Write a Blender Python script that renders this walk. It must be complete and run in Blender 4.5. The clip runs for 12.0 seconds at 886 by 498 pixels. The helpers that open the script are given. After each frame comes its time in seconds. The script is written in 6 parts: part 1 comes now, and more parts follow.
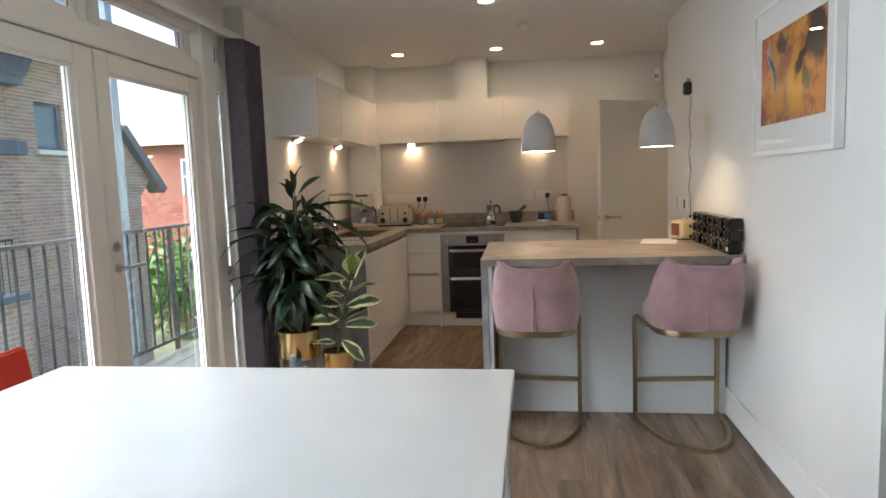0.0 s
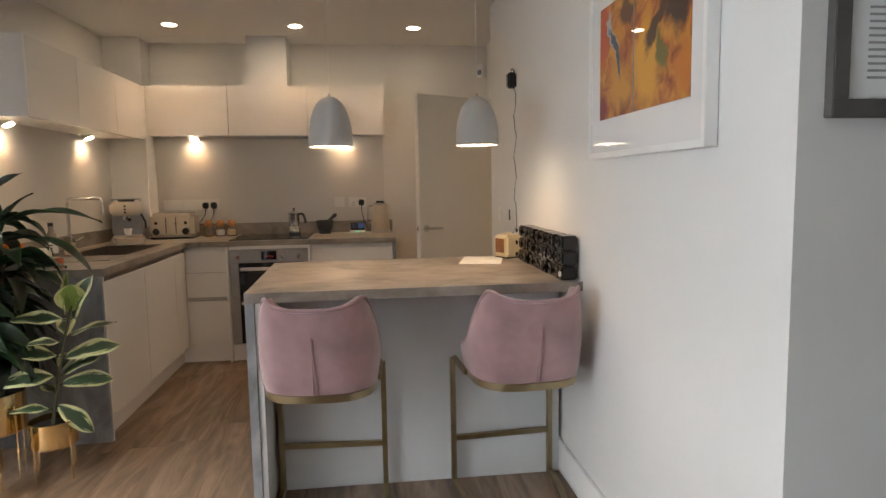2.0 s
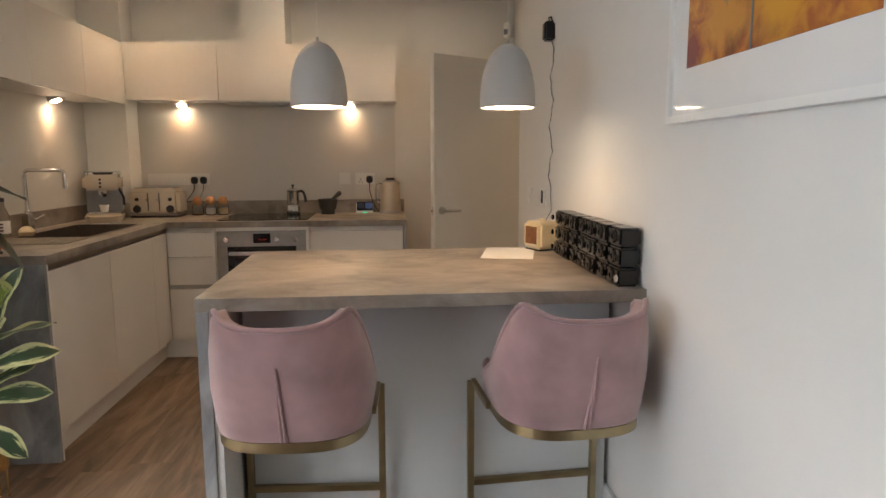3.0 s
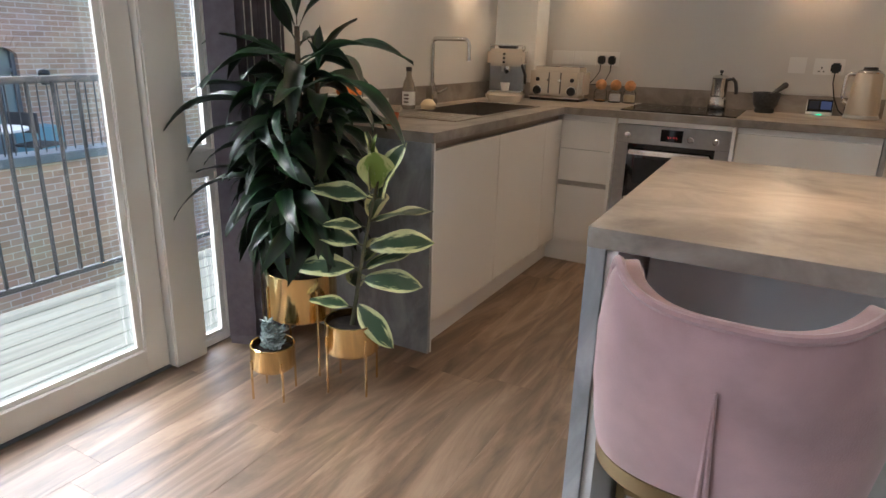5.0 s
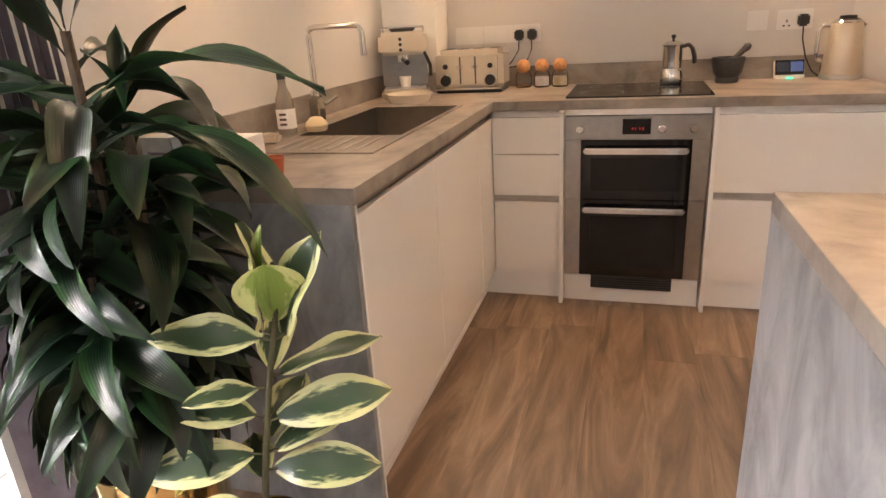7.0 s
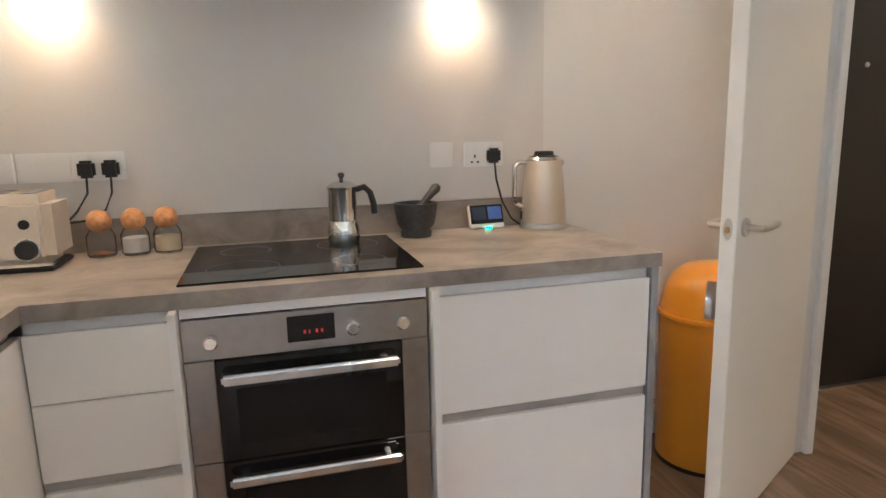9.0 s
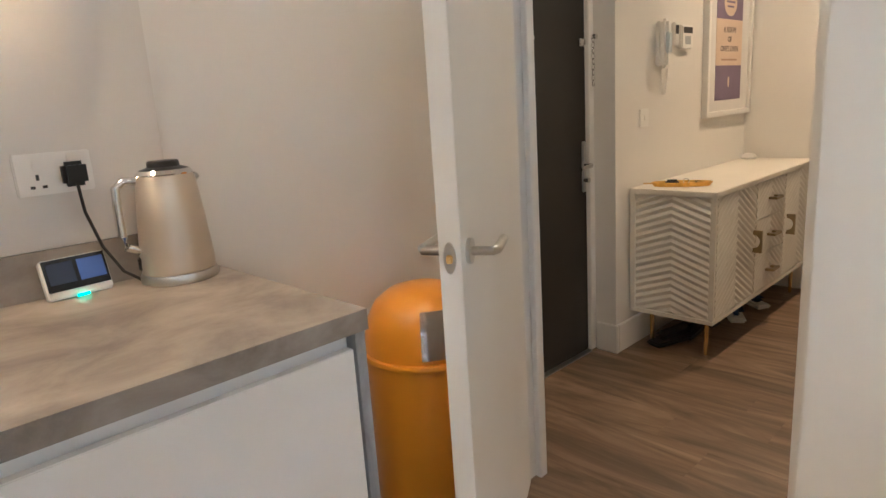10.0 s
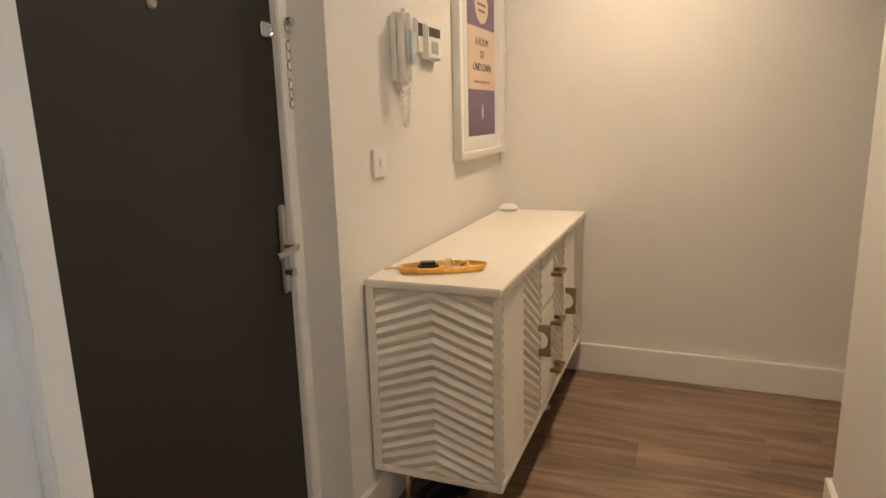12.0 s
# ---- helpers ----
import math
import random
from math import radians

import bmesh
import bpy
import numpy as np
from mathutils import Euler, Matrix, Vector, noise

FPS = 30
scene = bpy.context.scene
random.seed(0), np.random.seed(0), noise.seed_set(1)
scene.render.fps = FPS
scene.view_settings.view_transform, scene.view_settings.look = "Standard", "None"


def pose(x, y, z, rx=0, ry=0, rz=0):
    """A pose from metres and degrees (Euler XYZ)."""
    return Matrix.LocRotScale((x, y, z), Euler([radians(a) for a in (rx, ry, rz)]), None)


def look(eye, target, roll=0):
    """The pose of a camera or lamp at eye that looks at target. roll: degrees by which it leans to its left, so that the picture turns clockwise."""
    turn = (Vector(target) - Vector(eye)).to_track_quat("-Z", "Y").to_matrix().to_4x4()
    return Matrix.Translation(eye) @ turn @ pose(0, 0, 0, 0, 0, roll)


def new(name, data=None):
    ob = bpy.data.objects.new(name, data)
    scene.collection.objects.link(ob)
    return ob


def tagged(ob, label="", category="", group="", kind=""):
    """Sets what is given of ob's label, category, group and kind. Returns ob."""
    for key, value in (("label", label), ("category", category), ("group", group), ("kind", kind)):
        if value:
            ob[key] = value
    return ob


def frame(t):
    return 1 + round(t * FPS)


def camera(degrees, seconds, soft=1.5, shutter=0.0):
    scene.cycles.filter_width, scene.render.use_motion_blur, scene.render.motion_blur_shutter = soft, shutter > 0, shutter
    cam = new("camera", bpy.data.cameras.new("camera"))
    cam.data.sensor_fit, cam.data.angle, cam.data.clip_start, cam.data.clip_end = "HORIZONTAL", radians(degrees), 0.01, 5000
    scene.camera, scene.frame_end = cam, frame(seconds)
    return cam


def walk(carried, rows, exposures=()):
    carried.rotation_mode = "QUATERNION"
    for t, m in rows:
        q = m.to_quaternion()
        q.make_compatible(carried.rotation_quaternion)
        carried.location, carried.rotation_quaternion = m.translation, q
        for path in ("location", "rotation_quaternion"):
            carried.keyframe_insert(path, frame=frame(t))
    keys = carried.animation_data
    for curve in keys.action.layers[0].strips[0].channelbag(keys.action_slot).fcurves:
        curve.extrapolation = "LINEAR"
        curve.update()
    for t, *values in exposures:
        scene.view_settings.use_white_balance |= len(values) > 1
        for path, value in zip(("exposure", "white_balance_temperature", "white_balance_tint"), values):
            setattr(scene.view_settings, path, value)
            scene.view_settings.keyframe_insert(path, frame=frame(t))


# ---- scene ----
cam = camera(70.2, 12.0)
PATH = [
    (0, (0.11, 0.03, 1.329), (-0.175, 1.999, 1.12), -2.0),
    (0.5, (0.164, 0.189, 1.331), (-0.001, 2.173, 1.136), -1.2),
    (1, (0.198, 0.392, 1.317), (0.165, 2.384, 1.149), -1.1),
    (1.5, (0.241, 0.626, 1.317), (0.391, 2.611, 1.125), -0.8),
    (2, (0.307, 0.896, 1.32), (0.54, 2.872, 1.113), -1.0),
    (2.5, (0.361, 1.19, 1.302), (0.586, 3.163, 1.066), -1.0),
    (3, (0.378, 1.517, 1.302), (0.555, 3.49, 1.027), -0.2),
    (3.5, (0.375, 1.776, 1.277), (0.082, 3.729, 0.96), 0.6),
    (3.7, (0.373, 1.868, 1.277), (-0.112, 3.778, 0.937), 2.5),
    (5.3, (0.055, 2.315, 1.222), (-0.919, 3.936, 0.571), 1.2),
    (5.5, (-0.001, 2.404, 1.243), (-1.011, 3.997, 0.577), 1.1),
    (6, (-0.148, 2.61, 1.188), (-1.163, 4.181, 0.478), -0.6),
    (6.5, (-0.322, 2.803, 1.202), (-1.133, 4.478, 0.468), -3.2),
    (7, (-0.446, 3.013, 1.255), (-1.016, 4.807, 0.578), -3.5),
    (7.2, (-0.498, 3.119, 1.276), (-1.015, 4.95, 0.66), -3.0),
    (8.8, (-0.546, 4.116, 1.274), (-0.23, 6.052, 0.886), -2.9),
    (9, (-0.523, 4.255, 1.262), (0.002, 6.149, 0.891), -1.3),
    (9.5, (-0.391, 4.599, 1.268), (0.646, 6.257, 0.846), -3.6),
    (10, (-0.13, 4.861, 1.263), (1.225, 6.263, 0.815), -3.8),
    (10.5, (0.126, 5.07, 1.265), (1.685, 6.237, 0.809), -2.0),
    (11, (0.417, 5.236, 1.273), (2.134, 6.14, 0.79), -1.6),
    (11.5, (0.738, 5.38, 1.289), (2.518, 6.17, 0.833), -1.0),
    (12, (1.051, 5.512, 1.274), (2.868, 6.236, 0.856), -1.5),
]
EXPOSURES = [
    (0.0, 1.90, 6050, 8), (1.5, 1.74, 6450, 11), (2.5, 1.80, 6450, 11), (3.0, 1.76, 6500, 11), (3.5, 1.74, 7000, 15), (5.5, 2.02, 5700, 9), (6.0, 2.02, 5750, 9), (7.0, 2.92, 6750, 18),
    (8.8, 2.85, 5250, 6), (10.0, 2.72, 5350, 6), (11.0, 2.66, 5700, 7), (12.0, 2.95, 5400, 6),
]
walk(cam, [(t, look(eye, target, roll)) for t, eye, target, roll in PATH], EXPOSURES)

# ---- world, sun, lamps ----
world = bpy.data.worlds.new("world")
scene.world = world
world.use_nodes = True
wn, wl = world.node_tree.nodes, world.node_tree.links
sky = wn.new("ShaderNodeTexSky")
sky.sky_type, sky.sun_disc = "NISHITA", False
sky.sun_elevation, sky.sun_rotation = radians(47), radians(256)
sky.air_density, sky.dust_density, sky.ozone_density = 1.0, 7.0, 1.0
wl.new(sky.outputs[0], wn["Background"].inputs[0])
wn["Background"].inputs[1].default_value = 0.15
sun = new("sun", bpy.data.lights.new("sun", "SUN"))
sun.data.energy, sun.data.angle, sun.data.color = 5.0, radians(88), (0.88, 0.94, 1.0)
sun.matrix_world = look((-5.6, -1.4, 6.2), (0, 0, 0))


def spot(name, at, target, watts, degrees, size=0.03, colour=(1.0, 0.50, 0.18)):
    ob = new(name, bpy.data.lights.new(name, "SPOT"))
    ob.data.energy, ob.data.spot_size, ob.data.spot_blend = watts, radians(degrees), 1.0
    ob.data.shadow_soft_size, ob.data.color = size, colour
    ob.matrix_world = look(at, target)
    return ob


# added area lamp just outside the glazing, out of view, standing in for sky light
wlamp = new("window_fill", bpy.data.lights.new("window_fill", "AREA"))
wlamp.data.shape, wlamp.data.size, wlamp.data.size_y = "RECTANGLE", 2.36, 1.95
wlamp.data.energy, wlamp.data.color, wlamp.data.spread = 16.0, (0.80, 0.90, 1.0), radians(120)
wlamp.matrix_world = Matrix.Translation((-1.96, 0.94, 1.06)) @ pose(0, 0, 0, 90, 0, -90)
# ceiling downlights
for dx, dy, watts in ((-1.07, 5.76, 3.5), (-0.185, 5.765, 3.2), (0.688, 5.78, 3.1), (-0.165, 4.25, 3.2)):
    spot("downlight_beam", (dx, dy, 2.482), (dx, dy, 0), watts, 130, 0.035)
for dx, dy, watts in ((3.5, 5.72, 15.0), (2.1, 5.72, 5.5)):
    spot("downlight_beam", (dx, dy, 2.482), (dx, dy, 0), watts, 130, 0.035, (1.0, 0.62, 0.32))

# ---- materials ----
def mat(name, colour, rough=0.5, metal=0.0, var=0.06, scale=8.0, bump=0.0, bscale=60.0, spec=0.5, coat=0.0, sheen=0.0):
    """A painted or plain surface with two scales of variation and a fine relief."""
    m = bpy.data.materials.new(name)
    m.use_nodes = True
    n, l = m.node_tree.nodes, m.node_tree.links
    b = n["Principled BSDF"]
    b.inputs["Roughness"].default_value, b.inputs["Metallic"].default_value = rough, metal
    b.inputs["Specular IOR Level"].default_value = spec
    b.inputs["Coat Weight"].default_value, b.inputs["Coat Roughness"].default_value = coat, 0.05
    b.inputs["Sheen Weight"].default_value = sheen
    co = n.new("ShaderNodeTexCoord")
    a = n.new("ShaderNodeTexNoise")
    a.inputs["Scale"].default_value, a.inputs["Detail"].default_value = scale, 8
    l.new(co.outputs["Object"], a.inputs["Vector"])
    ramp = n.new("ShaderNodeValToRGB")
    ramp.color_ramp.elements[0].position, ramp.color_ramp.elements[1].position = 0.3, 0.7
    ramp.color_ramp.elements[0].color = (*[c * (1 - var) for c in colour], 1)
    ramp.color_ramp.elements[1].color = (*[min(1, c * (1 + var)) for c in colour], 1)
    l.new(a.outputs["Fac"], ramp.inputs[0])
    l.new(ramp.outputs[0], b.inputs["Base Color"])
    if bump:
        f = n.new("ShaderNodeTexNoise")
        f.inputs["Scale"].default_value, f.inputs["Detail"].default_value = bscale, 4
        l.new(co.outputs["Object"], f.inputs["Vector"])
        u = n.new("ShaderNodeBump")
        u.inputs["Strength"].default_value, u.inputs["Distance"].default_value = bump, 0.002
        l.new(f.outputs["Fac"], u.inputs["Height"])
        l.new(u.outputs[0], b.inputs["Normal"])
    return m


def glass_mat(name, tint=(1, 1, 1), rough=0.0):
    m = bpy.data.materials.new(name)
    m.use_nodes = True
    b = m.node_tree.nodes["Principled BSDF"]
    b.inputs["Base Color"].default_value = (*tint, 1)
    b.inputs["Transmission Weight"].default_value, b.inputs["Roughness"].default_value, b.inputs["IOR"].default_value = 1.0, rough, 1.45
    return m


def glow(name, colour, strength):
    m = bpy.data.materials.new(name)
    m.use_nodes = True
    b = m.node_tree.nodes["Principled BSDF"]
    b.inputs["Base Color"].default_value = (*colour, 1)
    b.inputs["Emission Color"].default_value, b.inputs["Emission Strength"].default_value = (*colour, 1), strength
    return m


WALL = mat("wall_paint", (0.75, 0.735, 0.70), 0.85, var=0.015, scale=3, bump=0.12, bscale=220, spec=0.25)
CEIL = mat("ceiling_paint", (0.76, 0.75, 0.72), 0.9, var=0.01, scale=2, bump=0.08, bscale=200, spec=0.2)
TRIM = mat("satin_trim", (0.80, 0.79, 0.76), 0.4, var=0.02, scale=5)
UPVC = mat("window_paint", (0.78, 0.77, 0.73), 0.35, var=0.02, scale=4)
GLOSS = mat("gloss_white", (0.82, 0.80, 0.76), 0.08, var=0.01, scale=2, coat=0.6)
MATT_WHITE = mat("matt_white", (0.78, 0.77, 0.75), 0.5, var=0.02, scale=4)
DOORW = mat("door_paint", (0.78, 0.76, 0.71), 0.45, var=0.02, scale=3)
TABLEW = mat("table_white", (0.66, 0.665, 0.66), 0.28, var=0.03, scale=5, bump=0.1, bscale=6)
STEEL = mat("brushed_steel", (0.60, 0.58, 0.55), 0.28, 1.0, var=0.05, scale=30)
CHROME = mat("chrome", (0.75, 0.74, 0.72), 0.1, 1.0, var=0.02)
BRASS = mat("brass", (0.80, 0.59, 0.28), 0.16, 1.0, var=0.06, scale=10)
BRONZE = mat("antique_brass", (0.36, 0.29, 0.17), 0.3, 1.0, var=0.12, scale=14)
OVEN_STEEL = mat("oven_steel", (0.40, 0.385, 0.365), 0.3, 1.0, var=0.06, scale=30)
BLACK_GLASS = mat("black_glass", (0.008, 0.008, 0.009), 0.04, var=0.0)
BLACK = mat("black_plastic", (0.012, 0.012, 0.013), 0.4, var=0.1)
VELVET = mat("pink_velvet", (0.37, 0.225, 0.23), 0.8, var=0.30, scale=5, bump=0.2, bscale=300, sheen=0.6, spec=0.2)
DARK_DOOR = mat("dark_door", (0.021, 0.019, 0.017), 0.5, var=0.12, scale=3)
CURTAIN = mat("grey_blind_fabric", (0.14, 0.125, 0.15), 0.9, var=0.15, scale=30, bump=0.3, bscale=400, spec=0.1)
YELLOW = mat("yellow_enamel", (0.86, 0.34, 0.015), 0.3, var=0.04, scale=4, coat=0.3)
GLASS = glass_mat("window_glass")
LAMP_ON = glow("lamp_disc", (1.0, 0.80, 0.56), 26.0)


def tree(m):
    return m.node_tree.nodes, m.node_tree.links, m.node_tree.nodes["Principled BSDF"]


def streaked(name, dark, light, scale, rough, detail=10.0, spots=0.3, bump=0.1, per_piece=False, mid=None):
    """Grain drawn out along one axis, in world position; per_piece shifts it from piece to piece."""
    m = bpy.data.materials.new(name)
    m.use_nodes = True
    n, l, b = tree(m)
    geo = n.new("ShaderNodeNewGeometry")
    mp = n.new("ShaderNodeVectorMath")
    mp.operation = "MULTIPLY"
    mp.inputs[1].default_value = scale
    l.new(geo.outputs["Position"], mp.inputs[0])
    vec = mp.outputs[0]
    if per_piece:
        info = n.new("ShaderNodeObjectInfo")
        off = n.new("ShaderNodeVectorMath")
        off.operation = "MULTIPLY_ADD"
        off.inputs[1].default_value = (37.0, 53.0, 11.0)
        l.new(info.outputs["Random"], off.inputs[0])
        l.new(vec, off.inputs[2])
        vec = off.outputs[0]
    a = n.new("ShaderNodeTexNoise")
    a.inputs["Scale"].default_value, a.inputs["Detail"].default_value, a.inputs["Roughness"].default_value = 1.0, detail, 0.62
    a.inputs["Distortion"].default_value = spots
    l.new(vec, a.inputs["Vector"])
    ramp = n.new("ShaderNodeValToRGB")
    e = ramp.color_ramp.elements
    e[0].position, e[1].position = 0.32, 0.70
    e[0].color, e[1].color = (*dark, 1), (*light, 1)
    if mid:
        x = e.new(0.5)
        x.color = (*mid, 1)
    l.new(a.outputs["Fac"], ramp.inputs[0])
    col = ramp.outputs[0]
    if per_piece:
        hsv = n.new("ShaderNodeHueSaturation")
        rng = n.new("ShaderNodeMapRange")
        rng.inputs["To Min"].default_value, rng.inputs["To Max"].default_value = 0.90, 1.10
        l.new(info.outputs["Random"], rng.inputs["Value"])
        l.new(rng.outputs[0], hsv.inputs["Value"])
        l.new(col, hsv.inputs["Color"])
        col = hsv.outputs[0]
    l.new(col, b.inputs["Base Color"])
    rr = n.new("ShaderNodeMapRange")
    rr.inputs["To Min"].default_value, rr.inputs["To Max"].default_value = rough + 0.08, rough - 0.06
    l.new(a.outputs["Fac"], rr.inputs["Value"])
    l.new(rr.outputs[0], b.inputs["Roughness"])
    u = n.new("ShaderNodeBump")
    u.inputs["Strength"].default_value, u.inputs["Distance"].default_value = bump, 0.002
    l.new(a.outputs["Fac"], u.inputs["Height"])
    l.new(u.outputs[0], b.inputs["Normal"])
    return m


FLOOR = streaked("oak_plank", (0.088, 0.055, 0.034), (0.31, 0.218, 0.145), (7.0, 0.9, 8.0), 0.42, detail=6.0, spots=2.2, bump=0.05, per_piece=True, mid=(0.185, 0.121, 0.075))
FLOOR.node_tree.nodes["Principled BSDF"].inputs["Specular IOR Level"].default_value = 0.8
LAMINATE = streaked("worktop_laminate", (0.165, 0.143, 0.122), (0.41, 0.37, 0.325), (4.6, 6.0, 6.0), 0.34, detail=10.0, spots=0.5, bump=0.06, mid=(0.29, 0.255, 0.218))
LAMINATE_Y = streaked("worktop_laminate_return", (0.165, 0.143, 0.122), (0.41, 0.37, 0.325), (6.0, 4.6, 6.0), 0.34, detail=10.0, spots=0.5, bump=0.06, mid=(0.29, 0.255, 0.218))
CONCRETE = streaked("grey_concrete_panel", (0.17, 0.175, 0.18), (0.40, 0.41, 0.42), (7.0, 7.0, 3.5), 0.42, spots=1.0, bump=0.08, mid=(0.27, 0.28, 0.29))
DECK = streaked("weathered_deck", (0.060, 0.068, 0.056), (0.115, 0.124, 0.108), (30.0, 2.0, 30.0), 0.7, bump=0.2, per_piece=True)


def brick_mat(name, c1, c2, mortar, scale=1.0, axis="x"):
    """Stretcher-bond brickwork: bricks 215 x 65 mm with 10 mm joints; each brick its own shade."""
    m = bpy.data.materials.new(name)
    m.use_nodes = True
    n, l, b = tree(m)
    geo = n.new("ShaderNodeNewGeometry")
    sep, com = n.new("ShaderNodeSeparateXYZ"), n.new("ShaderNodeCombineXYZ")
    l.new(geo.outputs["Position"], sep.inputs[0])
    l.new(sep.outputs["Y" if axis == "x" else "X"], com.inputs[0])
    l.new(sep.outputs["Z"], com.inputs[1])
    t = n.new("ShaderNodeTexBrick")
    t.inputs["Scale"].default_value, t.inputs["Mortar Size"].default_value = 1.0 / scale, 0.006
    t.inputs["Brick Width"].default_value, t.inputs["Row Height"].default_value = 0.225, 0.075
    t.inputs["Color1"].default_value, t.inputs["Color2"].default_value, t.inputs["Mortar"].default_value = (*c1, 1), (*c2, 1), (*mortar, 1)
    l.new(com.outputs[0], t.inputs["Vector"])
    a = n.new("ShaderNodeTexNoise")
    a.inputs["Scale"].default_value, a.inputs["Detail"].default_value = 1.3, 8
    l.new(com.outputs[0], a.inputs["Vector"])
    mix = n.new("ShaderNodeMix")
    mix.data_type, mix.blend_type = "RGBA", "MULTIPLY"
    mix.inputs["Factor"].default_value = 0.35
    l.new(t.outputs["Color"], mix.inputs["A"])
    l.new(a.outputs["Color"], mix.inputs["B"])
    l.new(mix.outputs["Result"], b.inputs["Base Color"])
    u = n.new("ShaderNodeBump")
    u.inputs["Strength"].default_value, u.inputs["Distance"].default_value, u.invert = 0.5, 0.01, True
    l.new(t.outputs["Fac"], u.inputs["Height"])
    l.new(u.outputs[0], b.inputs["Normal"])
    b.inputs["Roughness"].default_value = 0.9
    return m


BRICK_BUFF = brick_mat("buff_brick", (0.60, 0.43, 0.32), (0.43, 0.29, 0.21), (0.74, 0.70, 0.63))
BRICK_RED = brick_mat("red_brick", (0.42, 0.14, 0.09), (0.33, 0.11, 0.07), (0.40, 0.25, 0.2), axis="y")
SLATE = mat("roof_slate", (0.13, 0.14, 0.16), 0.7, var=0.25, scale=5, bump=0.4, bscale=9)
GREY_METAL = mat("grey_painted_metal", (0.13, 0.16, 0.19), 0.4, var=0.08, scale=6)
RAIL = mat("railing_paint", (0.035, 0.038, 0.042), 0.5, var=0.1, scale=8)


def leaf_mat(name, inner, outer, margin=0.0, rough=0.32, vein=0.12):
    """A leaf: v runs across it from edge to edge, u along it; the margin may be pale."""
    m = bpy.data.materials.new(name)
    m.use_nodes = True
    n, l, b = tree(m)
    uv = n.new("ShaderNodeUVMap")
    sep = n.new("ShaderNodeSeparateXYZ")
    l.new(uv.outputs[0], sep.inputs[0])
    ab = n.new("ShaderNodeMath")
    ab.operation = "ABSOLUTE"
    l.new(sep.outputs["Y"], ab.inputs[0])
    info = n.new("ShaderNodeObjectInfo")
    add = n.new("ShaderNodeVectorMath")
    add.operation = "MULTIPLY_ADD"
    add.inputs[1].default_value = (9.0, 17.0, 5.0)
    l.new(info.outputs["Random"], add.inputs[0])
    l.new(uv.outputs[0], add.inputs[2])
    ns = n.new("ShaderNodeTexNoise")
    ns.inputs["Scale"].default_value, ns.inputs["Detail"].default_value = 4.0 if margin else 5.0, 6
    l.new(add.outputs[0], ns.inputs["Vector"])
    mad = n.new("ShaderNodeMath")
    mad.operation = "MULTIPLY_ADD"
    mad.inputs[1].default_value = 1.6 if margin else 0.45
    l.new(ns.outputs["Fac"], mad.inputs[0])
    l.new(ab.outputs[0], mad.inputs[2])
    ramp = n.new("ShaderNodeValToRGB")
    e = ramp.color_ramp.elements
    edge = 0.62 if margin else 0.85
    e[0].position, e[1].position = edge - 0.04, edge + 0.06
    e[0].color, e[1].color = (*inner, 1), (*outer, 1)
    scaled = n.new("ShaderNodeMath")
    scaled.operation = "MULTIPLY"
    scaled.inputs[1].default_value = 0.45 if margin else 1.0
    l.new(mad.outputs[0], scaled.inputs[0])
    l.new(scaled.outputs[0], ramp.inputs[0])
    hsv = n.new("ShaderNodeHueSaturation")
    rng = n.new("ShaderNodeMapRange")
    rng.inputs["To Min"].default_value, rng.inputs["To Max"].default_value = 0.6, 1.5
    l.new(info.outputs["Random"], rng.inputs["Value"])
    l.new(rng.outputs[0], hsv.inputs["Value"])
    l.new(ramp.outputs[0], hsv.inputs["Color"])
    l.new(hsv.outputs[0], b.inputs["Base Color"])
    b.inputs["Roughness"].default_value = rough
    b.inputs["Specular IOR Level"].default_value = 0.6
    wave = n.new("ShaderNodeTexWave")
    wave.bands_direction = "Y"
    wave.inputs["Scale"].default_value = 2.2
    l.new(uv.outputs[0], wave.inputs["Vector"])
    u = n.new("ShaderNodeBump")
    u.inputs["Strength"].default_value, u.inputs["Distance"].default_value = vein, 0.002
    l.new(wave.outputs["Fac"], u.inputs["Height"])
    l.new(u.outputs[0], b.inputs["Normal"])
    return m


DRACAENA = leaf_mat("dracaena_leaf", (0.0045, 0.016, 0.007), (0.010, 0.036, 0.009), vein=0.12, rough=0.34)
DRACAENA.node_tree.nodes["Principled BSDF"].inputs["Specular IOR Level"].default_value = 0.5
VARIEGATED = leaf_mat("variegated_leaf", (0.030, 0.060, 0.028), (0.50, 0.52, 0.26), margin=1, vein=0.05)
LIME = leaf_mat("young_leaf", (0.22, 0.34, 0.06), (0.55, 0.60, 0.26), margin=1)
SUCCULENT = mat("succulent", (0.22, 0.27, 0.27), 0.7, var=0.2, scale=40)
BARK = mat("cane_bark", (0.10, 0.075, 0.05), 0.9, var=0.3, scale=40, bump=0.4, bscale=90)
SOIL = mat("soil", (0.03, 0.022, 0.016), 0.95, var=0.4, scale=60, bump=0.8, bscale=120)
CREAM = mat("cream_enamel", (0.60, 0.54, 0.45), 0.25, var=0.03, scale=6, coat=0.4)
CREAM_RADIO = mat("cream_plastic", (0.72, 0.60, 0.38), 0.4, var=0.03, scale=6)
SHADE = mat("pendant_grey", (0.47, 0.46, 0.44), 0.55, var=0.03, scale=6)
SHADE_IN = mat("pendant_inside", (0.85, 0.80, 0.72), 0.6, var=0.02)
PLASTIC_W = mat("white_plastic", (0.78, 0.77, 0.74), 0.35, var=0.01)
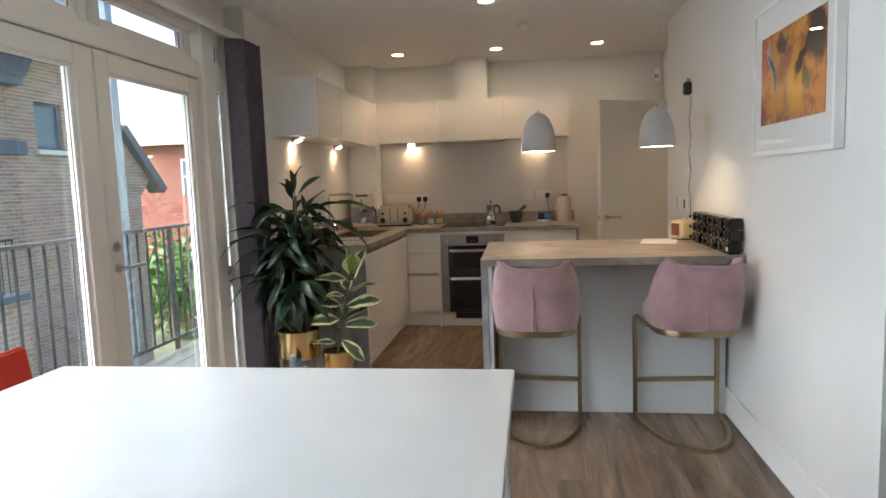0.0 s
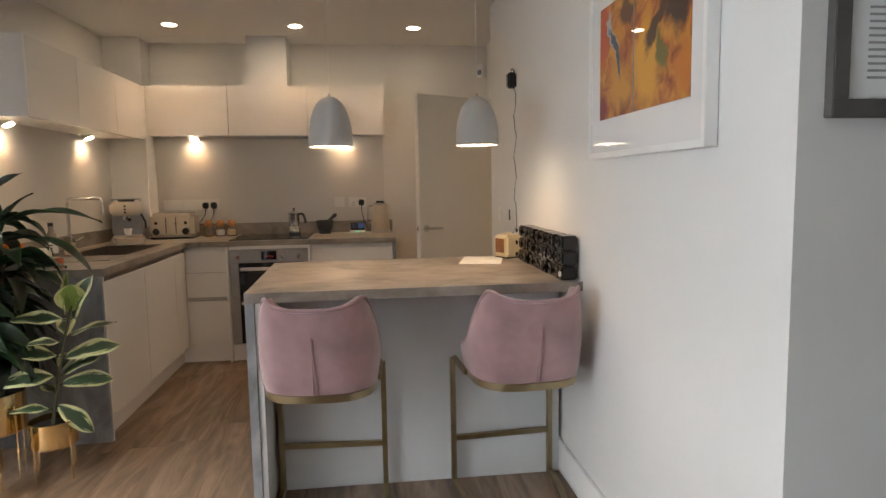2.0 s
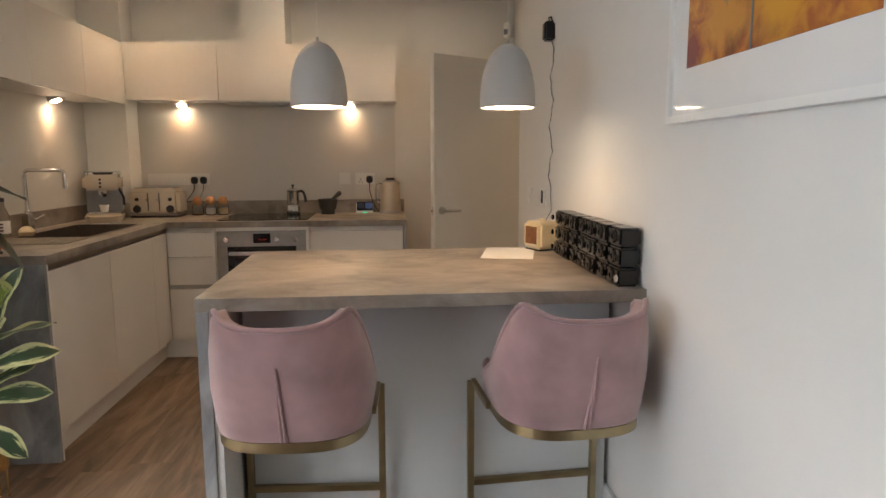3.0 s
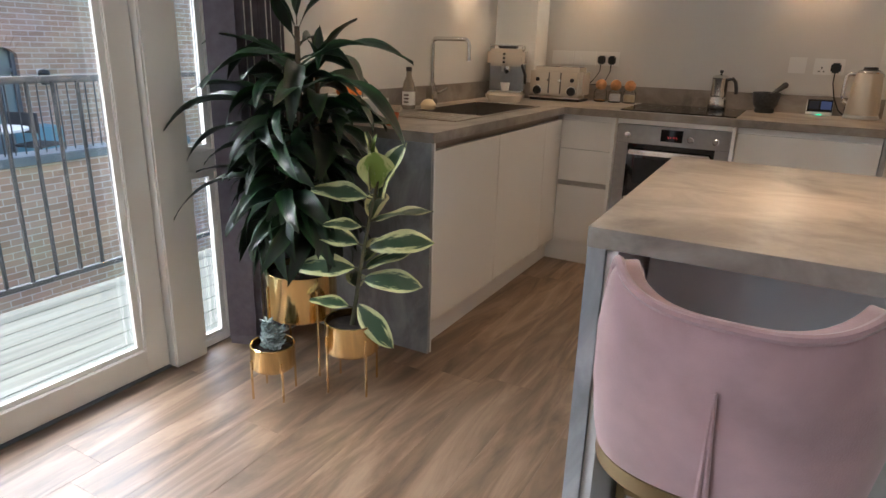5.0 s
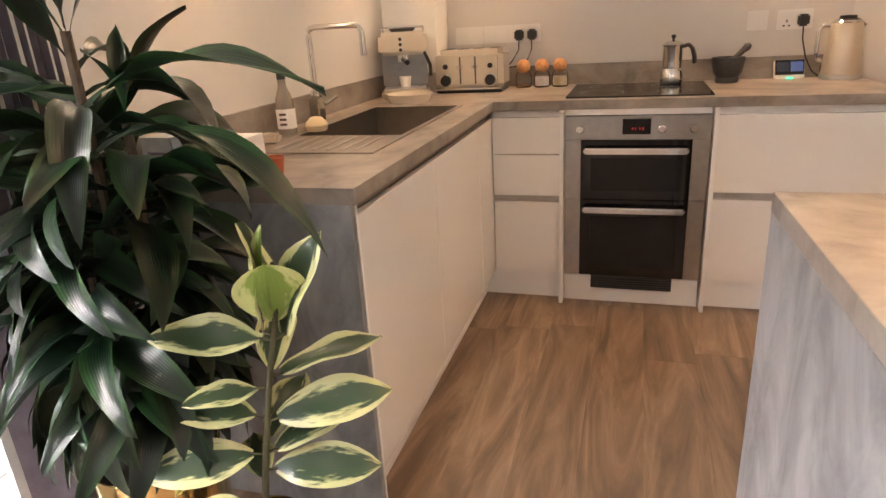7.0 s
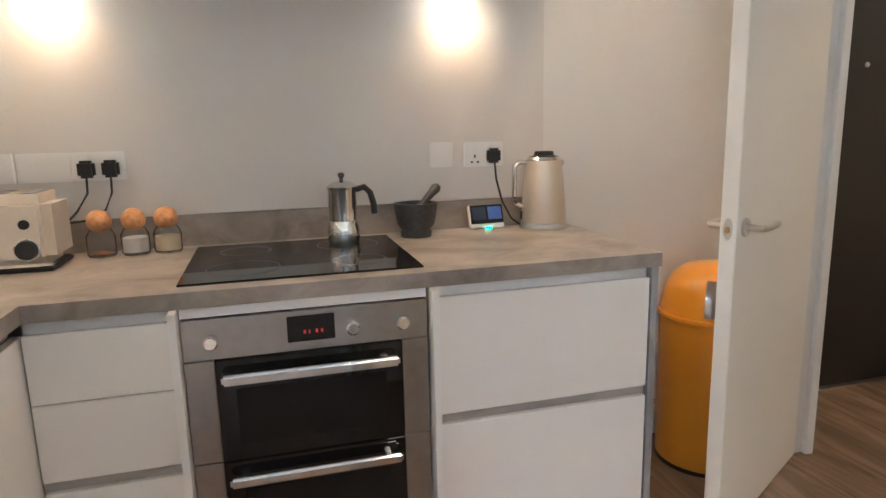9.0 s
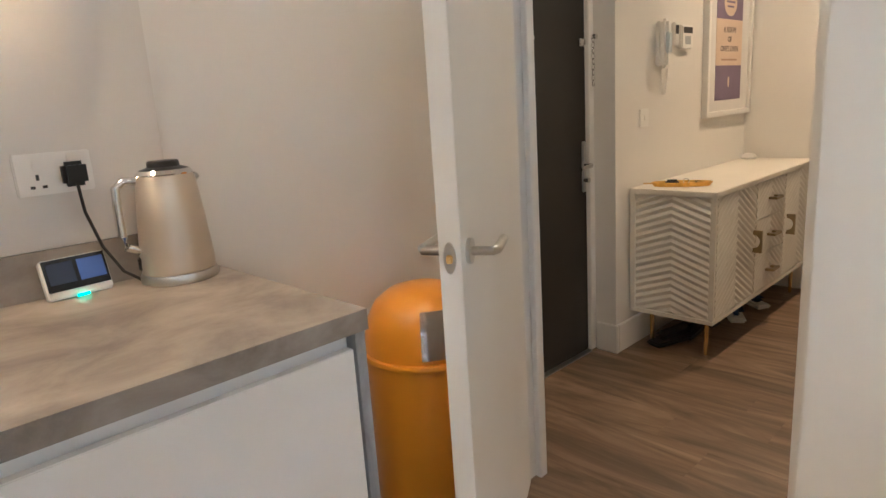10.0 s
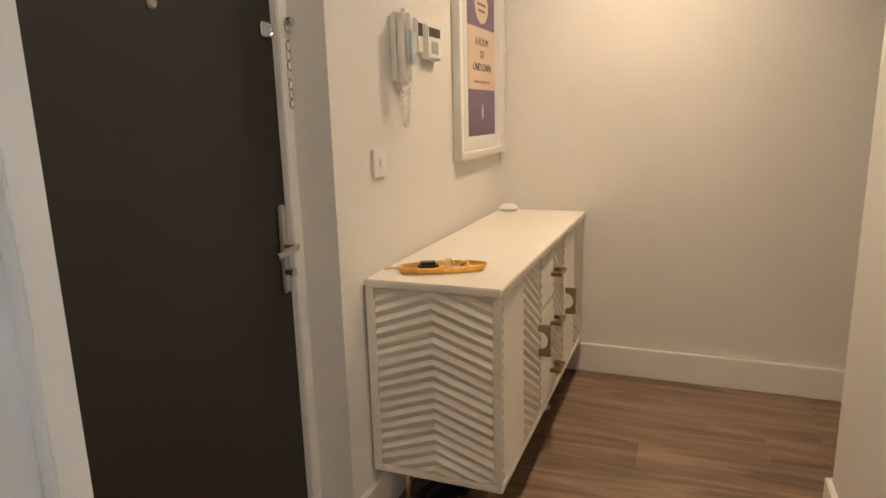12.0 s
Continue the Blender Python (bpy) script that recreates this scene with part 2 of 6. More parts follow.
SPLASH = mat("splashback_glass", (0.66, 0.635, 0.595), 0.36, var=0.01, scale=2)
GRANITE = mat("dark_granite", (0.035, 0.037, 0.04), 0.5, var=0.4, scale=80, bump=0.3, bscale=100)
CORK = mat("cork", (0.48, 0.24, 0.10), 0.8, var=0.3, scale=60, bump=0.3, bscale=120)
CLEAR = glass_mat("clear_glass")
PAPER = mat("paper", (0.82, 0.82, 0.80), 0.8, var=0.02)
RED = mat("red_plastic", (0.65, 0.05, 0.03), 0.35, var=0.03)
PLUM = mat("print_purple", (0.19, 0.14, 0.22), 0.6, var=0.06)
PRINT_CREAM = mat("print_cream", (0.66, 0.52, 0.40), 0.6, var=0.04)
INK = mat("print_ink", (0.10, 0.07, 0.07), 0.7)
FRAME_GREY = mat("frame_grey", (0.10, 0.09, 0.085), 0.5, var=0.15, scale=20)
BLUE = mat("blue_fabric", (0.02, 0.06, 0.16), 0.8, var=0.2, scale=40)
SCREEN = glow("screen_blue", (0.05, 0.10, 0.30), 0.03)
LED_GREEN = glow("led_green", (0.05, 1.0, 0.55), 0.4)
LED_RED = glow("led_red", (1.0, 0.05, 0.05), 0.02)
WARM_DISC = glow("pendant_bulb", (1.0, 0.80, 0.55), 6.0)
HEDGE = mat("hedge_leaf", (0.10, 0.22, 0.04), 0.6, var=0.4, scale=12)
GRASS = mat("ground_grass", (0.09, 0.11, 0.06), 0.95, var=0.3, scale=2, bump=0.3, bscale=20)
PANE_BLUE = mat("far_window", (0.20, 0.27, 0.30), 0.15, var=0.15, scale=1)


def painting_mat():
    """Loose patches of paint, ragged at their edges, over an orange ground."""
    m = bpy.data.materials.new("abstract_painting")
    m.use_nodes = True
    n, l, b = tree(m)
    co = n.new("ShaderNodeTexCoord")
    warp = n.new("ShaderNodeTexNoise")
    warp.inputs["Scale"].default_value, warp.inputs["Detail"].default_value, warp.inputs["Roughness"].default_value = 9.0, 6, 0.6
    l.new(co.outputs["Object"], warp.inputs["Vector"])
    bent = n.new("ShaderNodeVectorMath")
    bent.operation = "MULTIPLY_ADD"
    bent.inputs[1].default_value = (0.16, 0.0, 0.16)
    l.new(warp.outputs["Color"], bent.inputs[0])
    l.new(co.outputs["Object"], bent.inputs[2])
    ground = n.new("ShaderNodeTexNoise")
    ground.inputs["Scale"].default_value, ground.inputs["Detail"].default_value, ground.inputs["Distortion"].default_value = 14.0, 8, 0.8
    l.new(co.outputs["Object"], ground.inputs["Vector"])
    ramp = n.new("ShaderNodeValToRGB")
    e = ramp.color_ramp.elements
    e[0].position, e[0].color = 0.28, (0.14, 0.035, 0.012, 1)
    e[1].position, e[1].color = 0.74, (0.62, 0.30, 0.05, 1)
    for p, c in ((0.42, (0.34, 0.085, 0.018)), (0.52, (0.48, 0.17, 0.022)), (0.62, (0.55, 0.23, 0.028))):
        x = e.new(p)
        x.color = (*c, 1)
    l.new(ground.outputs["Fac"], ramp.inputs[0])
    col = ramp.outputs[0]
    for cx, cz, w, h, turn, c, soft in ((0.02, -0.06, 0.085, 0.14, 10, (0.62, 0.29, 0.02), 0.6), (-0.17, -0.09, 0.10, 0.08, 30, (0.55, 0.24, 0.03), 0.6), (-0.31, 0.10, 0.04, 0.12, 0, (0.48, 0.07, 0.02), 0.5), (-0.32, -0.15, 0.05, 0.05, 0, (0.20, 0.02, 0.025), 0.5),
                                   (0.20, 0.10, 0.07, 0.12, -20, (0.035, 0.016, 0.014), 0.45), (0.09, 0.05, 0.035, 0.10, 42, (0.05, 0.02, 0.014), 0.4), (0.12, -0.04, 0.03, 0.06, -10, (0.13, 0.12, 0.03), 0.5), (0.24, -0.10, 0.05, 0.06, 0, (0.50, 0.16, 0.02), 0.5),
                                   (-0.12, 0.13, 0.055, 0.05, 20, (0.10, 0.03, 0.015), 0.5), (-0.23, 0.06, 0.022, 0.12, -24, (0.40, 0.42, 0.46), 0.35), (-0.215, 0.03, 0.018, 0.10, -24, (0.05, 0.07, 0.12), 0.35), (0.05, 0.15, 0.05, 0.03, -15, (0.60, 0.27, 0.03), 0.5)):
        mp = n.new("ShaderNodeMapping")
        mp.vector_type = "TEXTURE"
        mp.inputs["Location"].default_value = (cx + 0.1175, 0.0, cz + 0.08)
        mp.inputs["Rotation"].default_value = (0, radians(turn), 0)
        mp.inputs["Scale"].default_value = (w, 1.0, h)
        l.new(bent.outputs[0], mp.inputs["Vector"])
        flat = n.new("ShaderNodeVectorMath")
        flat.operation = "MULTIPLY"
        flat.inputs[1].default_value = (1, 0, 1)
        l.new(mp.outputs[0], flat.inputs[0])
        far = n.new("ShaderNodeVectorMath")
        far.operation = "LENGTH"
        l.new(flat.outputs[0], far.inputs[0])
        mask = n.new("ShaderNodeMapRange")
        mask.inputs["From Min"].default_value, mask.inputs["From Max"].default_value = 1.0 + soft * 0.4, 1.0 - soft * 0.6
        l.new(far.outputs["Value"], mask.inputs["Value"])
        mix = n.new("ShaderNodeMix")
        mix.data_type = "RGBA"
        mix.inputs["B"].default_value = (*c, 1)
        l.new(mask.outputs[0], mix.inputs["Factor"])
        l.new(col, mix.inputs["A"])
        col = mix.outputs["Result"]
    l.new(col, b.inputs["Base Color"])
    b.inputs["Roughness"].default_value = 0.5
    b.inputs["Coat Weight"].default_value, b.inputs["Coat Roughness"].default_value = 1.0, 0.02
    return m


PAINTING = painting_mat()
MOUNT = mat("glazed_mount", (0.78, 0.77, 0.75), 0.6, var=0.01, coat=1.0)

# ---- mesh helpers ----
def box(bm, x0, y0, z0, x1, y1, z1, bevel=0.0, seg=2):
    """One box between two corners, with rounded edges."""
    v = bmesh.ops.create_cube(bm, size=1)["verts"]
    bmesh.ops.transform(bm, verts=v, matrix=Matrix.LocRotScale(((x0 + x1) / 2, (y0 + y1) / 2, (z0 + z1) / 2), None, (abs(x1 - x0), abs(y1 - y0), abs(z1 - z0))))
    if bevel:
        e = list({e for w in v for e in w.link_edges})
        bmesh.ops.bevel(bm, geom=e, offset=bevel, segments=seg, affect="EDGES", clamp_overlap=True)


def boxes(*specs, bevel=0.0):
    bm = bmesh.new()
    for s in specs:
        box(bm, *s, bevel=bevel)
    return bm


def lathe(profile, steps=32, close=False):
    """A turned shape: (radius, height) pairs round the z axis."""
    bm = bmesh.new()
    rings = []
    for r, z in profile:
        if r < 1e-5:
            rings.append([bm.verts.new((0, 0, z))])
        else:
            rings.append([bm.verts.new((r * math.cos(2 * math.pi * i / steps), r * math.sin(2 * math.pi * i / steps), z)) for i in range(steps)])
    for a, b in zip(rings, rings[1:]):
        for i in range(steps):
            j = (i + 1) % steps
            if len(a) == 1 and len(b) == 1:
                continue
            if len(a) == 1:
                bm.faces.new((a[0], b[j], b[i]))
            elif len(b) == 1:
                bm.faces.new((a[i], a[j], b[0]))
            else:
                bm.faces.new((a[i], a[j], b[j], b[i]))
    bmesh.ops.recalc_face_normals(bm, faces=bm.faces)
    return bm


def tube(points, radius, sides=8, taper=1.0, bm=None):
    """A round bar along points."""
    bm = bm or bmesh.new()
    pts = [Vector(p) for p in points]
    rings = []
    for i, p in enumerate(pts):
        d = (pts[min(i + 1, len(pts) - 1)] - pts[max(i - 1, 0)]).normalized()
        up = Vector((0, 0, 1)) if abs(d.z) < 0.9 else Vector((1, 0, 0))
        a = d.cross(up).normalized()
        b = d.cross(a)
        r = radius * (1 + (taper - 1) * i / max(1, len(pts) - 1))
        rings.append([bm.verts.new(p + r * (math.cos(2 * math.pi * k / sides) * a + math.sin(2 * math.pi * k / sides) * b)) for k in range(sides)])
    for a, b in zip(rings, rings[1:]):
        for k in range(sides):
            bm.faces.new((a[k], a[(k + 1) % sides], b[(k + 1) % sides], b[k]))
    bm.faces.new(rings[0][::-1])
    bm.faces.new(rings[-1])
    bmesh.ops.recalc_face_normals(bm, faces=bm.faces)
    return bm


def moved(bm, m):
    bmesh.ops.transform(bm, verts=bm.verts, matrix=m)
    return bm


def link(name, bm, material, smooth=True):
    me = bpy.data.meshes.new(name)
    bm.to_mesh(me)
    bm.free()
    me.materials.append(material)
    if smooth:
        for p in me.polygons:
            p.use_smooth = True
        me.set_sharp_from_angle(angle=radians(35))
    return new(name, me)


def part(name, bm, material, parent, label=""):
    ob = link(name, bm, material)
    ob.parent = parent
    return tagged(ob, label)


def structure(name, bm, material, label, category=""):
    return tagged(link(name, bm, material), label, category or name.split("_")[0], kind="structure")


def thing(name, label, category, at=(0, 0, 0), rz=0.0, group=""):
    ob = new(name)
    ob.empty_display_size = 0.05
    ob.matrix_basis = pose(*at, 0, 0, rz)
    return tagged(ob, label, category, group)


def solid(name, bm, material, label, category, group="", at=None, rz=0.0):
    ob = tagged(link(name, bm, material), label, category, group)
    if at:
        ob.matrix_basis = pose(*at, 0, 0, rz)
    return ob

# ---- the plan ----
CEILING = 2.49
XR, XL, YB = 1.16, -1.70, 6.39        # right wall, left wall behind the units, back wall
YC, YE = 2.075, 5.20                    # the two ends of the right wall
XD = 1.36                              # door wall
XW = -1.85                             # inside face of the glazing
HY, HX = 6.40, 4.068                    # hall wall, hall end wall

floor = structure("floor", boxes((-1.98, -2.6, -0.20, 4.4, 6.7, -0.014)), mat("floor_screed", (0.05, 0.04, 0.035), 0.9), "brown oak plank floor through kitchen and hall")
structure("ceiling", boxes((-2.0, -2.7, CEILING, 4.5, 6.8, CEILING + 0.2)), CEIL, "plain white painted ceiling")
structure("wall_back", boxes((-1.85, YB, 0, XD, YB + 0.2, CEILING)), WALL, "cream white painted wall behind the hob", "wall")
structure("wall_right", boxes((XR, YC, 0, XD + 0.075, YE, CEILING)), WALL, "white painted wall with a framed painting", "wall")
structure("wall_dining", boxes((XD + 0.0755, YC, 0, 4.4, YC + 0.15, CEILING)), WALL, "white painted wall with a grey framed print", "wall")
structure("wall_left", boxes((XL - 0.15, 3.98, 0, XL, YB, CEILING)), WALL, "cream white wall behind the sink", "wall")
structure("wall_boxing", boxes((XL, 6.18, 0.917, -1.42, YB, CEILING)), WALL, "boxed-in corner of the kitchen wall", "wall")
# the wall with the hall door: two cheeks and the piece above
DY0, DY1, DTOP = 5.258, 6.063, 2.02
structure("wall_door", boxes((XD, YE, 0, XD + 0.075, DY0 - 0.03, CEILING), (XD, DY1 + 0.03, 0, XD + 0.075, YB + 0.2, CEILING), (XD, DY0 - 0.03, DTOP + 0.03, XD + 0.075, DY1 + 0.03, CEILING)), WALL, "white wall round the hall door", "wall")
structure("wall_hall", boxes((2.51, HY, 0, 4.4, HY + 0.24, CEILING), (XD + 0.076, HY, 0, 1.615, HY + 0.24, CEILING), (1.615, HY, 2.06, 2.51, HY + 0.24, CEILING)), WALL, "white painted hall wall beside the entrance door", "wall")
structure("wall_hall_end", boxes((HX, 3.45, 0, HX + 0.15, HY, CEILING)), WALL, "cream white wall at the end of the hall", "wall")
structure("wall_hall_side", boxes((XD + 0.076, 4.91, 0, 3.10, 5.062, CEILING), (2.95, 3.45, 0, 3.10, 4.9095, CEILING)), WALL, "cream white hall side wall and its return", "wall")
structure("wall_hall_close", boxes((3.1005, 3.45, 0, HX - 0.0005, 3.60, CEILING)), WALL, "plain cream wall closing the hall", "wall")
structure("wall_behind", boxes((-2.0, -2.75, 0, 4.4, -2.6, CEILING)), WALL, "plain white wall", "wall")
structure("wall_east", boxes((4.3, -2.6, 0, 4.45, YC, CEILING)), WALL, "plain white wall", "wall")
structure("wall_over_window", boxes((XW - 0.12, -2.6, 2.31, XW + 0.02, 3.98, CEILING)), WALL, "white wall above the glazing", "wall")
structure("wall_window_end", boxes((XW - 0.12, -2.6, 0, XW + 0.02, -0.35, 2.31)), WALL, "plain white wall", "wall")
structure("wall_entrance_back", boxes((1.4, 6.64, 0, 2.7, 6.74, CEILING)), WALL, "wall behind the entrance door", "wall")


def skirting(name, x0, y0, x1, y1, nx, ny):
    """A skirting board along a wall: from, to, and the way it faces."""
    t = 0.018
    bm = boxes((min(x0, x1, x0 + nx * t, x1 + nx * t), min(y0, y1, y0 + ny * t, y1 + ny * t), 0, max(x0, x1, x0 + nx * t, x1 + nx * t), max(y0, y1, y0 + ny * t, y1 + ny * t), 0.145), bevel=0.004)
    return tagged(link(name, bm, TRIM), "white painted skirting board", "skirting", kind="structure")


skirting("baseboard", XR, YC, XR, YE, -1, 0)
skirting("baseboard", XR - 0.018, YC, 4.3, YC, 0, -1)
skirting("baseboard", XD, 6.19, XD, YB, -1, 0)
skirting("baseboard", 0.54, YB, XD - 0.02, YB, 0, -1)
skirting("baseboard", 2.51, HY, HX, HY, 0, -1)
skirting("baseboard", HX, 3.62, HX, HY - 0.02, -1, 0)
skirting("baseboard", 1.47, 5.062, 3.10, 5.062, 0, 1)
skirting("baseboard", 3.10, 3.62, 3.10, 5.08, 1, 0)
skirting("baseboard", 2.51, HY - 0.018, 2.51, 6.50, -1, 0)

# kitchen door: lining, stops and architraves, and the open leaf
lin = structure("door_lining", boxes((XD - 0.004, DY0 - 0.03, 0, XD + 0.079, DY0, DTOP), bevel=0.003), TRIM, "white painted lining of the hall door", "door frame")
part("jamb", boxes((XD - 0.004, DY1, 0, XD + 0.079, DY1 + 0.03, DTOP), bevel=0.003), TRIM, lin)
part("head", boxes((XD - 0.004, DY0 - 0.03, DTOP, XD + 0.079, DY1 + 0.03, DTOP + 0.03), bevel=0.003), TRIM, lin)
part("stop", boxes((XD + 0.044, DY0, 0, XD + 0.079, DY0 + 0.026, DTOP), bevel=0.002), TRIM, lin)
part("stop", boxes((XD + 0.044, DY1 - 0.022, 0, XD + 0.079, DY1, DTOP), bevel=0.002), TRIM, lin)
part("strike_plate", boxes((XD + 0.012, DY0 - 0.002, 0.93, XD + 0.034, DY0 + 0.002, 1.03)), STEEL, lin, "satin steel strike plate")
for x in (XD - 0.018, XD + 0.075):
    part("architrave", boxes((x, DY0 - 0.085, 0, x + 0.018, DY0 - 0.012, DTOP + 0.08), bevel=0.004), TRIM, lin)
    part("architrave", boxes((x, DY1 + 0.012, 0, x + 0.018, DY1 + 0.085, DTOP + 0.08), bevel=0.004), TRIM, lin)
    part("architrave", boxes((x, DY0 - 0.012, DTOP + 0.012, x + 0.018, DY1 + 0.012, DTOP + 0.08), bevel=0.004), TRIM, lin)
LEAF_W = 0.762
door1 = thing("door_1", "plain white flush door standing half open", "door", (XD - 0.016, DY1 + 0.004, 0), 30.0)
door1["kind"] = "structure"
part("leaf", boxes((-LEAF_W, -0.022, 0.008, 0, 0.022, 1.99), bevel=0.002), DOORW, door1)
part("lock_forend", moved(tube([(0, 0, -0.003), (0, 0, 0.003)], 0.012, 24), Matrix.Translation((-LEAF_W, 0, 0.978)) @ Matrix.Diagonal((1, 1, 2.6, 1)) @ pose(0, 0, 0, 0, 90, 0)), STEEL, door1, "satin steel lock plate")
part("latch", boxes((-LEAF_W - 0.008, -0.006, 0.968, -LEAF_W, 0.006, 0.985), bevel=0.002), BRASS, door1, "brass latch bolt")
for s in (-1, 1):
    bm = lathe([(0, 0.0), (0.026, 0.0), (0.026, 0.008), (0.0, 0.008)], 24)
    rose = part("rose", moved(bm, Matrix.Translation((-LEAF_W + 0.06, s * 0.022, 0.978)) @ pose(0, 0, 0, -90 * s, 0, 0)), STEEL, door1)
    lever = tube([(-LEAF_W + 0.06, s * 0.03, 0.978), (-LEAF_W + 0.06, s * 0.072, 0.978), (-LEAF_W + 0.075, s * 0.078, 0.978), (-LEAF_W + 0.175, s * 0.074, 0.978)], 0.0095, 12)
    part("lever", lever, STEEL, rose, "satin steel lever handle")

# entrance door in its reveal
ent = thing("door_2", "dark brown flat entrance door with steel handle plate", "door", (1.675, 6.53, 0))
ent["kind"] = "structure"
part("leaf", boxes((-0.03, 0.0, 0.006, 0.790, 0.045, 2.02), bevel=0.002), DARK_DOOR, ent)
part("frame", boxes((-0.06, -0.02, 0, -0.032, 0.05, 2.06), bevel=0.003), TRIM, ent, "white door frame")
part("frame", boxes((0.792, -0.02, 0, 0.834, 0.05, 2.06), bevel=0.003), TRIM, ent, "white door frame")
part("frame", boxes((-0.032, -0.02, 2.023, 0.792, 0.05, 2.06), bevel=0.003), TRIM, ent, "white door frame")
part("threshold", boxes((0.0, -0.03, 0, 0.778, 0.0, 0.006)), STEEL, ent)
plate = part("handle_plate", boxes((0.748, -0.012, 0.81, 0.774, 0.0, 1.05), bevel=0.004), STEEL, ent, "long steel handle plate")
part("lever", tube([(0.761, -0.01, 0.94), (0.761, -0.05, 0.94), (0.745, -0.056, 0.938), (0.66, -0.056, 0.932)], 0.009, 10), CHROME, plate)
part("thumb_turn", tube([(0.761, -0.01, 0.868), (0.761, -0.035, 0.868)], 0.012, 12), CHROME, plate)
part("chain_bracket", boxes((0.735, -0.012, 1.475, 0.785, 0.0, 1.51), bevel=0.004), CHROME, ent)
part("spyhole", moved(lathe([(0, 0), (0.012, 0), (0.009, 0.006), (0, 0.006)], 16), pose(0.40, -0.001, 1.505, 90)), STEEL, ent)
ch = thing("door_chain", "short steel security chain hanging on the frame", "chain", (2.497, 6.497, 1.515))
for i in range(9):
    a = 90 * (i % 2)
    loop = [(0.008 * math.cos(k * math.pi / 5), 0, 0.014 * math.sin(k * math.pi / 5)) for k in range(11)]
    part("chain_link", moved(tube(loop, 0.0028, 6), pose(-0.012, 0, -0.012 - i * 0.024, 0, 0, a)), CHROME, ch)
part("chain_plate", boxes((-0.012, -0.012, -0.01, 0.01, 0.012, 0.012), bevel=0.003), CHROME, ch)


# ---- the glazing ----
def glazed(name, label, y0, y1, z0, z1, stile, bottom, top, x=XW, deep=0.07, kind="structure"):
    """A painted frame with a bead and a pane; x is its inside face."""
    ob = thing(name, label, "window" if "window" in name else "glazed door")
    ob["kind"] = kind
    gy0, gy1, gz0, gz1 = y0 + stile, y1 - stile, z0 + bottom, z1 - top
    part("stile", boxes((x - deep, y0, z0, x, gy0, z1), bevel=0.004), UPVC, ob)
    part("stile", boxes((x - deep, gy1, z0, x, y1, z1), bevel=0.004), UPVC, ob)
    part("rail", boxes((x - deep, gy0, z0, x - 0.001, gy1, gz0), bevel=0.003), UPVC, ob)
    part("rail", boxes((x - deep, gy0, gz1, x - 0.001, gy1, z1), bevel=0.003), UPVC, ob)
    for k in range(3):
        d, w = 0.014 + 0.012 * k, 0.008 * (3 - k)
        bm = boxes((x - d - 0.009, gy0, gz0, x - d, gy0 + 0.024 - 0.006 * k, gz1), (x - d - 0.009, gy1 - 0.024 + 0.006 * k, gz0, x - d, gy1, gz1),
                   (x - d - 0.009, gy0 + 0.024 - 0.006 * k, gz0, x - d, gy1 - 0.024 + 0.006 * k, gz0 + 0.018 - 0.005 * k), (x - d - 0.009, gy0 + 0.024 - 0.006 * k, gz1 - 0.018 + 0.005 * k, x - d, gy1 - 0.024 + 0.006 * k, gz1))
        part("bead", bm, UPVC if k != 1 else GREY_METAL, ob)
    pane = part("pane", boxes((x - 0.056, gy0, gz0, x - 0.050, gy1, gz1)), GLASS, ob, "clear glass pane")
    pane.visible_shadow = False
    return ob


d2 = glazed("french_door", "cream painted glazed door leading to the balcony", 2.715, 3.632, 0.012, 1.99, 0.095, 0.10, 0.09)
d1 = glazed("french_door", "cream painted glazed door leading to the balcony", 1.79, 2.709, 0.012, 1.99, 0.125, 0.10, 0.09)
d0 = glazed("window_1", "cream painted fixed window beside the balcony doors", 0.79, 1.64, 0.012, 1.99, 0.10, 0.10, 0.09)
dz = glazed("window_2", "cream painted fixed window of the dining space", -0.27, 0.68, 0.012, 1.99, 0.10, 0.10, 0.09)
for z, knob in ((1.08, True), (0.979, False)):
    rose = part("rose", moved(lathe([(0, 0), (0.024, 0), (0.024, 0.007), (0, 0.007)], 20), pose(XW, 2.758, z, 0, 90, 0)), STEEL, d2)
    if knob:
        part("thumb_turn", boxes((XW + 0.007, 2.752, z - 0.012, XW + 0.025, 2.764, z + 0.012), bevel=0.003), STEEL, rose)
    else:
        part("lever", tube([(XW + 0.005, 2.758, z), (XW + 0.05, 2.758, z), (XW + 0.056, 2.775, z), (XW + 0.056, 2.875, z + 0.004)], 0.009, 10), STEEL, rose)
fr = structure("window_frame", boxes((XW - 0.08, 3.636, 0, XW + 0.035, 3.785, 2.31), bevel=0.006), UPVC, "cream painted posts and transom of the glazing", "window frame")
part("post", boxes((XW - 0.08, 1.645, 0, XW + 0.02, 1.785, 2.31), bevel=0.006), UPVC, fr)
part("post", boxes((XW - 0.08, 0.685, 0, XW + 0.02, 0.785, 2.31), bevel=0.006), UPVC, fr)
part("post", boxes((XW - 0.08, -0.35, 0, XW + 0.02, -0.275, 2.31), bevel=0.006), UPVC, fr)
part("post", boxes((XW - 0.08, 3.945, 0, XW + 0.02, 3.98, 2.31), bevel=0.004), UPVC, fr)
part("transom", boxes((XW - 0.08, -0.27, 1.997, XW + 0.012, 3.634, 2.10), bevel=0.005), UPVC, fr)
part("head", boxes((XW - 0.08, -0.27, 2.262, XW + 0.012, 3.634, 2.308), bevel=0.005), UPVC, fr)
part("threshold", boxes((XW - 0.09, -0.27, -0.012, XW + 0.004, 3.634, 0.008)), GREY_METAL, fr)
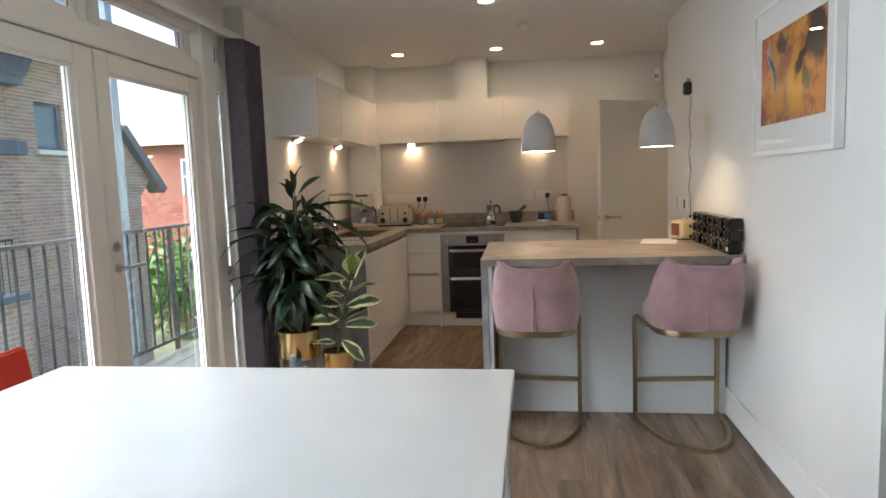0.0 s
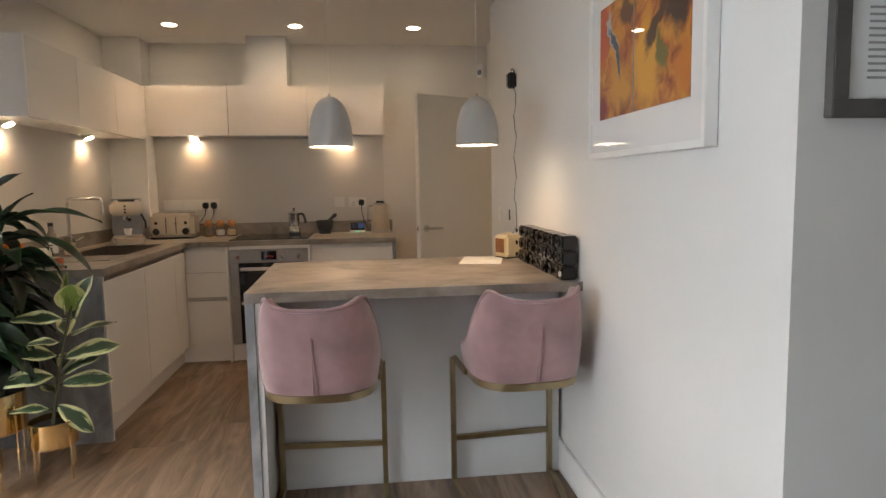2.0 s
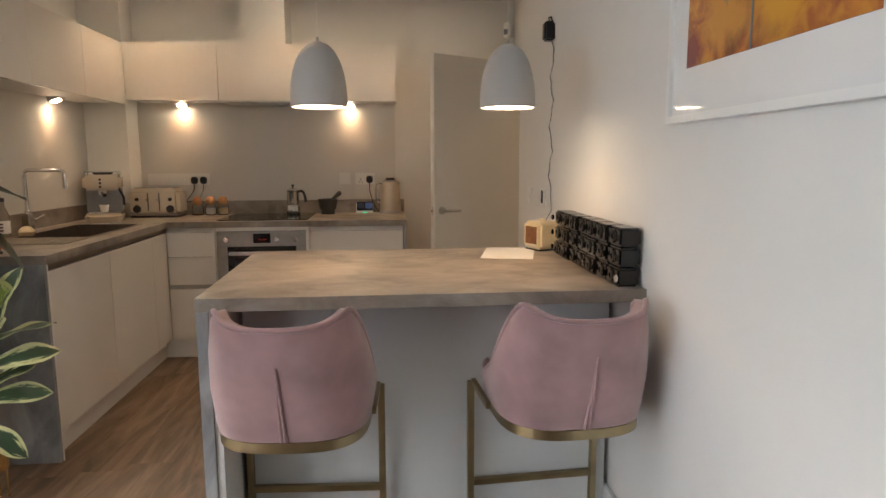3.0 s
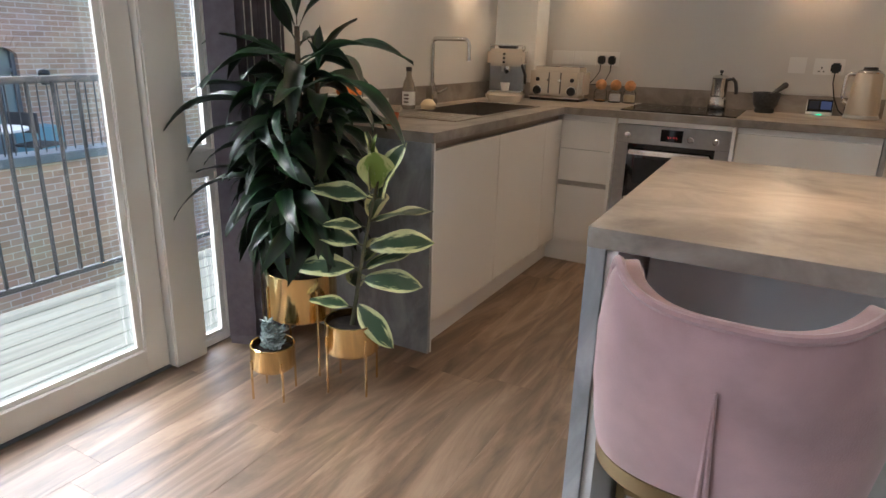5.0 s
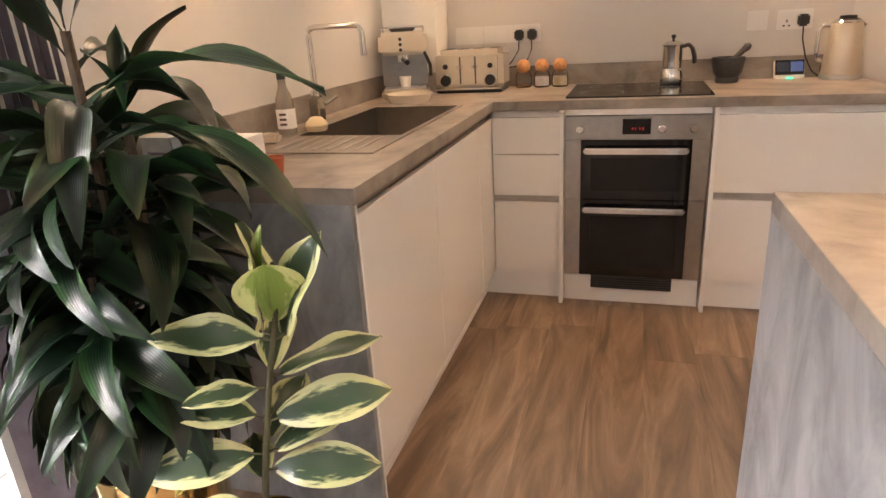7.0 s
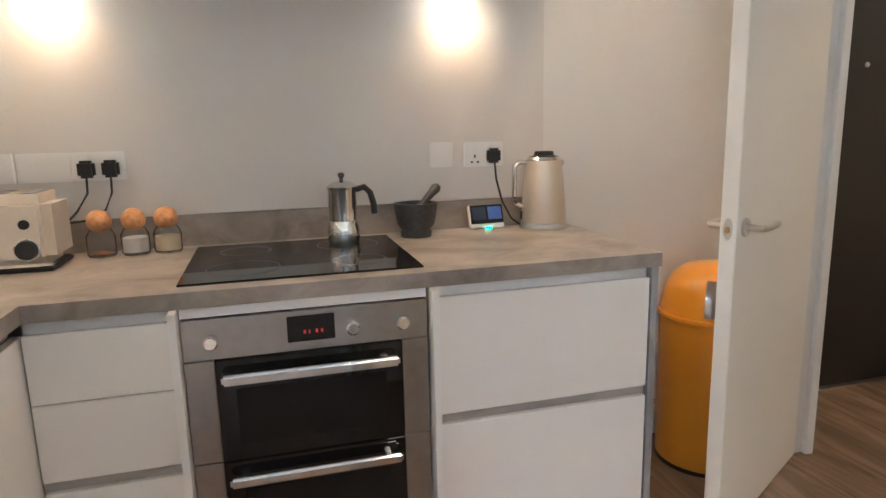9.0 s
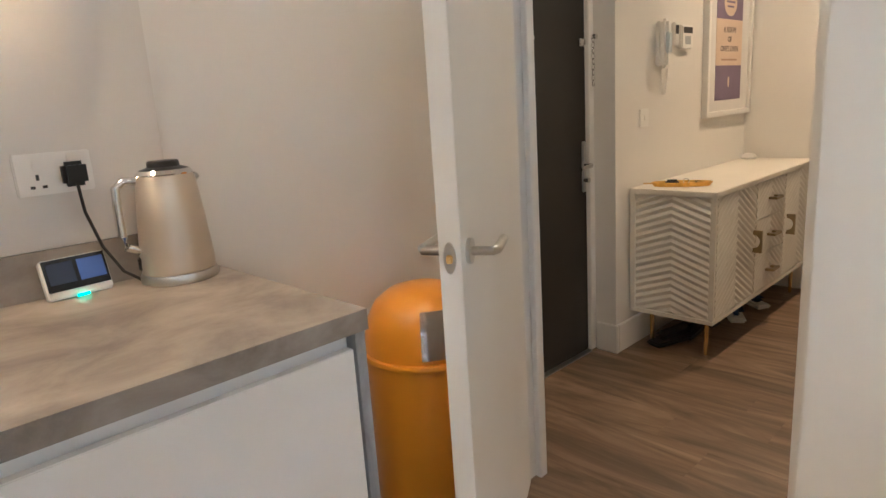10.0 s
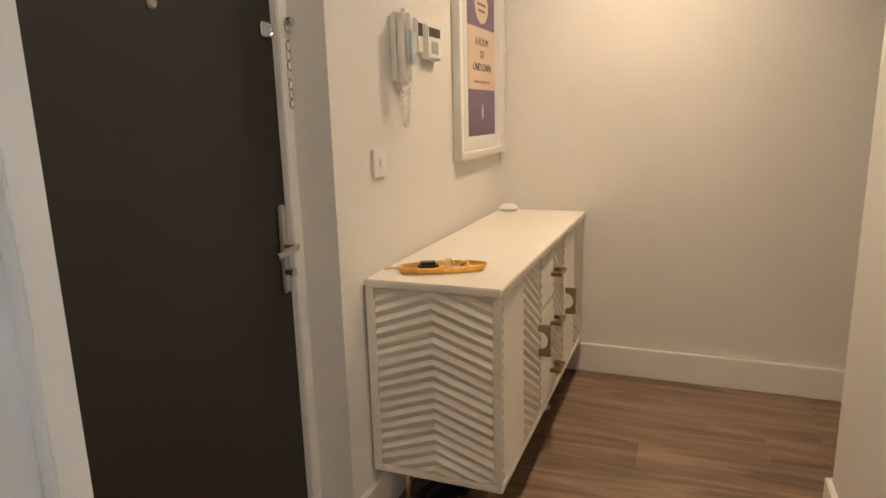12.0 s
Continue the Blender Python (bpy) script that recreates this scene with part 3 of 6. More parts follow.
for a, b in ((2.78, 3.52), (1.86, 2.64), (0.80, 1.63), (-0.25, 0.66)):
    fl = glazed("window_3", "small cream framed fanlight above the doors", a - 0.06, b + 0.06, 2.10, 2.262, 0.06, 0.025, 0.012, kind="structure")
sl = glazed("window_4", "narrow cream framed sidelight window", 3.786, 3.944, 0.745, 1.99, 0.012, 0.075, 0.02)
s2 = glazed("window_4", "narrow cream framed sidelight window", 3.786, 3.944, 0.006, 0.745, 0.012, 0.03, 0.015)
s3 = glazed("window_4", "narrow cream framed sidelight window", 3.786, 3.944, 1.99, 2.31, 0.012, 0.13, 0.07)

# vertical blind, drawn back, and its head rail
blind = thing("vertical_blind", "dark grey fabric vertical blind drawn to one side", "blind", (XW + 0.11, 3.96, 0))
part("head_rail", boxes((-0.025, -4.2, 2.285, 0.015, 0.16, 2.315), bevel=0.004), PLASTIC_W, blind, "white head rail")
for i in range(11):
    a = math.sin(i * 1.9) * 9
    bm = boxes((-0.06, -0.0012, 0.03, 0.06, 0.0012, 2.28))
    part("slat", moved(bm, pose(0.0 + 0.006 * math.sin(i * 2.3), -0.05 + i * 0.025, 0, 0, 0, 20 + a)), CURTAIN, blind)
    part("hem_weight", moved(boxes((-0.055, -0.003, 0.012, 0.055, 0.003, 0.05)), pose(0.006 * math.sin(i * 2.3), -0.05 + i * 0.025, 0, 0, 0, 20 + a)), CURTAIN, blind)
chain = thing("blind_cord", "white beaded cord of the vertical blind", "cord", (XW + 0.09, 4.135, 0))
part("cord", tube([(0, 0, 2.28), (0.002, 0.002, 1.2), (0.003, 0, 0.05), (-0.012, 0.03, 0.03), (-0.05, 0.03, 0.03)], 0.0025, 6), PLASTIC_W, chain)
part("cord_weight", moved(boxes((-0.03, -0.012, 0, 0.03, 0.012, 0.024), bevel=0.005), pose(-0.04, 0.03, 0.012, 0, 0, 20)), PLASTIC_W, chain)

# ---- kitchen units ----
XF, YF = -1.056, 5.745                 # fronts of the two runs
TOP, UNDER = 0.917, 0.878              # worktop


def cabinet(name, label, x0, y0, x1, y1, z0, z1, face, fronts, group="", mat_front=None, body_top=None):
    """A unit: carcass and separate fronts. face: '+x' or '-y'; fronts: (a0, a1, z0, z1, kind) along the face."""
    ob = thing(name, label, "cabinet", ((x0 + x1) / 2, (y0 + y1) / 2, z0), group=group)
    o = Vector(((x0 + x1) / 2, (y0 + y1) / 2, z0))
    g = 0.022
    zt = body_top or z1
    body = boxes((x0, y0, z0, x1 - g, y1, zt)) if face == "+x" else boxes((x0, y0 + g, z0, x1, y1, zt))
    part("body", moved(body, Matrix.Translation(-o)), MATT_WHITE, ob)
    for a0, a1, b0, b1, kind in fronts:
        bm = boxes((x1 - 0.02, a0 + 0.0004, b0, x1, a1 - 0.0004, b1), bevel=0.001) if face == "+x" else boxes((a0 + 0.0015, y0, b0, a1 - 0.0015, y0 + 0.02, b1), bevel=0.0018)
        part(kind, moved(bm, Matrix.Translation(-o)), mat_front or GLOSS, ob)
    return ob


# left run: end panel, two sink units, corner filler
end_l = solid("end_panel", boxes((XL, 4.262, 0, XF + 0.001, 4.282, UNDER), bevel=0.001), CONCRETE, "grey concrete-look end panel of the sink run", "panel")
part("edge_strip", boxes((XF - 0.03, 4.2825, 0.0, XF + 0.003, 4.29, UNDER)), MATT_WHITE, end_l)
for a, b in ((4.292, 4.89), (4.892, 5.49)):
    cabinet("base_unit", "gloss white handleless sink base unit", XL + 0.01, a, XF, b, 0.125, UNDER - 0.004, "+x", ((a, b, 0.13, 0.845, "door"),), "base units", body_top=0.73)
solid("corner_filler", boxes((XF - 0.02, 5.492, 0.13, XF, YF + 0.012, 0.845), bevel=0.001), GLOSS, "gloss white corner filler between the units", "panel")
solid("finger_rail", boxes((XF - 0.04, 4.292, 0.846, XF - 0.02, YF, UNDER - 0.002), bevel=0.002), mat("rail_brown", (0.20, 0.15, 0.115), 0.4, var=0.1), "brown recessed finger rail under the worktop", "rail")
structure("plinth_1", boxes((XF - 0.07, 4.283, 0, XF - 0.052, YF + 0.05, 0.124)), MATT_WHITE, "white plinth under the units", "plinth")
# back run
structure("plinth_2", boxes((XF - 0.05, YF + 0.03, 0, -0.757, YF + 0.048, 0.124)), MATT_WHITE, "white plinth under the units", "plinth")
structure("plinth_3", boxes((-0.736, YF + 0.015, 0, -0.157, YF + 0.033, 0.124)), MATT_WHITE, "white plinth under the oven", "plinth")
structure("plinth_4", boxes((-0.132, YF + 0.03, 0, 0.487, YF + 0.048, 0.124)), MATT_WHITE, "white plinth under the units", "plinth")
cabinet("drawer_unit", "narrow gloss white three-drawer unit", XF + 0.001, YF, -0.757, YB - 0.01, 0.125, UNDER - 0.004, "-y",
        ((XF + 0.001, -0.757, 0.13, 0.472, "drawer_front"), (XF + 0.001, -0.757, 0.500, 0.684, "drawer_front"), (XF + 0.001, -0.757, 0.687, 0.846, "drawer_front")), "drawer units")
cabinet("drawer_unit", "wide gloss white two-drawer unit", -0.132, YF, 0.487, YB - 0.01, 0.125, UNDER - 0.004, "-y",
        ((-0.132, 0.487, 0.13, 0.498, "drawer_front"), (-0.132, 0.487, 0.528, 0.846, "drawer_front")), "drawer units")
for x0, x1, z in ((XF + 0.001, -0.757, 0.474), (-0.132, 0.487, 0.50)):
    solid("handle_channel", boxes((x0 + 0.001, YF + 0.013, z, x1 - 0.001, YF + 0.0205, z + 0.025)), mat("channel_grey", (0.42, 0.41, 0.39), 0.35, 0.4), "recessed grey handle channel between the drawers", "rail")
for x in (-0.755, -0.151):
    solid("side_panel", boxes((x, YF - 0.045, 0, x + 0.017, YB - 0.05, UNDER - 0.002), bevel=0.0015), MATT_WHITE, "thin white upright panel beside the oven", "panel", "oven side panels")
solid("end_panel", boxes((0.490, YF - 0.002, 0, 0.512, YB - 0.002, UNDER), bevel=0.001), CONCRETE, "grey concrete-look end panel beside the bin", "panel")
solid("filler_rail", boxes((-0.736, YF + 0.0, 0.852, -0.157, YF + 0.018, UNDER - 0.002), bevel=0.001), MATT_WHITE, "white rail between oven and worktop", "panel")

# oven
ov = thing("double_oven", "stainless steel built-in double oven with black glass doors", "oven", (-0.447, YF, 0.135))
def ob_(*b, bevel=0.0):
    return moved(boxes(*b, bevel=bevel), Matrix.Translation((0.447, -YF, -0.135)))
part("body", ob_((-0.735, YF + 0.012, 0.136, -0.157, YB - 0.08, 0.848)), BLACK, ov)
cp = part("control_panel", ob_((-0.735, YF - 0.006, 0.750, -0.157, YF + 0.012, 0.848), bevel=0.002), OVEN_STEEL, ov, "brushed steel control panel")
part("display", ob_((-0.500, YF - 0.0085, 0.772, -0.388, YF - 0.006, 0.836), bevel=0.001), BLACK_GLASS, cp, "black display with red digits")
for i, x in enumerate((-0.462, -0.449, -0.434, -0.421)):
    part("digit", ob_((x, YF - 0.0096, 0.792, x + (0.002 if i == 1 else 0.005), YF - 0.0084, 0.800)), LED_RED, cp)
for x in (-0.672, -0.345, -0.222):
    part("knob", moved(lathe([(0, 0), (0.017, 0), (0.0165, 0.018), (0.013, 0.022), (0, 0.022)], 24), pose(x + 0.447, -0.006, 0.795 - 0.135, 90)), CHROME, cp, "round steel knob")
for z0, z1 in ((0.493, 0.747), (0.136, 0.490)):
    dr = part("oven_door", ob_((-0.668, YF - 0.010, z0, -0.224, YF + 0.010, z1), bevel=0.002), BLACK_GLASS, ov, "black glass oven door")
    for x0, x1 in ((-0.735, -0.6695), (-0.2225, -0.157)):
        part("side_trim", ob_((x0, YF - 0.006, z0, x1, YF + 0.010, z1), bevel=0.0015), OVEN_STEEL, dr, "steel door trim")
    part("handle", ob_((-0.655, YF - 0.048, z1 - 0.052, -0.237, YF - 0.034, z1 - 0.026), bevel=0.006), CHROME, dr, "bright steel bar handle")
    for x in (-0.62, -0.272):
        part("handle_post", ob_((x - 0.008, YF - 0.036, z1 - 0.046, x + 0.008, YF - 0.009, z1 - 0.032)), CHROME, dr)
    part("window", ob_((-0.625, YF - 0.0112, z0 + 0.04, -0.267, YF - 0.0098, z1 - 0.075), bevel=0.0005), mat("oven_window", (0.012, 0.012, 0.013), 0.06, var=0.2, scale=6, spec=0.3), dr)
part("vent_grille", ob_((-0.615, YF - 0.012, 0.075, -0.268, YF + 0.014, 0.134), bevel=0.002), BLACK, ov, "black vent grille")
for i in range(5):
    part("vent_slat", ob_((-0.61, YF - 0.018, 0.08 + i * 0.011, -0.273, YF - 0.012, 0.085 + i * 0.011)), BLACK, ov)

# worktop of both runs, with the sink's cut-out, and the upstands
SX0, SX1, SY0, SY1 = -1.545, -1.165, 4.92, 5.62
wt = thing("worktop", "grey-brown stone-look laminate worktop round two walls", "worktop")
for b in ((XL, 4.262, UNDER, XF + 0.012, SY0, TOP), (XL, SY0, UNDER, SX0, SY1, TOP), (SX1, SY0, UNDER, XF + 0.012, SY1, TOP), (XL, SY1, UNDER, XF + 0.012, YF - 0.012, TOP)):
    part("slab", boxes(b), LAMINATE_Y, wt)
bm = boxes((XL, YF - 0.0118, UNDER, 0.514, YB, TOP))
part("slab", bm, LAMINATE, wt)
part("upstand", boxes((XL, 4.30, TOP, XL + 0.014, 6.18, TOP + 0.10), bevel=0.001), LAMINATE_Y, wt)
part("upstand", boxes((-1.42, YB - 0.014, TOP, 0.514, YB, TOP + 0.10), bevel=0.001), LAMINATE, wt)
part("upstand", boxes((XL + 0.014, 6.166, TOP, -1.406, 6.18, TOP + 0.10), bevel=0.001), LAMINATE, wt)
structure("splashback", boxes((-1.418, YB - 0.006, TOP + 0.102, 0.452, YB - 0.001, 1.73)), SPLASH, "pale grey glass splashback behind the hob", "splashback")

# sink with drainer, and tap
sk = thing("sink", "brushed steel inset sink with drainer", "sink", ((SX0 + SX1) / 2, 5.27, TOP))
o = Matrix.Translation((-(SX0 + SX1) / 2, -5.27, -TOP))
bm = boxes((SX0 - 0.012, SY0 - 0.28, TOP, SX1 + 0.012, SY0, TOP + 0.004), (SX0 - 0.012, SY0, TOP, SX0 + 0.004, SY1 + 0.012, TOP + 0.004), (SX1 - 0.004, SY0, TOP, SX1 + 0.012, SY1 + 0.012, TOP + 0.004), (SX0 + 0.004, SY1 - 0.004, TOP, SX1 - 0.004, SY1 + 0.012, TOP + 0.004))
SINK = mat("sink_steel", (0.40, 0.36, 0.32), 0.3, 1.0, var=0.06, scale=30)
part("rim", moved(bm, o), SINK, sk)
bm = boxes((SX0, SY0, TOP - 0.17, SX0 + 0.004, SY1, TOP), (SX1 - 0.004, SY0, TOP - 0.17, SX1, SY1, TOP), (SX0 + 0.004, SY0, TOP - 0.17, SX1 - 0.004, SY0 + 0.004, TOP), (SX0 + 0.004, SY1 - 0.004, TOP - 0.17, SX1 - 0.004, SY1, TOP), (SX0 + 0.004, SY0 + 0.004, TOP - 0.17, SX1 - 0.004, SY1 - 0.004, TOP - 0.166))
part("bowl", moved(bm, o), SINK, sk)
part("waste", moved(lathe([(0, 0), (0.04, 0), (0.042, 0.003), (0, 0.004)], 24), pose(0, 0, -0.166)), CHROME, sk)
for i in range(7):
    part("drainer_rib", moved(boxes((SX0 + 0.05 + i * 0.045, SY0 - 0.25, TOP + 0.004, SX0 + 0.062 + i * 0.045, SY0 - 0.03, TOP + 0.0065), bevel=0.001), o), STEEL, sk)
tap = thing("kitchen_tap", "tall chrome square-necked kitchen tap", "tap", (-1.60, 5.19, TOP + 0.001))
part("base", boxes((-0.022, -0.026, 0, 0.022, 0.026, 0.105), bevel=0.006), CHROME, tap)
part("collar", lathe([(0, 0.104), (0.017, 0.104), (0.017, 0.122), (0.011, 0.128), (0, 0.128)], 20), CHROME, tap)
part("spout", tube([(0, 0, 0.12), (0, 0, 0.318), (0.003, 0, 0.332), (0.012, 0, 0.342), (0.028, 0, 0.345), (0.178, 0.012, 0.345), (0.192, 0.013, 0.341), (0.201, 0.014, 0.331), (0.204, 0.014, 0.317), (0.204, 0.014, 0.255)], 0.0105, 12), CHROME, tap)
part("aerator", moved(lathe([(0, 0), (0.0125, 0), (0.0125, 0.022), (0, 0.022)], 16), pose(0.204, 0.014, 0.240)), CHROME, tap)
part("lever", tube([(0.018, 0.026, 0.07), (0.020, 0.05, 0.072), (0.045, 0.085, 0.092)], 0.0065, 8), CHROME, tap)

# hob
hob = thing("ceramic_hob", "black glass ceramic hob set in the worktop", "hob", (-0.445, 6.05, TOP))
part("plate", boxes((-0.296, -0.262, 0.0, 0.296, 0.262, 0.006), bevel=0.002), BLACK_GLASS, hob)
for x, y, r in ((-0.15, -0.12, 0.09), (0.15, -0.12, 0.07), (-0.15, 0.13, 0.07), (0.15, 0.13, 0.09)):
    part("zone_ring", moved(lathe([(r, 0.0062), (r + 0.003, 0.0064), (r + 0.003, 0.0062)], 40), pose(x, y, 0)), mat("zone_print", (0.03, 0.03, 0.032), 0.3), hob)

# wall units, steel pelmet, flue boxing
WB, WT = 1.735, 2.105
for x0, x1 in ((-1.372, -0.758), (-0.757, -0.150), (-0.149, 0.460)):
    cabinet("wall_unit", "gloss white handleless wall unit", x0, 6.065, x1, YB - 0.007, WB, WT, "-y", ((x0, x1, WB - 0.012, WT, "door"),), "wall units")
for y0, y1 in ((4.358, 4.92), (4.921, 5.49), (5.491, 6.064)):
    cabinet("wall_unit", "gloss white handleless wall unit", XL + 0.001, y0, -1.373, y1, 1.705, 2.098, "+x", ((y0, y1, 1.693, 2.098, "door"),), "wall units")
solid("wall_unit_end", boxes((XL + 0.001, 4.340, 1.693, -1.373, 4.357, 2.10), bevel=0.001), MATT_WHITE, "matt white end panel of the wall units", "panel")
solid("extractor_hood", boxes((-0.757, 6.07, 1.715, -0.150, YB - 0.01, 1.734), bevel=0.002), STEEL, "slim steel extractor hood under the units", "hood")
solid("light_pelmet", boxes((-1.372, 6.08, 1.722, -0.76, 6.10, 1.734)), STEEL, "thin steel strip under the wall units", "strip")
solid("light_pelmet", boxes((-0.147, 6.08, 1.722, 0.458, 6.10, 1.734)), STEEL, "thin steel strip under the wall units", "strip")
structure("flue_boxing", boxes((-0.600, 6.09, WT + 0.002, -0.296, YB - 0.001, CEILING - 0.001)), WALL, "white boxed flue above the hob", "boxing")

# wedge spots under the units
for i, (x, y, rz, z) in enumerate(((-1.64, 4.68, 90, 1.705), (-1.64, 5.70, 90, 1.705), (-1.09, 6.33, 0, 1.735), (0.12, 6.33, 0, 1.735))):
    lm = thing("cabinet_spotlight", "small steel wedge spotlight under the wall unit", "light", (x, y, z), rz, "under-cabinet spotlights")
    bm = bmesh.new()
    v = [bm.verts.new(p) for p in ((-0.045, -0.04, 0), (0.045, -0.04, 0), (0.045, 0.04, 0), (-0.045, 0.04, 0), (-0.042, -0.03, -0.008), (0.042, -0.03, -0.008), (0.042, 0.036, -0.035), (-0.042, 0.036, -0.035))]
    for f in ((3, 2, 1, 0), (4, 5, 6, 7), (0, 1, 5, 4), (1, 2, 6, 5), (2, 3, 7, 6), (3, 0, 4, 7)):
        bm.faces.new([v[k] for k in f])
    part("housing", bm, STEEL, lm)
    part("lens", moved(lathe([(0, 0), (0.027, 0), (0.027, 0.003), (0, 0.003)], 20), pose(0, 0.004, -0.0245, 180 - 22.2, 0, 0)), LAMP_ON, lm, "lit warm lens")
    wallward = Vector((-0.30, 0, -0.85)) if rz else Vector((0, 0.30, -0.85))
    off = Vector((0.0, -0.0, -0.034)) if not rz else Vector((0, 0, -0.034))
    at = Vector((x, y, z)) + off
    spot("cabinet_spot_light", at, at + wallward, 0.9, 120, 0.025)

# sockets and switches
def faceplate(label, at, rz, w, kind):
    ob = thing("wall_socket" if kind != "switch" else "light_switch", label, "socket" if kind != "switch" else "switch", at, rz)
    part("plate", boxes((-w / 2, -0.009, -0.043, w / 2, 0, 0.043), bevel=0.003), PLASTIC_W, ob)
    n = 2 if w > 0.1 else 1
    for k in range(n):
        cx = (k - (n - 1) / 2) * 0.066
        part("rocker", boxes((cx - 0.007, -0.0125, 0.012 if kind != "switch" else -0.012, cx + 0.007, -0.009, 0.034 if kind != "switch" else 0.012), bevel=0.001), PLASTIC_W, ob)
        if kind == "socket":
            for dx, dz, ww, hh in ((0, -0.006, 0.003, 0.006), (-0.011, -0.026, 0.0045, 0.003), (0.011, -0.026, 0.0045, 0.003)):
                part("slot", boxes((cx + dx - ww, -0.0096, dz - hh, cx + dx + ww, -0.0085, dz + hh)), BLACK, ob)
    return ob


yw = YB - 0.006
for x, w, kind in ((-1.30, 0.146, "switch"), (-1.15, 0.146, "switch"), (-1.003, 0.146, "socket")):
    faceplate("white plastic plate on the splashback", (x, yw, 1.178), 0, w, kind)
faceplate("single white fused switch on the splashback", (0.067, yw, 1.178), 0, 0.086, "switch")
faceplate("double white socket with one black plug", (0.221, yw, 1.175), 0, 0.146, "socket")


def plug(at, cable, rz=0):
    ob = thing("black_plug", "black plug with cable in the wall socket", "plug", at, rz)
    part("plug_body", boxes((-0.024, -0.034, -0.026, 0.024, -0.0095, 0.026), bevel=0.008), BLACK, ob)
    part("cable", tube(cable, 0.0035, 6), BLACK, ob)
    return ob


plug((-1.036, yw, 1.17), [(0, -0.03, -0.02), (0, -0.04, -0.07), (-0.03, -0.05, -0.12), (-0.06, -0.07, -0.155), (-0.12, -0.12, -0.16)])
plug((-0.970, yw, 1.17), [(0, -0.03, -0.02), (0, -0.04, -0.07), (-0.02, -0.05, -0.12), (-0.08, -0.055, -0.15), (-0.14, -0.06, -0.155)])
plug((0.254, yw, 1.17), [(0, -0.03, -0.02), (0.0, -0.045, -0.08), (0.02, -0.05, -0.16), (0.05, -0.06, -0.22), (0.08, -0.08, -0.245)])

# ---- things on the worktop ----
T = TOP + 0.0005
toaster = thing("toaster", "cream enamel four-slice toaster with black dials", "toaster", (-1.245, 6.20, T))
part("body", boxes((-0.172, -0.10, 0.012, 0.172, 0.10, 0.205), bevel=0.028), CREAM, toaster)
part("base", boxes((-0.166, -0.094, 0.0, 0.166, 0.094, 0.014), bevel=0.004), BLACK, toaster)
for x in (-0.117, -0.039, 0.039, 0.117):
    part("bread_slot", boxes((x - 0.015, -0.07, 0.2045, x + 0.015, 0.07, 0.2065)), BLACK, toaster)
for x in (-0.112, 0.112):
    dial = part("dial", moved(lathe([(0, 0), (0.027, 0), (0.024, 0.018), (0, 0.018)], 24), pose(x, -0.10, 0.062, 90)), BLACK, toaster, "black round dial")
    part("dial_ring", moved(lathe([(0.027, 0), (0.031, 0), (0.031, 0.005), (0.027, 0.006)], 24), pose(x, -0.0995, 0.062, 90)), CHROME, dial)
    part("button", moved(lathe([(0, 0), (0.013, 0), (0.012, 0.007), (0, 0.008)], 16), pose(x, -0.10, 0.128, 90)), BLACK, toaster, "small black push button")
for x in (-0.038, 0.038):
    track = part("lever_track", boxes((x - 0.004, -0.1015, 0.045, x + 0.004, -0.0995, 0.172)), mat("track_grey", (0.12, 0.115, 0.11), 0.4, 0.5), toaster)
    part("lever", boxes((x - 0.014, -0.120, 0.120, x + 0.014, -0.101, 0.130), bevel=0.004), CHROME, track, "chrome push lever")
part("trim_band", boxes((-0.168, -0.102, 0.016, 0.168, -0.0985, 0.024), bevel=0.001), CHROME, toaster)

cm = thing("espresso_machine", "cream and steel espresso coffee machine", "coffee machine", (-1.545, 6.035, T), 18)
part("base", boxes((-0.115, -0.13, 0, 0.115, 0.13, 0.045), bevel=0.012), CREAM, cm)
part("drip_tray", boxes((-0.10, -0.125, 0.045, 0.10, 0.0, 0.05)), STEEL, cm)
part("back", boxes((-0.11, 0.01, 0.045, 0.11, 0.13, 0.22), bevel=0.01), OVEN_STEEL, cm)
part("head", boxes((-0.115, -0.11, 0.20, 0.115, 0.13, 0.305), bevel=0.018), CREAM, cm)
part("cup_rail", tube([(-0.10, 0.10, 0.325), (-0.10, -0.08, 0.325), (0.10, -0.08, 0.325), (0.10, 0.10, 0.325)], 0.005, 8), CHROME, cm)
for x in (-0.10, 0.10):
    part("rail_post", tube([(x, -0.08, 0.30), (x, -0.08, 0.325)], 0.004, 8), CHROME, cm)
    part("rail_post", tube([(x, 0.10, 0.30), (x, 0.10, 0.325)], 0.004, 8), CHROME, cm)
part("tank_lid", boxes((-0.06, -0.02, 0.305, 0.06, 0.09, 0.325), bevel=0.006), BLACK, cm)
for i in range(3):
    part("button", moved(lathe([(0, 0), (0.008, 0), (0.008, 0.006), (0, 0.006)], 16), pose(-0.01, -0.11, 0.225 + i * 0.024, 90)), BLACK, cm)
part("portafilter", tube([(0, -0.06, 0.17), (0, -0.06, 0.20)], 0.03, 20), CHROME, cm)
part("portafilter_handle", tube([(0.0, -0.09, 0.18), (0.02, -0.2, 0.172)], 0.012, 10), BLACK, cm)
part("steam_wand", tube([(0.10, -0.09, 0.21), (0.125, -0.105, 0.15), (0.125, -0.105, 0.10)], 0.008, 8), BLACK, cm)
part("cup", moved(lathe([(0, 0), (0.022, 0), (0.03, 0.05), (0.027, 0.05), (0.02, 0.004), (0, 0.004)], 20), pose(0, -0.06, 0.0505)), PLASTIC_W, cm)
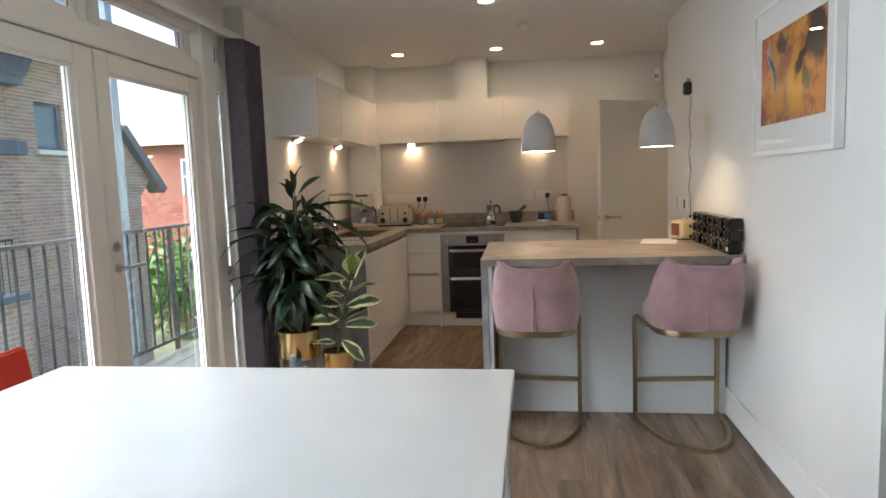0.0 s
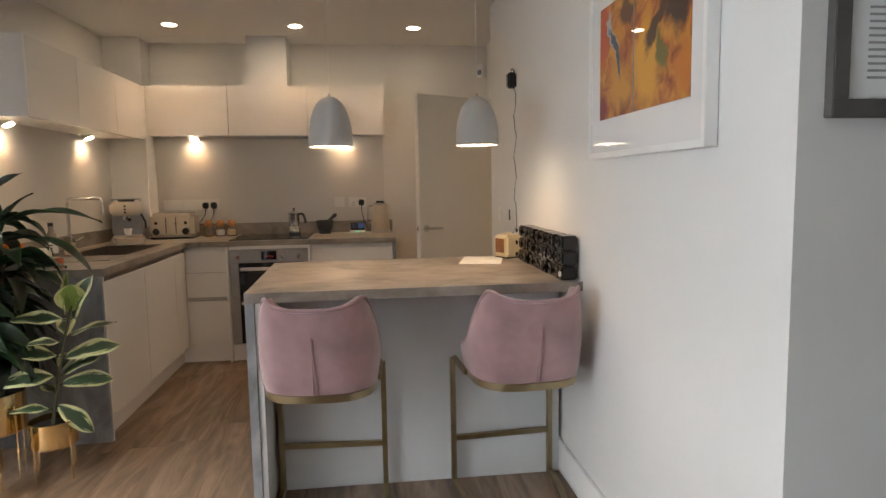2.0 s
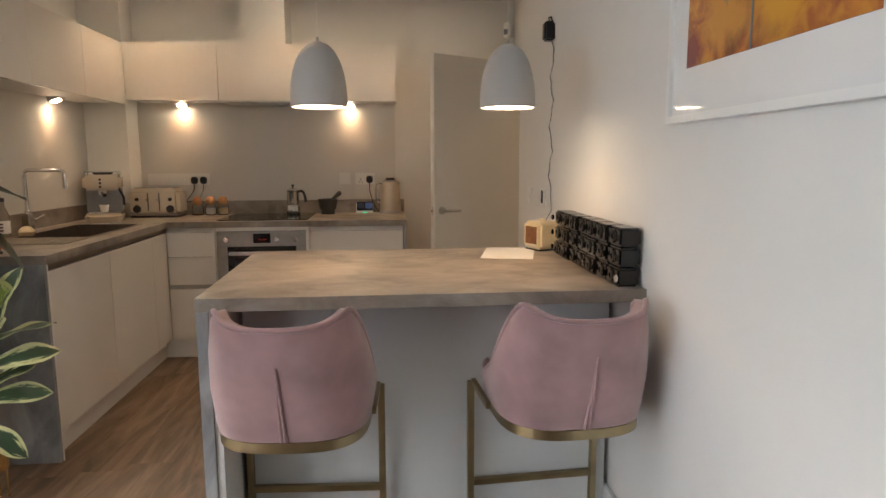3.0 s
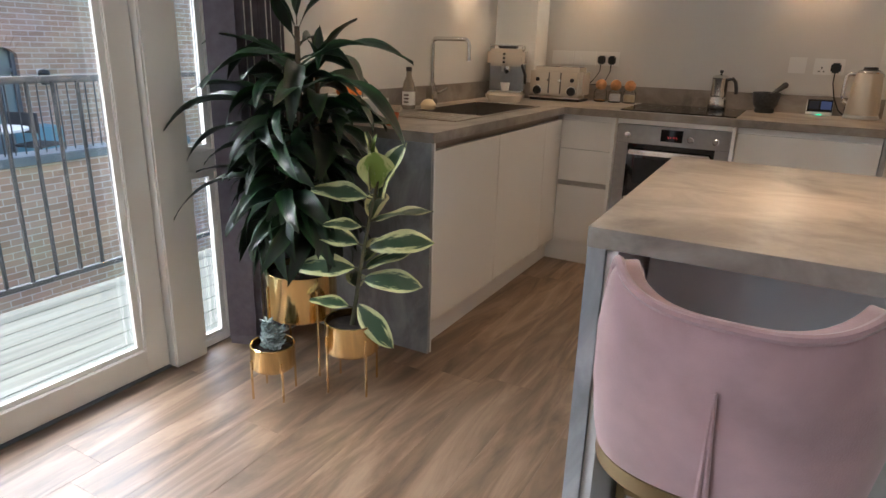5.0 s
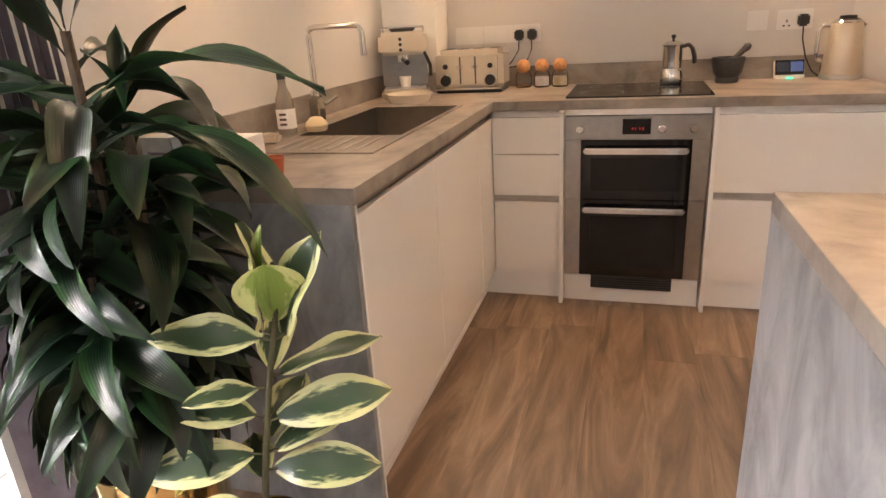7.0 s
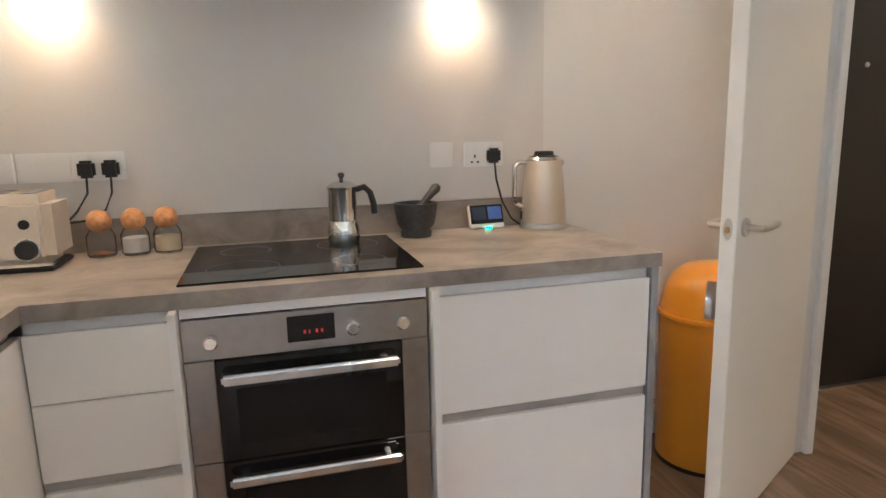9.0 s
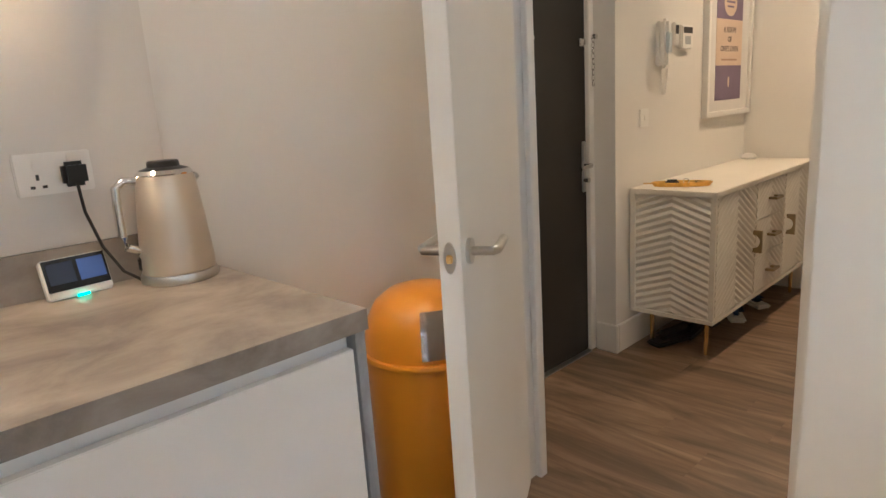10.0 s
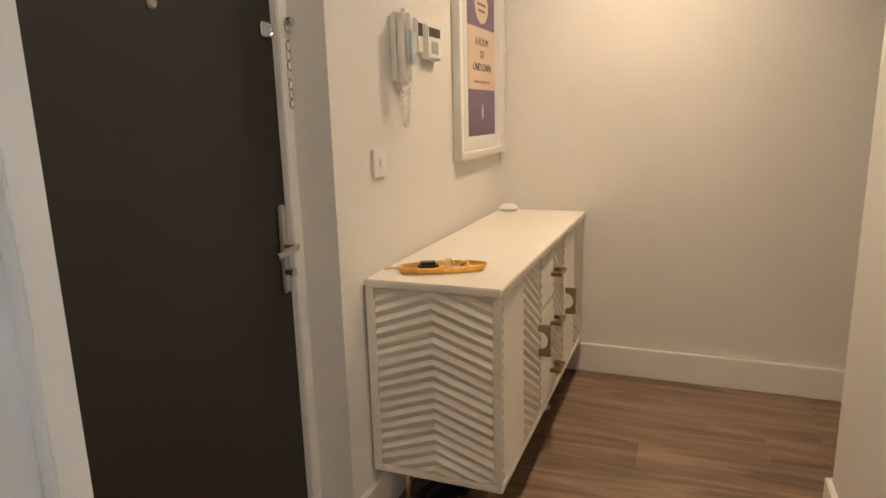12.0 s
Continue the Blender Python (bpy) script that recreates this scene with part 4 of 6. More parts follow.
part("basket", moved(lathe([(0, 0), (0.095, 0), (0.11, 0.04), (0.105, 0.04), (0.09, 0.006), (0, 0.006)], 28), pose(0.02, -0.245, 0)), CREAM, cm)

for x, content in ((-1.005, CORK), (-0.912, PAPER), (-0.822, CREAM_RADIO)):
    jr = thing("storage_jar", "small glass storage jar with ball cork", "jar", (x, 6.30, T), group="cork jars")
    part("glass", lathe([(0, 0), (0.036, 0), (0.04, 0.006), (0.04, 0.06), (0.03, 0.078), (0.028, 0.078), (0.037, 0.058), (0.037, 0.008), (0, 0.004)], 24), CLEAR, jr)
    part("content", lathe([(0, 0.006), (0.035, 0.008), (0.035, 0.012 if content is CORK else 0.05), (0, 0.02 if content is CORK else 0.054)], 20), content, jr)
    part("cork_ball", moved(lathe([(0.034 * math.sin(k * math.pi / 10), -0.034 * math.cos(k * math.pi / 10)) for k in range(11)], 20), pose(0, 0, 0.104)), CORK, jr)

mk = thing("moka_pot", "polished steel stovetop moka pot on the hob", "coffee pot", (-0.30, 6.215, TOP + 0.0065), -20)
part("boiler", lathe([(0, 0), (0.046, 0), (0.05, 0.01), (0.05, 0.04), (0.044, 0.062), (0.04, 0.07), (0, 0.07)], 28), CHROME, mk)
part("jug", lathe([(0, 0.07), (0.041, 0.07), (0.042, 0.08), (0.045, 0.165), (0.047, 0.17), (0, 0.17)], 28), CHROME, mk)
part("lid", lathe([(0.048, 0.17), (0.049, 0.174), (0.03, 0.188), (0.008, 0.193), (0, 0.193)], 28), CHROME, mk)
part("lid_knob", lathe([(0.005, 0.192), (0.006, 0.2), (0.011, 0.207), (0.009, 0.216), (0, 0.218)], 16), BLACK, mk)
part("handle", tube([(0.045, 0, 0.165), (0.07, 0, 0.172), (0.088, 0, 0.155), (0.098, 0, 0.12), (0.1, 0, 0.09)], 0.01, 10), BLACK, mk)

mo = thing("mortar", "dark granite mortar with pestle", "mortar", (-0.055, 6.27, T), 12)
part("bowl", lathe([(0, 0), (0.05, 0), (0.052, 0.015), (0.048, 0.024), (0.062, 0.045), (0.072, 0.10), (0.071, 0.112), (0.058, 0.112), (0.048, 0.05), (0, 0.035)], 32), GRANITE, mo)
part("pestle", moved(lathe([(0, 0), (0.018, 0.006), (0.016, 0.03), (0.011, 0.07), (0.014, 0.12), (0.018, 0.145), (0.012, 0.158), (0, 0.16)], 18), pose(-0.02, 0, 0.062, 0, 52, 15)), GRANITE, mo)

sd = thing("smart_display", "small white smart display with blue screen", "display", (0.215, 6.33, T), 4)
part("case", moved(boxes((-0.064, -0.012, 0, 0.064, 0.012, 0.085), bevel=0.004), pose(0, 0, 0, -18, 0, 0)), PLASTIC_W, sd)
part("glass", moved(boxes((-0.061, -0.0145, 0.016, 0.061, -0.0122, 0.083)), pose(0, 0, 0, -18, 0, 0)), BLACK_GLASS, sd)
part("picture", moved(boxes((0.004, -0.0155, 0.03, 0.056, -0.0147, 0.075)), pose(0, 0, 0, -18, 0, 0)), SCREEN, sd)
part("picture", moved(boxes((-0.055, -0.0155, 0.03, -0.004, -0.0147, 0.075)), pose(0, 0, 0, -18, 0, 0)), mat("screen_dim", (0.03, 0.04, 0.07), 0.1), sd)
part("status_light", boxes((-0.012, -0.0175, 0.002, 0.012, -0.0135, 0.008)), LED_GREEN, sd, "green status light")

kt = thing("electric_kettle", "tall cream and steel electric kettle", "kettle", (0.41, 6.285, T), 170)
KET = mat("champagne_metal", (0.60, 0.52, 0.42), 0.28, 0.6, var=0.03, scale=6)
part("base", lathe([(0, 0), (0.082, 0), (0.084, 0.01), (0.08, 0.02), (0, 0.02)], 32), STEEL, kt)
part("body", lathe([(0, 0.021), (0.078, 0.021), (0.079, 0.04), (0.07, 0.15), (0.062, 0.225), (0.057, 0.238), (0, 0.24)], 36), KET, kt)
part("lid", lathe([(0.05, 0.239), (0.052, 0.246), (0.034, 0.252), (0.033, 0.262), (0.03, 0.265), (0, 0.265)], 28), BLACK, kt)
part("collar", lathe([(0.058, 0.234), (0.06, 0.238), (0.053, 0.246), (0.05, 0.246)], 32), CHROME, kt)
part("handle", tube([(0.052, 0, 0.225), (0.085, 0, 0.228), (0.102, 0, 0.215), (0.104, 0, 0.18), (0.104, 0, 0.11), (0.098, 0, 0.085), (0.074, 0, 0.075)], 0.0095, 12), CHROME, kt)
part("spout", tube([(-0.05, 0, 0.215), (-0.068, 0, 0.228)], 0.012, 10, 0.7), CHROME, kt)
part("gauge", boxes((0.072, -0.008, 0.03, 0.083, 0.008, 0.06), bevel=0.003), BLACK, kt)

bt = thing("sauce_bottle", "grey-brown glass bottle with white label by the sink", "bottle", (-1.615, 4.985, T))
part("glass", lathe([(0, 0), (0.03, 0), (0.032, 0.006), (0.032, 0.10), (0.026, 0.13), (0.014, 0.16), (0.013, 0.185), (0, 0.185)], 24), mat("bottle_glass", (0.27, 0.24, 0.20), 0.1, var=0.05), bt)
part("label", lathe([(0.0325, 0.02), (0.033, 0.022), (0.033, 0.085), (0.0325, 0.087)], 24), PAPER, bt, "white paper label")
for i in range(3):
    part("print_bar", moved(boxes((-0.0345, -0.012, 0.032 + i * 0.017, -0.0325, 0.012, 0.04 + i * 0.017)), pose(0, 0, 0, 0, 0, 100)), INK, bt)
part("cap", lathe([(0, 0.185), (0.015, 0.185), (0.015, 0.205), (0, 0.207)], 20), BLACK, bt)
dish = solid("soap_dish", lathe([(0, 0), (0.035, 0), (0.04, 0.02), (0.036, 0.03), (0.02, 0.046), (0, 0.05)], 20), CREAM_RADIO, "small cream sponge pot by the tap", "pot", at=(-1.52, 5.02, T + 0.004))
solid("soap_dish", boxes((-0.03, -0.02, 0, 0.03, 0.02, 0.03), bevel=0.008), CREAM, "cream bar of soap by the sink", "soap", at=(-1.57, 4.80, T + 0.004))
GREYCARD = mat("grey_card", (0.40, 0.43, 0.46), 0.6, var=0.1, scale=30)
for i, (x, y) in enumerate(((-1.63, 4.40), (-1.52, 4.385), (-1.40, 4.37))):
    bx = thing("carton", "small grey and white tea carton on the worktop", "carton", (x, y, T), -4 + 3 * i, "tea cartons")
    part("card", boxes((-0.05, -0.045, 0, 0.05, 0.045, 0.10), bevel=0.001), GREYCARD if i < 2 else PAPER, bx)
    part("print_bar", boxes((-0.03, -0.047, 0.055, 0.03, -0.045, 0.062)), PLUM, bx)
solid("orange_cloth", lathe([(0, 0), (0.05, 0.004), (0.055, 0.02), (0.035, 0.038), (0, 0.045)], 18), mat("orange_fabric", (0.80, 0.20, 0.03), 0.8, var=0.2, scale=30, bump=0.4, bscale=60), "orange scrunched cloth on the cartons", "cloth", at=(-1.53, 4.385, T + 0.101))
solid("clay_pot", lathe([(0, 0), (0.022, 0), (0.03, 0.05), (0.026, 0.05), (0.018, 0.006), (0, 0.006)], 18), mat("terracotta", (0.45, 0.12, 0.05), 0.7, var=0.15), "tiny terracotta pot on the worktop edge", "pot", at=(-1.30, 4.36, T))

# ---- peninsula ----
PX0, PY0, PY1 = -0.175, 3.325, 4.298
def skewed(bm):
    """The free end of the bar is not quite square to the wall."""
    for v in bm.verts:
        if v.co.x < 0:
            v.co.x += 0.005 - 0.022 * (v.co.y - PY0) / (PY1 - PY0)
    return bm


pen = thing("breakfast_bar", "grey-brown stone-look breakfast bar top on a panel leg", "worktop")
part("slab", skewed(boxes((PX0, PY0, UNDER, XR - 0.001, PY1, TOP), bevel=0.001)), LAMINATE, pen)
part("panel_leg", skewed(boxes((PX0 + 0.001, PY0 + 0.002, 0, PX0 + 0.036, PY1, UNDER - 0.0005), bevel=0.001)), CONCRETE, pen, "grey concrete-look panel leg")
part("inner_panel", skewed(boxes((PX0 + 0.0365, PY0 + 0.012, 0, PX0 + 0.058, PY1 - 0.01, UNDER - 0.001), bevel=0.001)), MATT_WHITE, pen, "white inner panel")
solid("back_panel", boxes((PX0 + 0.075, 3.588, 0, XR - 0.02, 3.606, UNDER - 0.001), bevel=0.001), mat("pale_grey_panel", (0.62, 0.63, 0.63), 0.35, var=0.02, scale=4), "pale grey panel behind the bar stools", "panel")
for i in range(2):
    x0 = PX0 + 0.085 + i * 0.615
    a, b = x0, min(x0 + 0.612, XR - 0.022)
    ob = thing("base_unit", "white base unit under the breakfast bar", "cabinet", ((a + b) / 2, 3.9, 0.0), group="base units")
    part("body", boxes((a - (a + b) / 2, -0.292, 0.125, b - (a + b) / 2, 0.34, UNDER - 0.002)), MATT_WHITE, ob)
    part("plinth", boxes((a - (a + b) / 2, -0.28, 0.0, b - (a + b) / 2, 0.29, 0.124)), MATT_WHITE, ob)
    part("door", boxes((a - (a + b) / 2 + 0.002, 0.3405, 0.13, b - (a + b) / 2 - 0.002, 0.3595, 0.845), bevel=0.0015), GLOSS, ob)

solid("paper_sheet", moved(boxes((-0.105, -0.16, 0, 0.105, 0.16, 0.0015)), pose(0, 0, 0)), PAPER, "white sheet of paper on the bar", "paper", at=(0.89, 4.12, T), rz=-14)
rd = thing("table_radio", "small cream retro radio with brown front", "radio", (1.055, 4.215, T), 24)
part("case", boxes((-0.06, -0.06, 0.006, 0.06, 0.06, 0.125), bevel=0.014), CREAM_RADIO, rd)
part("grille", boxes((-0.0625, -0.042, 0.03, -0.0595, 0.035, 0.105), bevel=0.001), mat("radio_brown", (0.20, 0.075, 0.025), 0.5, var=0.2, scale=60), rd, "brown front grille")
part("knob", moved(lathe([(0, 0), (0.014, 0), (0.012, 0.012), (0, 0.012)], 16), pose(0, 0.0, 0.124)), CREAM_RADIO, rd)
part("foot", boxes((-0.05, -0.05, 0, 0.05, 0.05, 0.007)), BLACK, rd)

# black spice rack: three tiers of square black tins
rk = thing("tin_rack", "glossy black rack of small tins against the wall", "rack", (1.112, 3.73, T))
TIN = mat("black_tin", (0.010, 0.010, 0.011), 0.18, var=0.3, scale=30)
for tier in range(3):
    z = tier * 0.062
    for i in range(7):
        y = -0.37 + i * 0.106
        x = 0.004 * math.sin(i * 2.1 + tier)
        tin = part("tin", boxes((x - 0.034, y, z, x + 0.036, y + 0.101, z + 0.058), bevel=0.007), TIN, rk)
        part("tin_cap", moved(lathe([(0, 0), (0.022, 0), (0.020, 0.006), (0.009, 0.007), (0.008, 0.003), (0, 0.003)], 18), pose(x - 0.033, y + 0.05, z + 0.029, 0, -90, 0)), TIN, tin)
    for i in range(8):
        part("clip", boxes((-0.046, -0.374 + i * 0.106 - 0.004, z + 0.018, -0.034, -0.374 + i * 0.106 + 0.004, z + 0.04), bevel=0.003), CHROME if (i + tier) % 3 == 0 else TIN, rk)

# wall fittings above the bar
faceplate("white light switch by the hall door", (XR, 4.89, 1.12), -90, 0.086, "switch")
fp = faceplate("single white socket with a dark switch", (XR, 4.60, 1.126), -90, 0.086, "switch")
part("dark_insert", boxes((-0.012, -0.014, -0.032, 0.012, -0.0092, 0.032), bevel=0.002), BLACK, fp)
ad = thing("power_adaptor", "black adaptor with a thin zigzag cable down the wall", "adaptor", (XR, 4.47, 1.90), -90)
part("adaptor_body", boxes((-0.026, -0.05, -0.05, 0.026, 0, 0.035), bevel=0.008), BLACK, ad)
part("adaptor_loop", tube([(-0.01, -0.02, 0.034), (-0.006, -0.025, 0.055), (0.014, -0.02, 0.055), (0.016, -0.012, 0.034)], 0.004, 6), BLACK, ad)
zig = [(0.0, -0.012, -0.048)]
for i in range(26):
    zig.append((0.026 * math.sin(i * 0.85) + 0.012 * math.sin(i * 2.3), -0.006, -0.06 - i * 0.029))
zig += [(0.05, -0.01, -0.83), (0.02, -0.03, -0.88)]
part("cable", tube(zig, 0.0022, 6), GREY_METAL, ad)
sen = thing("alarm_sensor", "small white alarm sensor high in the corner", "sensor", (1.31, 6.34, 2.27), -45)
part("case", boxes((-0.03, -0.035, -0.055, 0.03, 0.01, 0.055), bevel=0.01), PLASTIC_W, sen)
part("lens", boxes((-0.02, -0.038, -0.035, 0.02, -0.034, 0.005), bevel=0.002), GREY_METAL, sen)

# pendants
for x in (0.150, 0.817):
    pd = thing("pendant_lamp", "matt grey dome pendant lamp over the bar", "lamp", (x, 3.80, 1.493), group="bar pendants")
    prof = [(0.098, 0.0), (0.0985, 0.03), (0.0955, 0.075), (0.0875, 0.12), (0.074, 0.16), (0.057, 0.19), (0.036, 0.21), (0.016, 0.219), (0.006, 0.2205)]
    part("shade", lathe(prof + [(r - 0.0035, z - 0.002) for r, z in reversed(prof[:-1])], 40), SHADE, pd)
    part("liner", lathe([(r - 0.0042, z - 0.001) for r, z in prof[:-2]], 40), SHADE_IN, pd)
    part("diffuser", lathe([(0, 0.004), (0.088, 0.004), (0.090, 0.006), (0.088, 0.009), (0, 0.009)], 36), WARM_DISC, pd, "lit warm diffuser")
    part("ferrule", lathe([(0, 0.217), (0.006, 0.218), (0.0045, 0.232), (0.002, 0.236), (0, 0.236)], 20), SHADE, pd)
    part("flex", tube([(0, 0, 0.23), (0, 0, CEILING - 1.493 - 0.02)], 0.0019, 6), PLASTIC_W, pd)
    part("ceiling_rose", moved(lathe([(0, 0), (0.04, 0), (0.045, 0.02), (0, 0.02)], 24), pose(0, 0, CEILING - 1.493 - 0.0205)), PLASTIC_W, pd)
    spot("pendant_light", (x, 3.80, 1.488), (x, 3.80, 0), 2.3, 150, 0.08)

# downlights
for x, y in ((-1.07, 5.76), (-0.185, 5.765), (0.688, 5.78), (-0.165, 4.25), (-1.0, 2.6), (0.3, 1.2), (3.5, 5.72), (2.1, 5.72)):
    dl = thing("downlight", "round white recessed ceiling downlight", "light", (x, y, CEILING), group="ceiling downlights")
    part("bezel", lathe([(0.046, -0.001), (0.058, -0.001), (0.060, -0.004), (0.053, -0.007), (0.046, -0.005)], 28), PLASTIC_W, dl)
    part("lens", lathe([(0, -0.0015), (0.047, -0.0015), (0.047, -0.004), (0, -0.004)], 28), LAMP_ON, dl, "lit warm lens")
sm = thing("smoke_alarm", "round white smoke alarm on the ceiling", "alarm", (0.06, 5.0, CEILING))
part("case", lathe([(0, 0), (0.05, 0), (0.052, -0.012), (0.042, -0.03), (0, -0.034)], 28), PLASTIC_W, sm)

# pedal-less push bin behind the door
bn = thing("push_bin", "tall yellow enamel dome-top push bin", "bin", (1.035, 6.165, 0), -14)
part("body", lathe([(0, 0.0), (0.172, 0.0), (0.178, 0.012), (0.178, 0.565), (0.172, 0.57), (0, 0.57)], 40), YELLOW, bn)
part("rim", lathe([(0.178, 0.566), (0.187, 0.568), (0.189, 0.576), (0.186, 0.584), (0.176, 0.586)], 40), YELLOW, bn)
lid = part("dome_lid", lathe([(0.178, 0.58), (0.177, 0.62), (0.165, 0.675), (0.14, 0.72), (0.10, 0.75), (0.05, 0.765), (0, 0.768)], 40), YELLOW, bn)
part("foot_ring", lathe([(0.17, 0.0), (0.181, 0.001), (0.181, 0.014), (0.178, 0.016)], 40), BLACK, bn)
flap = bmesh.new()
rows_ = []
for i in range(9):
    t = i / 8
    z = 0.60 + 0.125 * t
    r = 0.006 + (0.178 - 0.0125 * max(0.0, (z - 0.62) / 0.055) if z < 0.675 else 0.1655 - 0.0245 * (z - 0.675) / 0.045)
    rows_.append([flap.verts.new((r * math.sin(a), -r * math.cos(a), z)) for a in [(-32 + 8 * k) * math.pi / 180 for k in range(9)]])
for a, b in zip(rows_, rows_[1:]):
    for k in range(8):
        flap.faces.new((a[k], a[k + 1], b[k + 1], b[k]))
bmesh.ops.solidify(flap, geom=flap.faces[:], thickness=-0.004)
part("push_flap", flap, CHROME, lid, "chrome push flap")

# ---- bar stools ----
def curve_pt(a, rx, ry, n=3.0):
    """A point of a rounded-square outline; a = 0 is the back."""
    s, c = math.sin(a), math.cos(a)
    return math.copysign(abs(s) ** (2 / n), s) * rx, -math.copysign(abs(c) ** (2 / n), c) * ry


def sweep(rows):
    """A closed skin over rows of points (each row a ring of the same length)."""
    bm = bmesh.new()
    vs = [[bm.verts.new(p) for p in r] for r in rows]
    for a, b in zip(vs, vs[1:]):
        for k in range(len(a)):
            j = (k + 1) % len(a)
            bm.faces.new((a[k], a[j], b[j], b[k]))
    bm.faces.new(vs[0][::-1])
    bm.faces.new(vs[-1])
    bmesh.ops.recalc_face_normals(bm, faces=bm.faces)
    return bm


def stool_top(a):
    d = abs(math.degrees(a))
    dip = 0.900 + 0.028 * min(1.0, d / 50) ** 2
    f = min(1.0, max(0.0, (d - 51) / 50))
    return dip - 0.262 * f * f * (3 - 2 * f)


def bar_stool(at, rz):
    st = thing("bar_stool", "dusty pink velvet bar stool with antique brass frame", "stool", at, rz, "stools at the breakfast bar")
    rows, pipe = [], []
    for i in range(57):
        a = radians(-128 + 256 * i / 56)
        top = stool_top(a)
        ring = []
        for t, thick in ((0.0, 0.0), (0.10, 0.0), (0.4, 0.0), (0.75, 0.0), (0.95, 0.004), (1.0, 0.014), (1.0, 0.036), (0.95, 0.046), (0.6, 0.05), (0.2, 0.05), (0.0, 0.05)):
            z = 0.585 + (top - 0.585) * t
            bulge = 0.016 * math.sin(math.pi * min(1.0, (z - 0.57) / 0.36) ** 0.8)
            rx, ry = 0.205 + bulge - thick + 0.006 * t, 0.222 + bulge * 0.7 - thick + 0.080 * t * max(0.0, math.cos(a))
            x, y = curve_pt(a, rx, ry)
            ring.append((x, y, z))
        rows.append(ring)
        rx, ry = 0.205 + 0.016 * math.sin(math.pi * min(1.0, (top - 0.57) / 0.36) ** 0.8) - 0.004, 0.222 + 0.074 * max(0.0, math.cos(a))
        x, y = curve_pt(a, rx, ry)
        pipe.append((x, y, top + 0.001))
    back = part("backrest", sweep(rows), VELVET, st, "curved pink velvet back shell")
    part("piping", tube(pipe, 0.0075, 8), VELVET, back)
    for x in (-0.006, 0.006):
        seam = [(x * (1 - k / 13), -0.222 - 0.0118 * math.sin(math.pi * min(1, (z - 0.57) / 0.36) ** 0.8) - 0.080 * (z - 0.585) / 0.312 - 0.001, z) for k, z in [(k, 0.588 + 0.018 * k) for k in range(13)]]
        part("seam", tube(seam, 0.005, 6, 0.45), VELVET, back)
    bm = bmesh.new()
    levels = []
    for z, s in ((0.575, 0.90), (0.582, 0.98), (0.62, 1.0), (0.648, 0.97), (0.658, 0.88), (0.662, 0.6)):
        levels.append([bm.verts.new((*curve_pt(2 * math.pi * k / 40, 0.196 * s, 0.222 * s), z)) for k in range(40)])
    for a, b in zip(levels, levels[1:]):
        for k in range(40):
            bm.faces.new((a[k], a[(k + 1) % 40], b[(k + 1) % 40], b[k]))
    bm.faces.new(levels[0][::-1])
    bm.faces.new(levels[-1])
    part("seat", bm, VELVET, st, "pink velvet seat pad")
    band = []
    for i in range(41):
        a = radians(-118 + 236 * i / 40)
        x0, y0 = curve_pt(a, 0.207, 0.227)
        x1, y1 = curve_pt(a, 0.199, 0.219)
        band.append([(x0, y0, 0.556), (x0, y0, 0.584), (x1, y1, 0.584), (x1, y1, 0.556)])
    part("seat_band", sweep(band), BRONZE, st, "antique brass seat band")
    for s in (-1, 1):
        part("leg", boxes((s * 0.221 - 0.011, 0.235, 0.0, s * 0.221 + 0.011, 0.257, 0.568), bevel=0.002), BRONZE, st)
        part("arm", boxes((s * 0.212 - 0.008, 0.02, 0.557, s * 0.212 + 0.008, 0.246, 0.578), bevel=0.002), BRONZE, st)
    part("footrest", boxes((-0.211, 0.236, 0.195, 0.211, 0.256, 0.218), bevel=0.002), BRONZE, st)
    base = []
    for i in range(41):
        a = radians(-90 + 180 * i / 40)
        c, s = math.cos(a), math.sin(a)
        base.append([(s * 0.232, 0.235 - c * 0.50, 0.0), (s * 0.232, 0.235 - c * 0.50, 0.020), (s * 0.212, 0.235 - c * 0.478, 0.020), (s * 0.212, 0.235 - c * 0.478, 0.0)])
    part("base_hoop", sweep(base), BRONZE, st, "curved antique brass floor hoop")
    return st


bar_stool((0.118, 3.312, 0), -3)
bar_stool((0.890, 3.318, 0), 4)


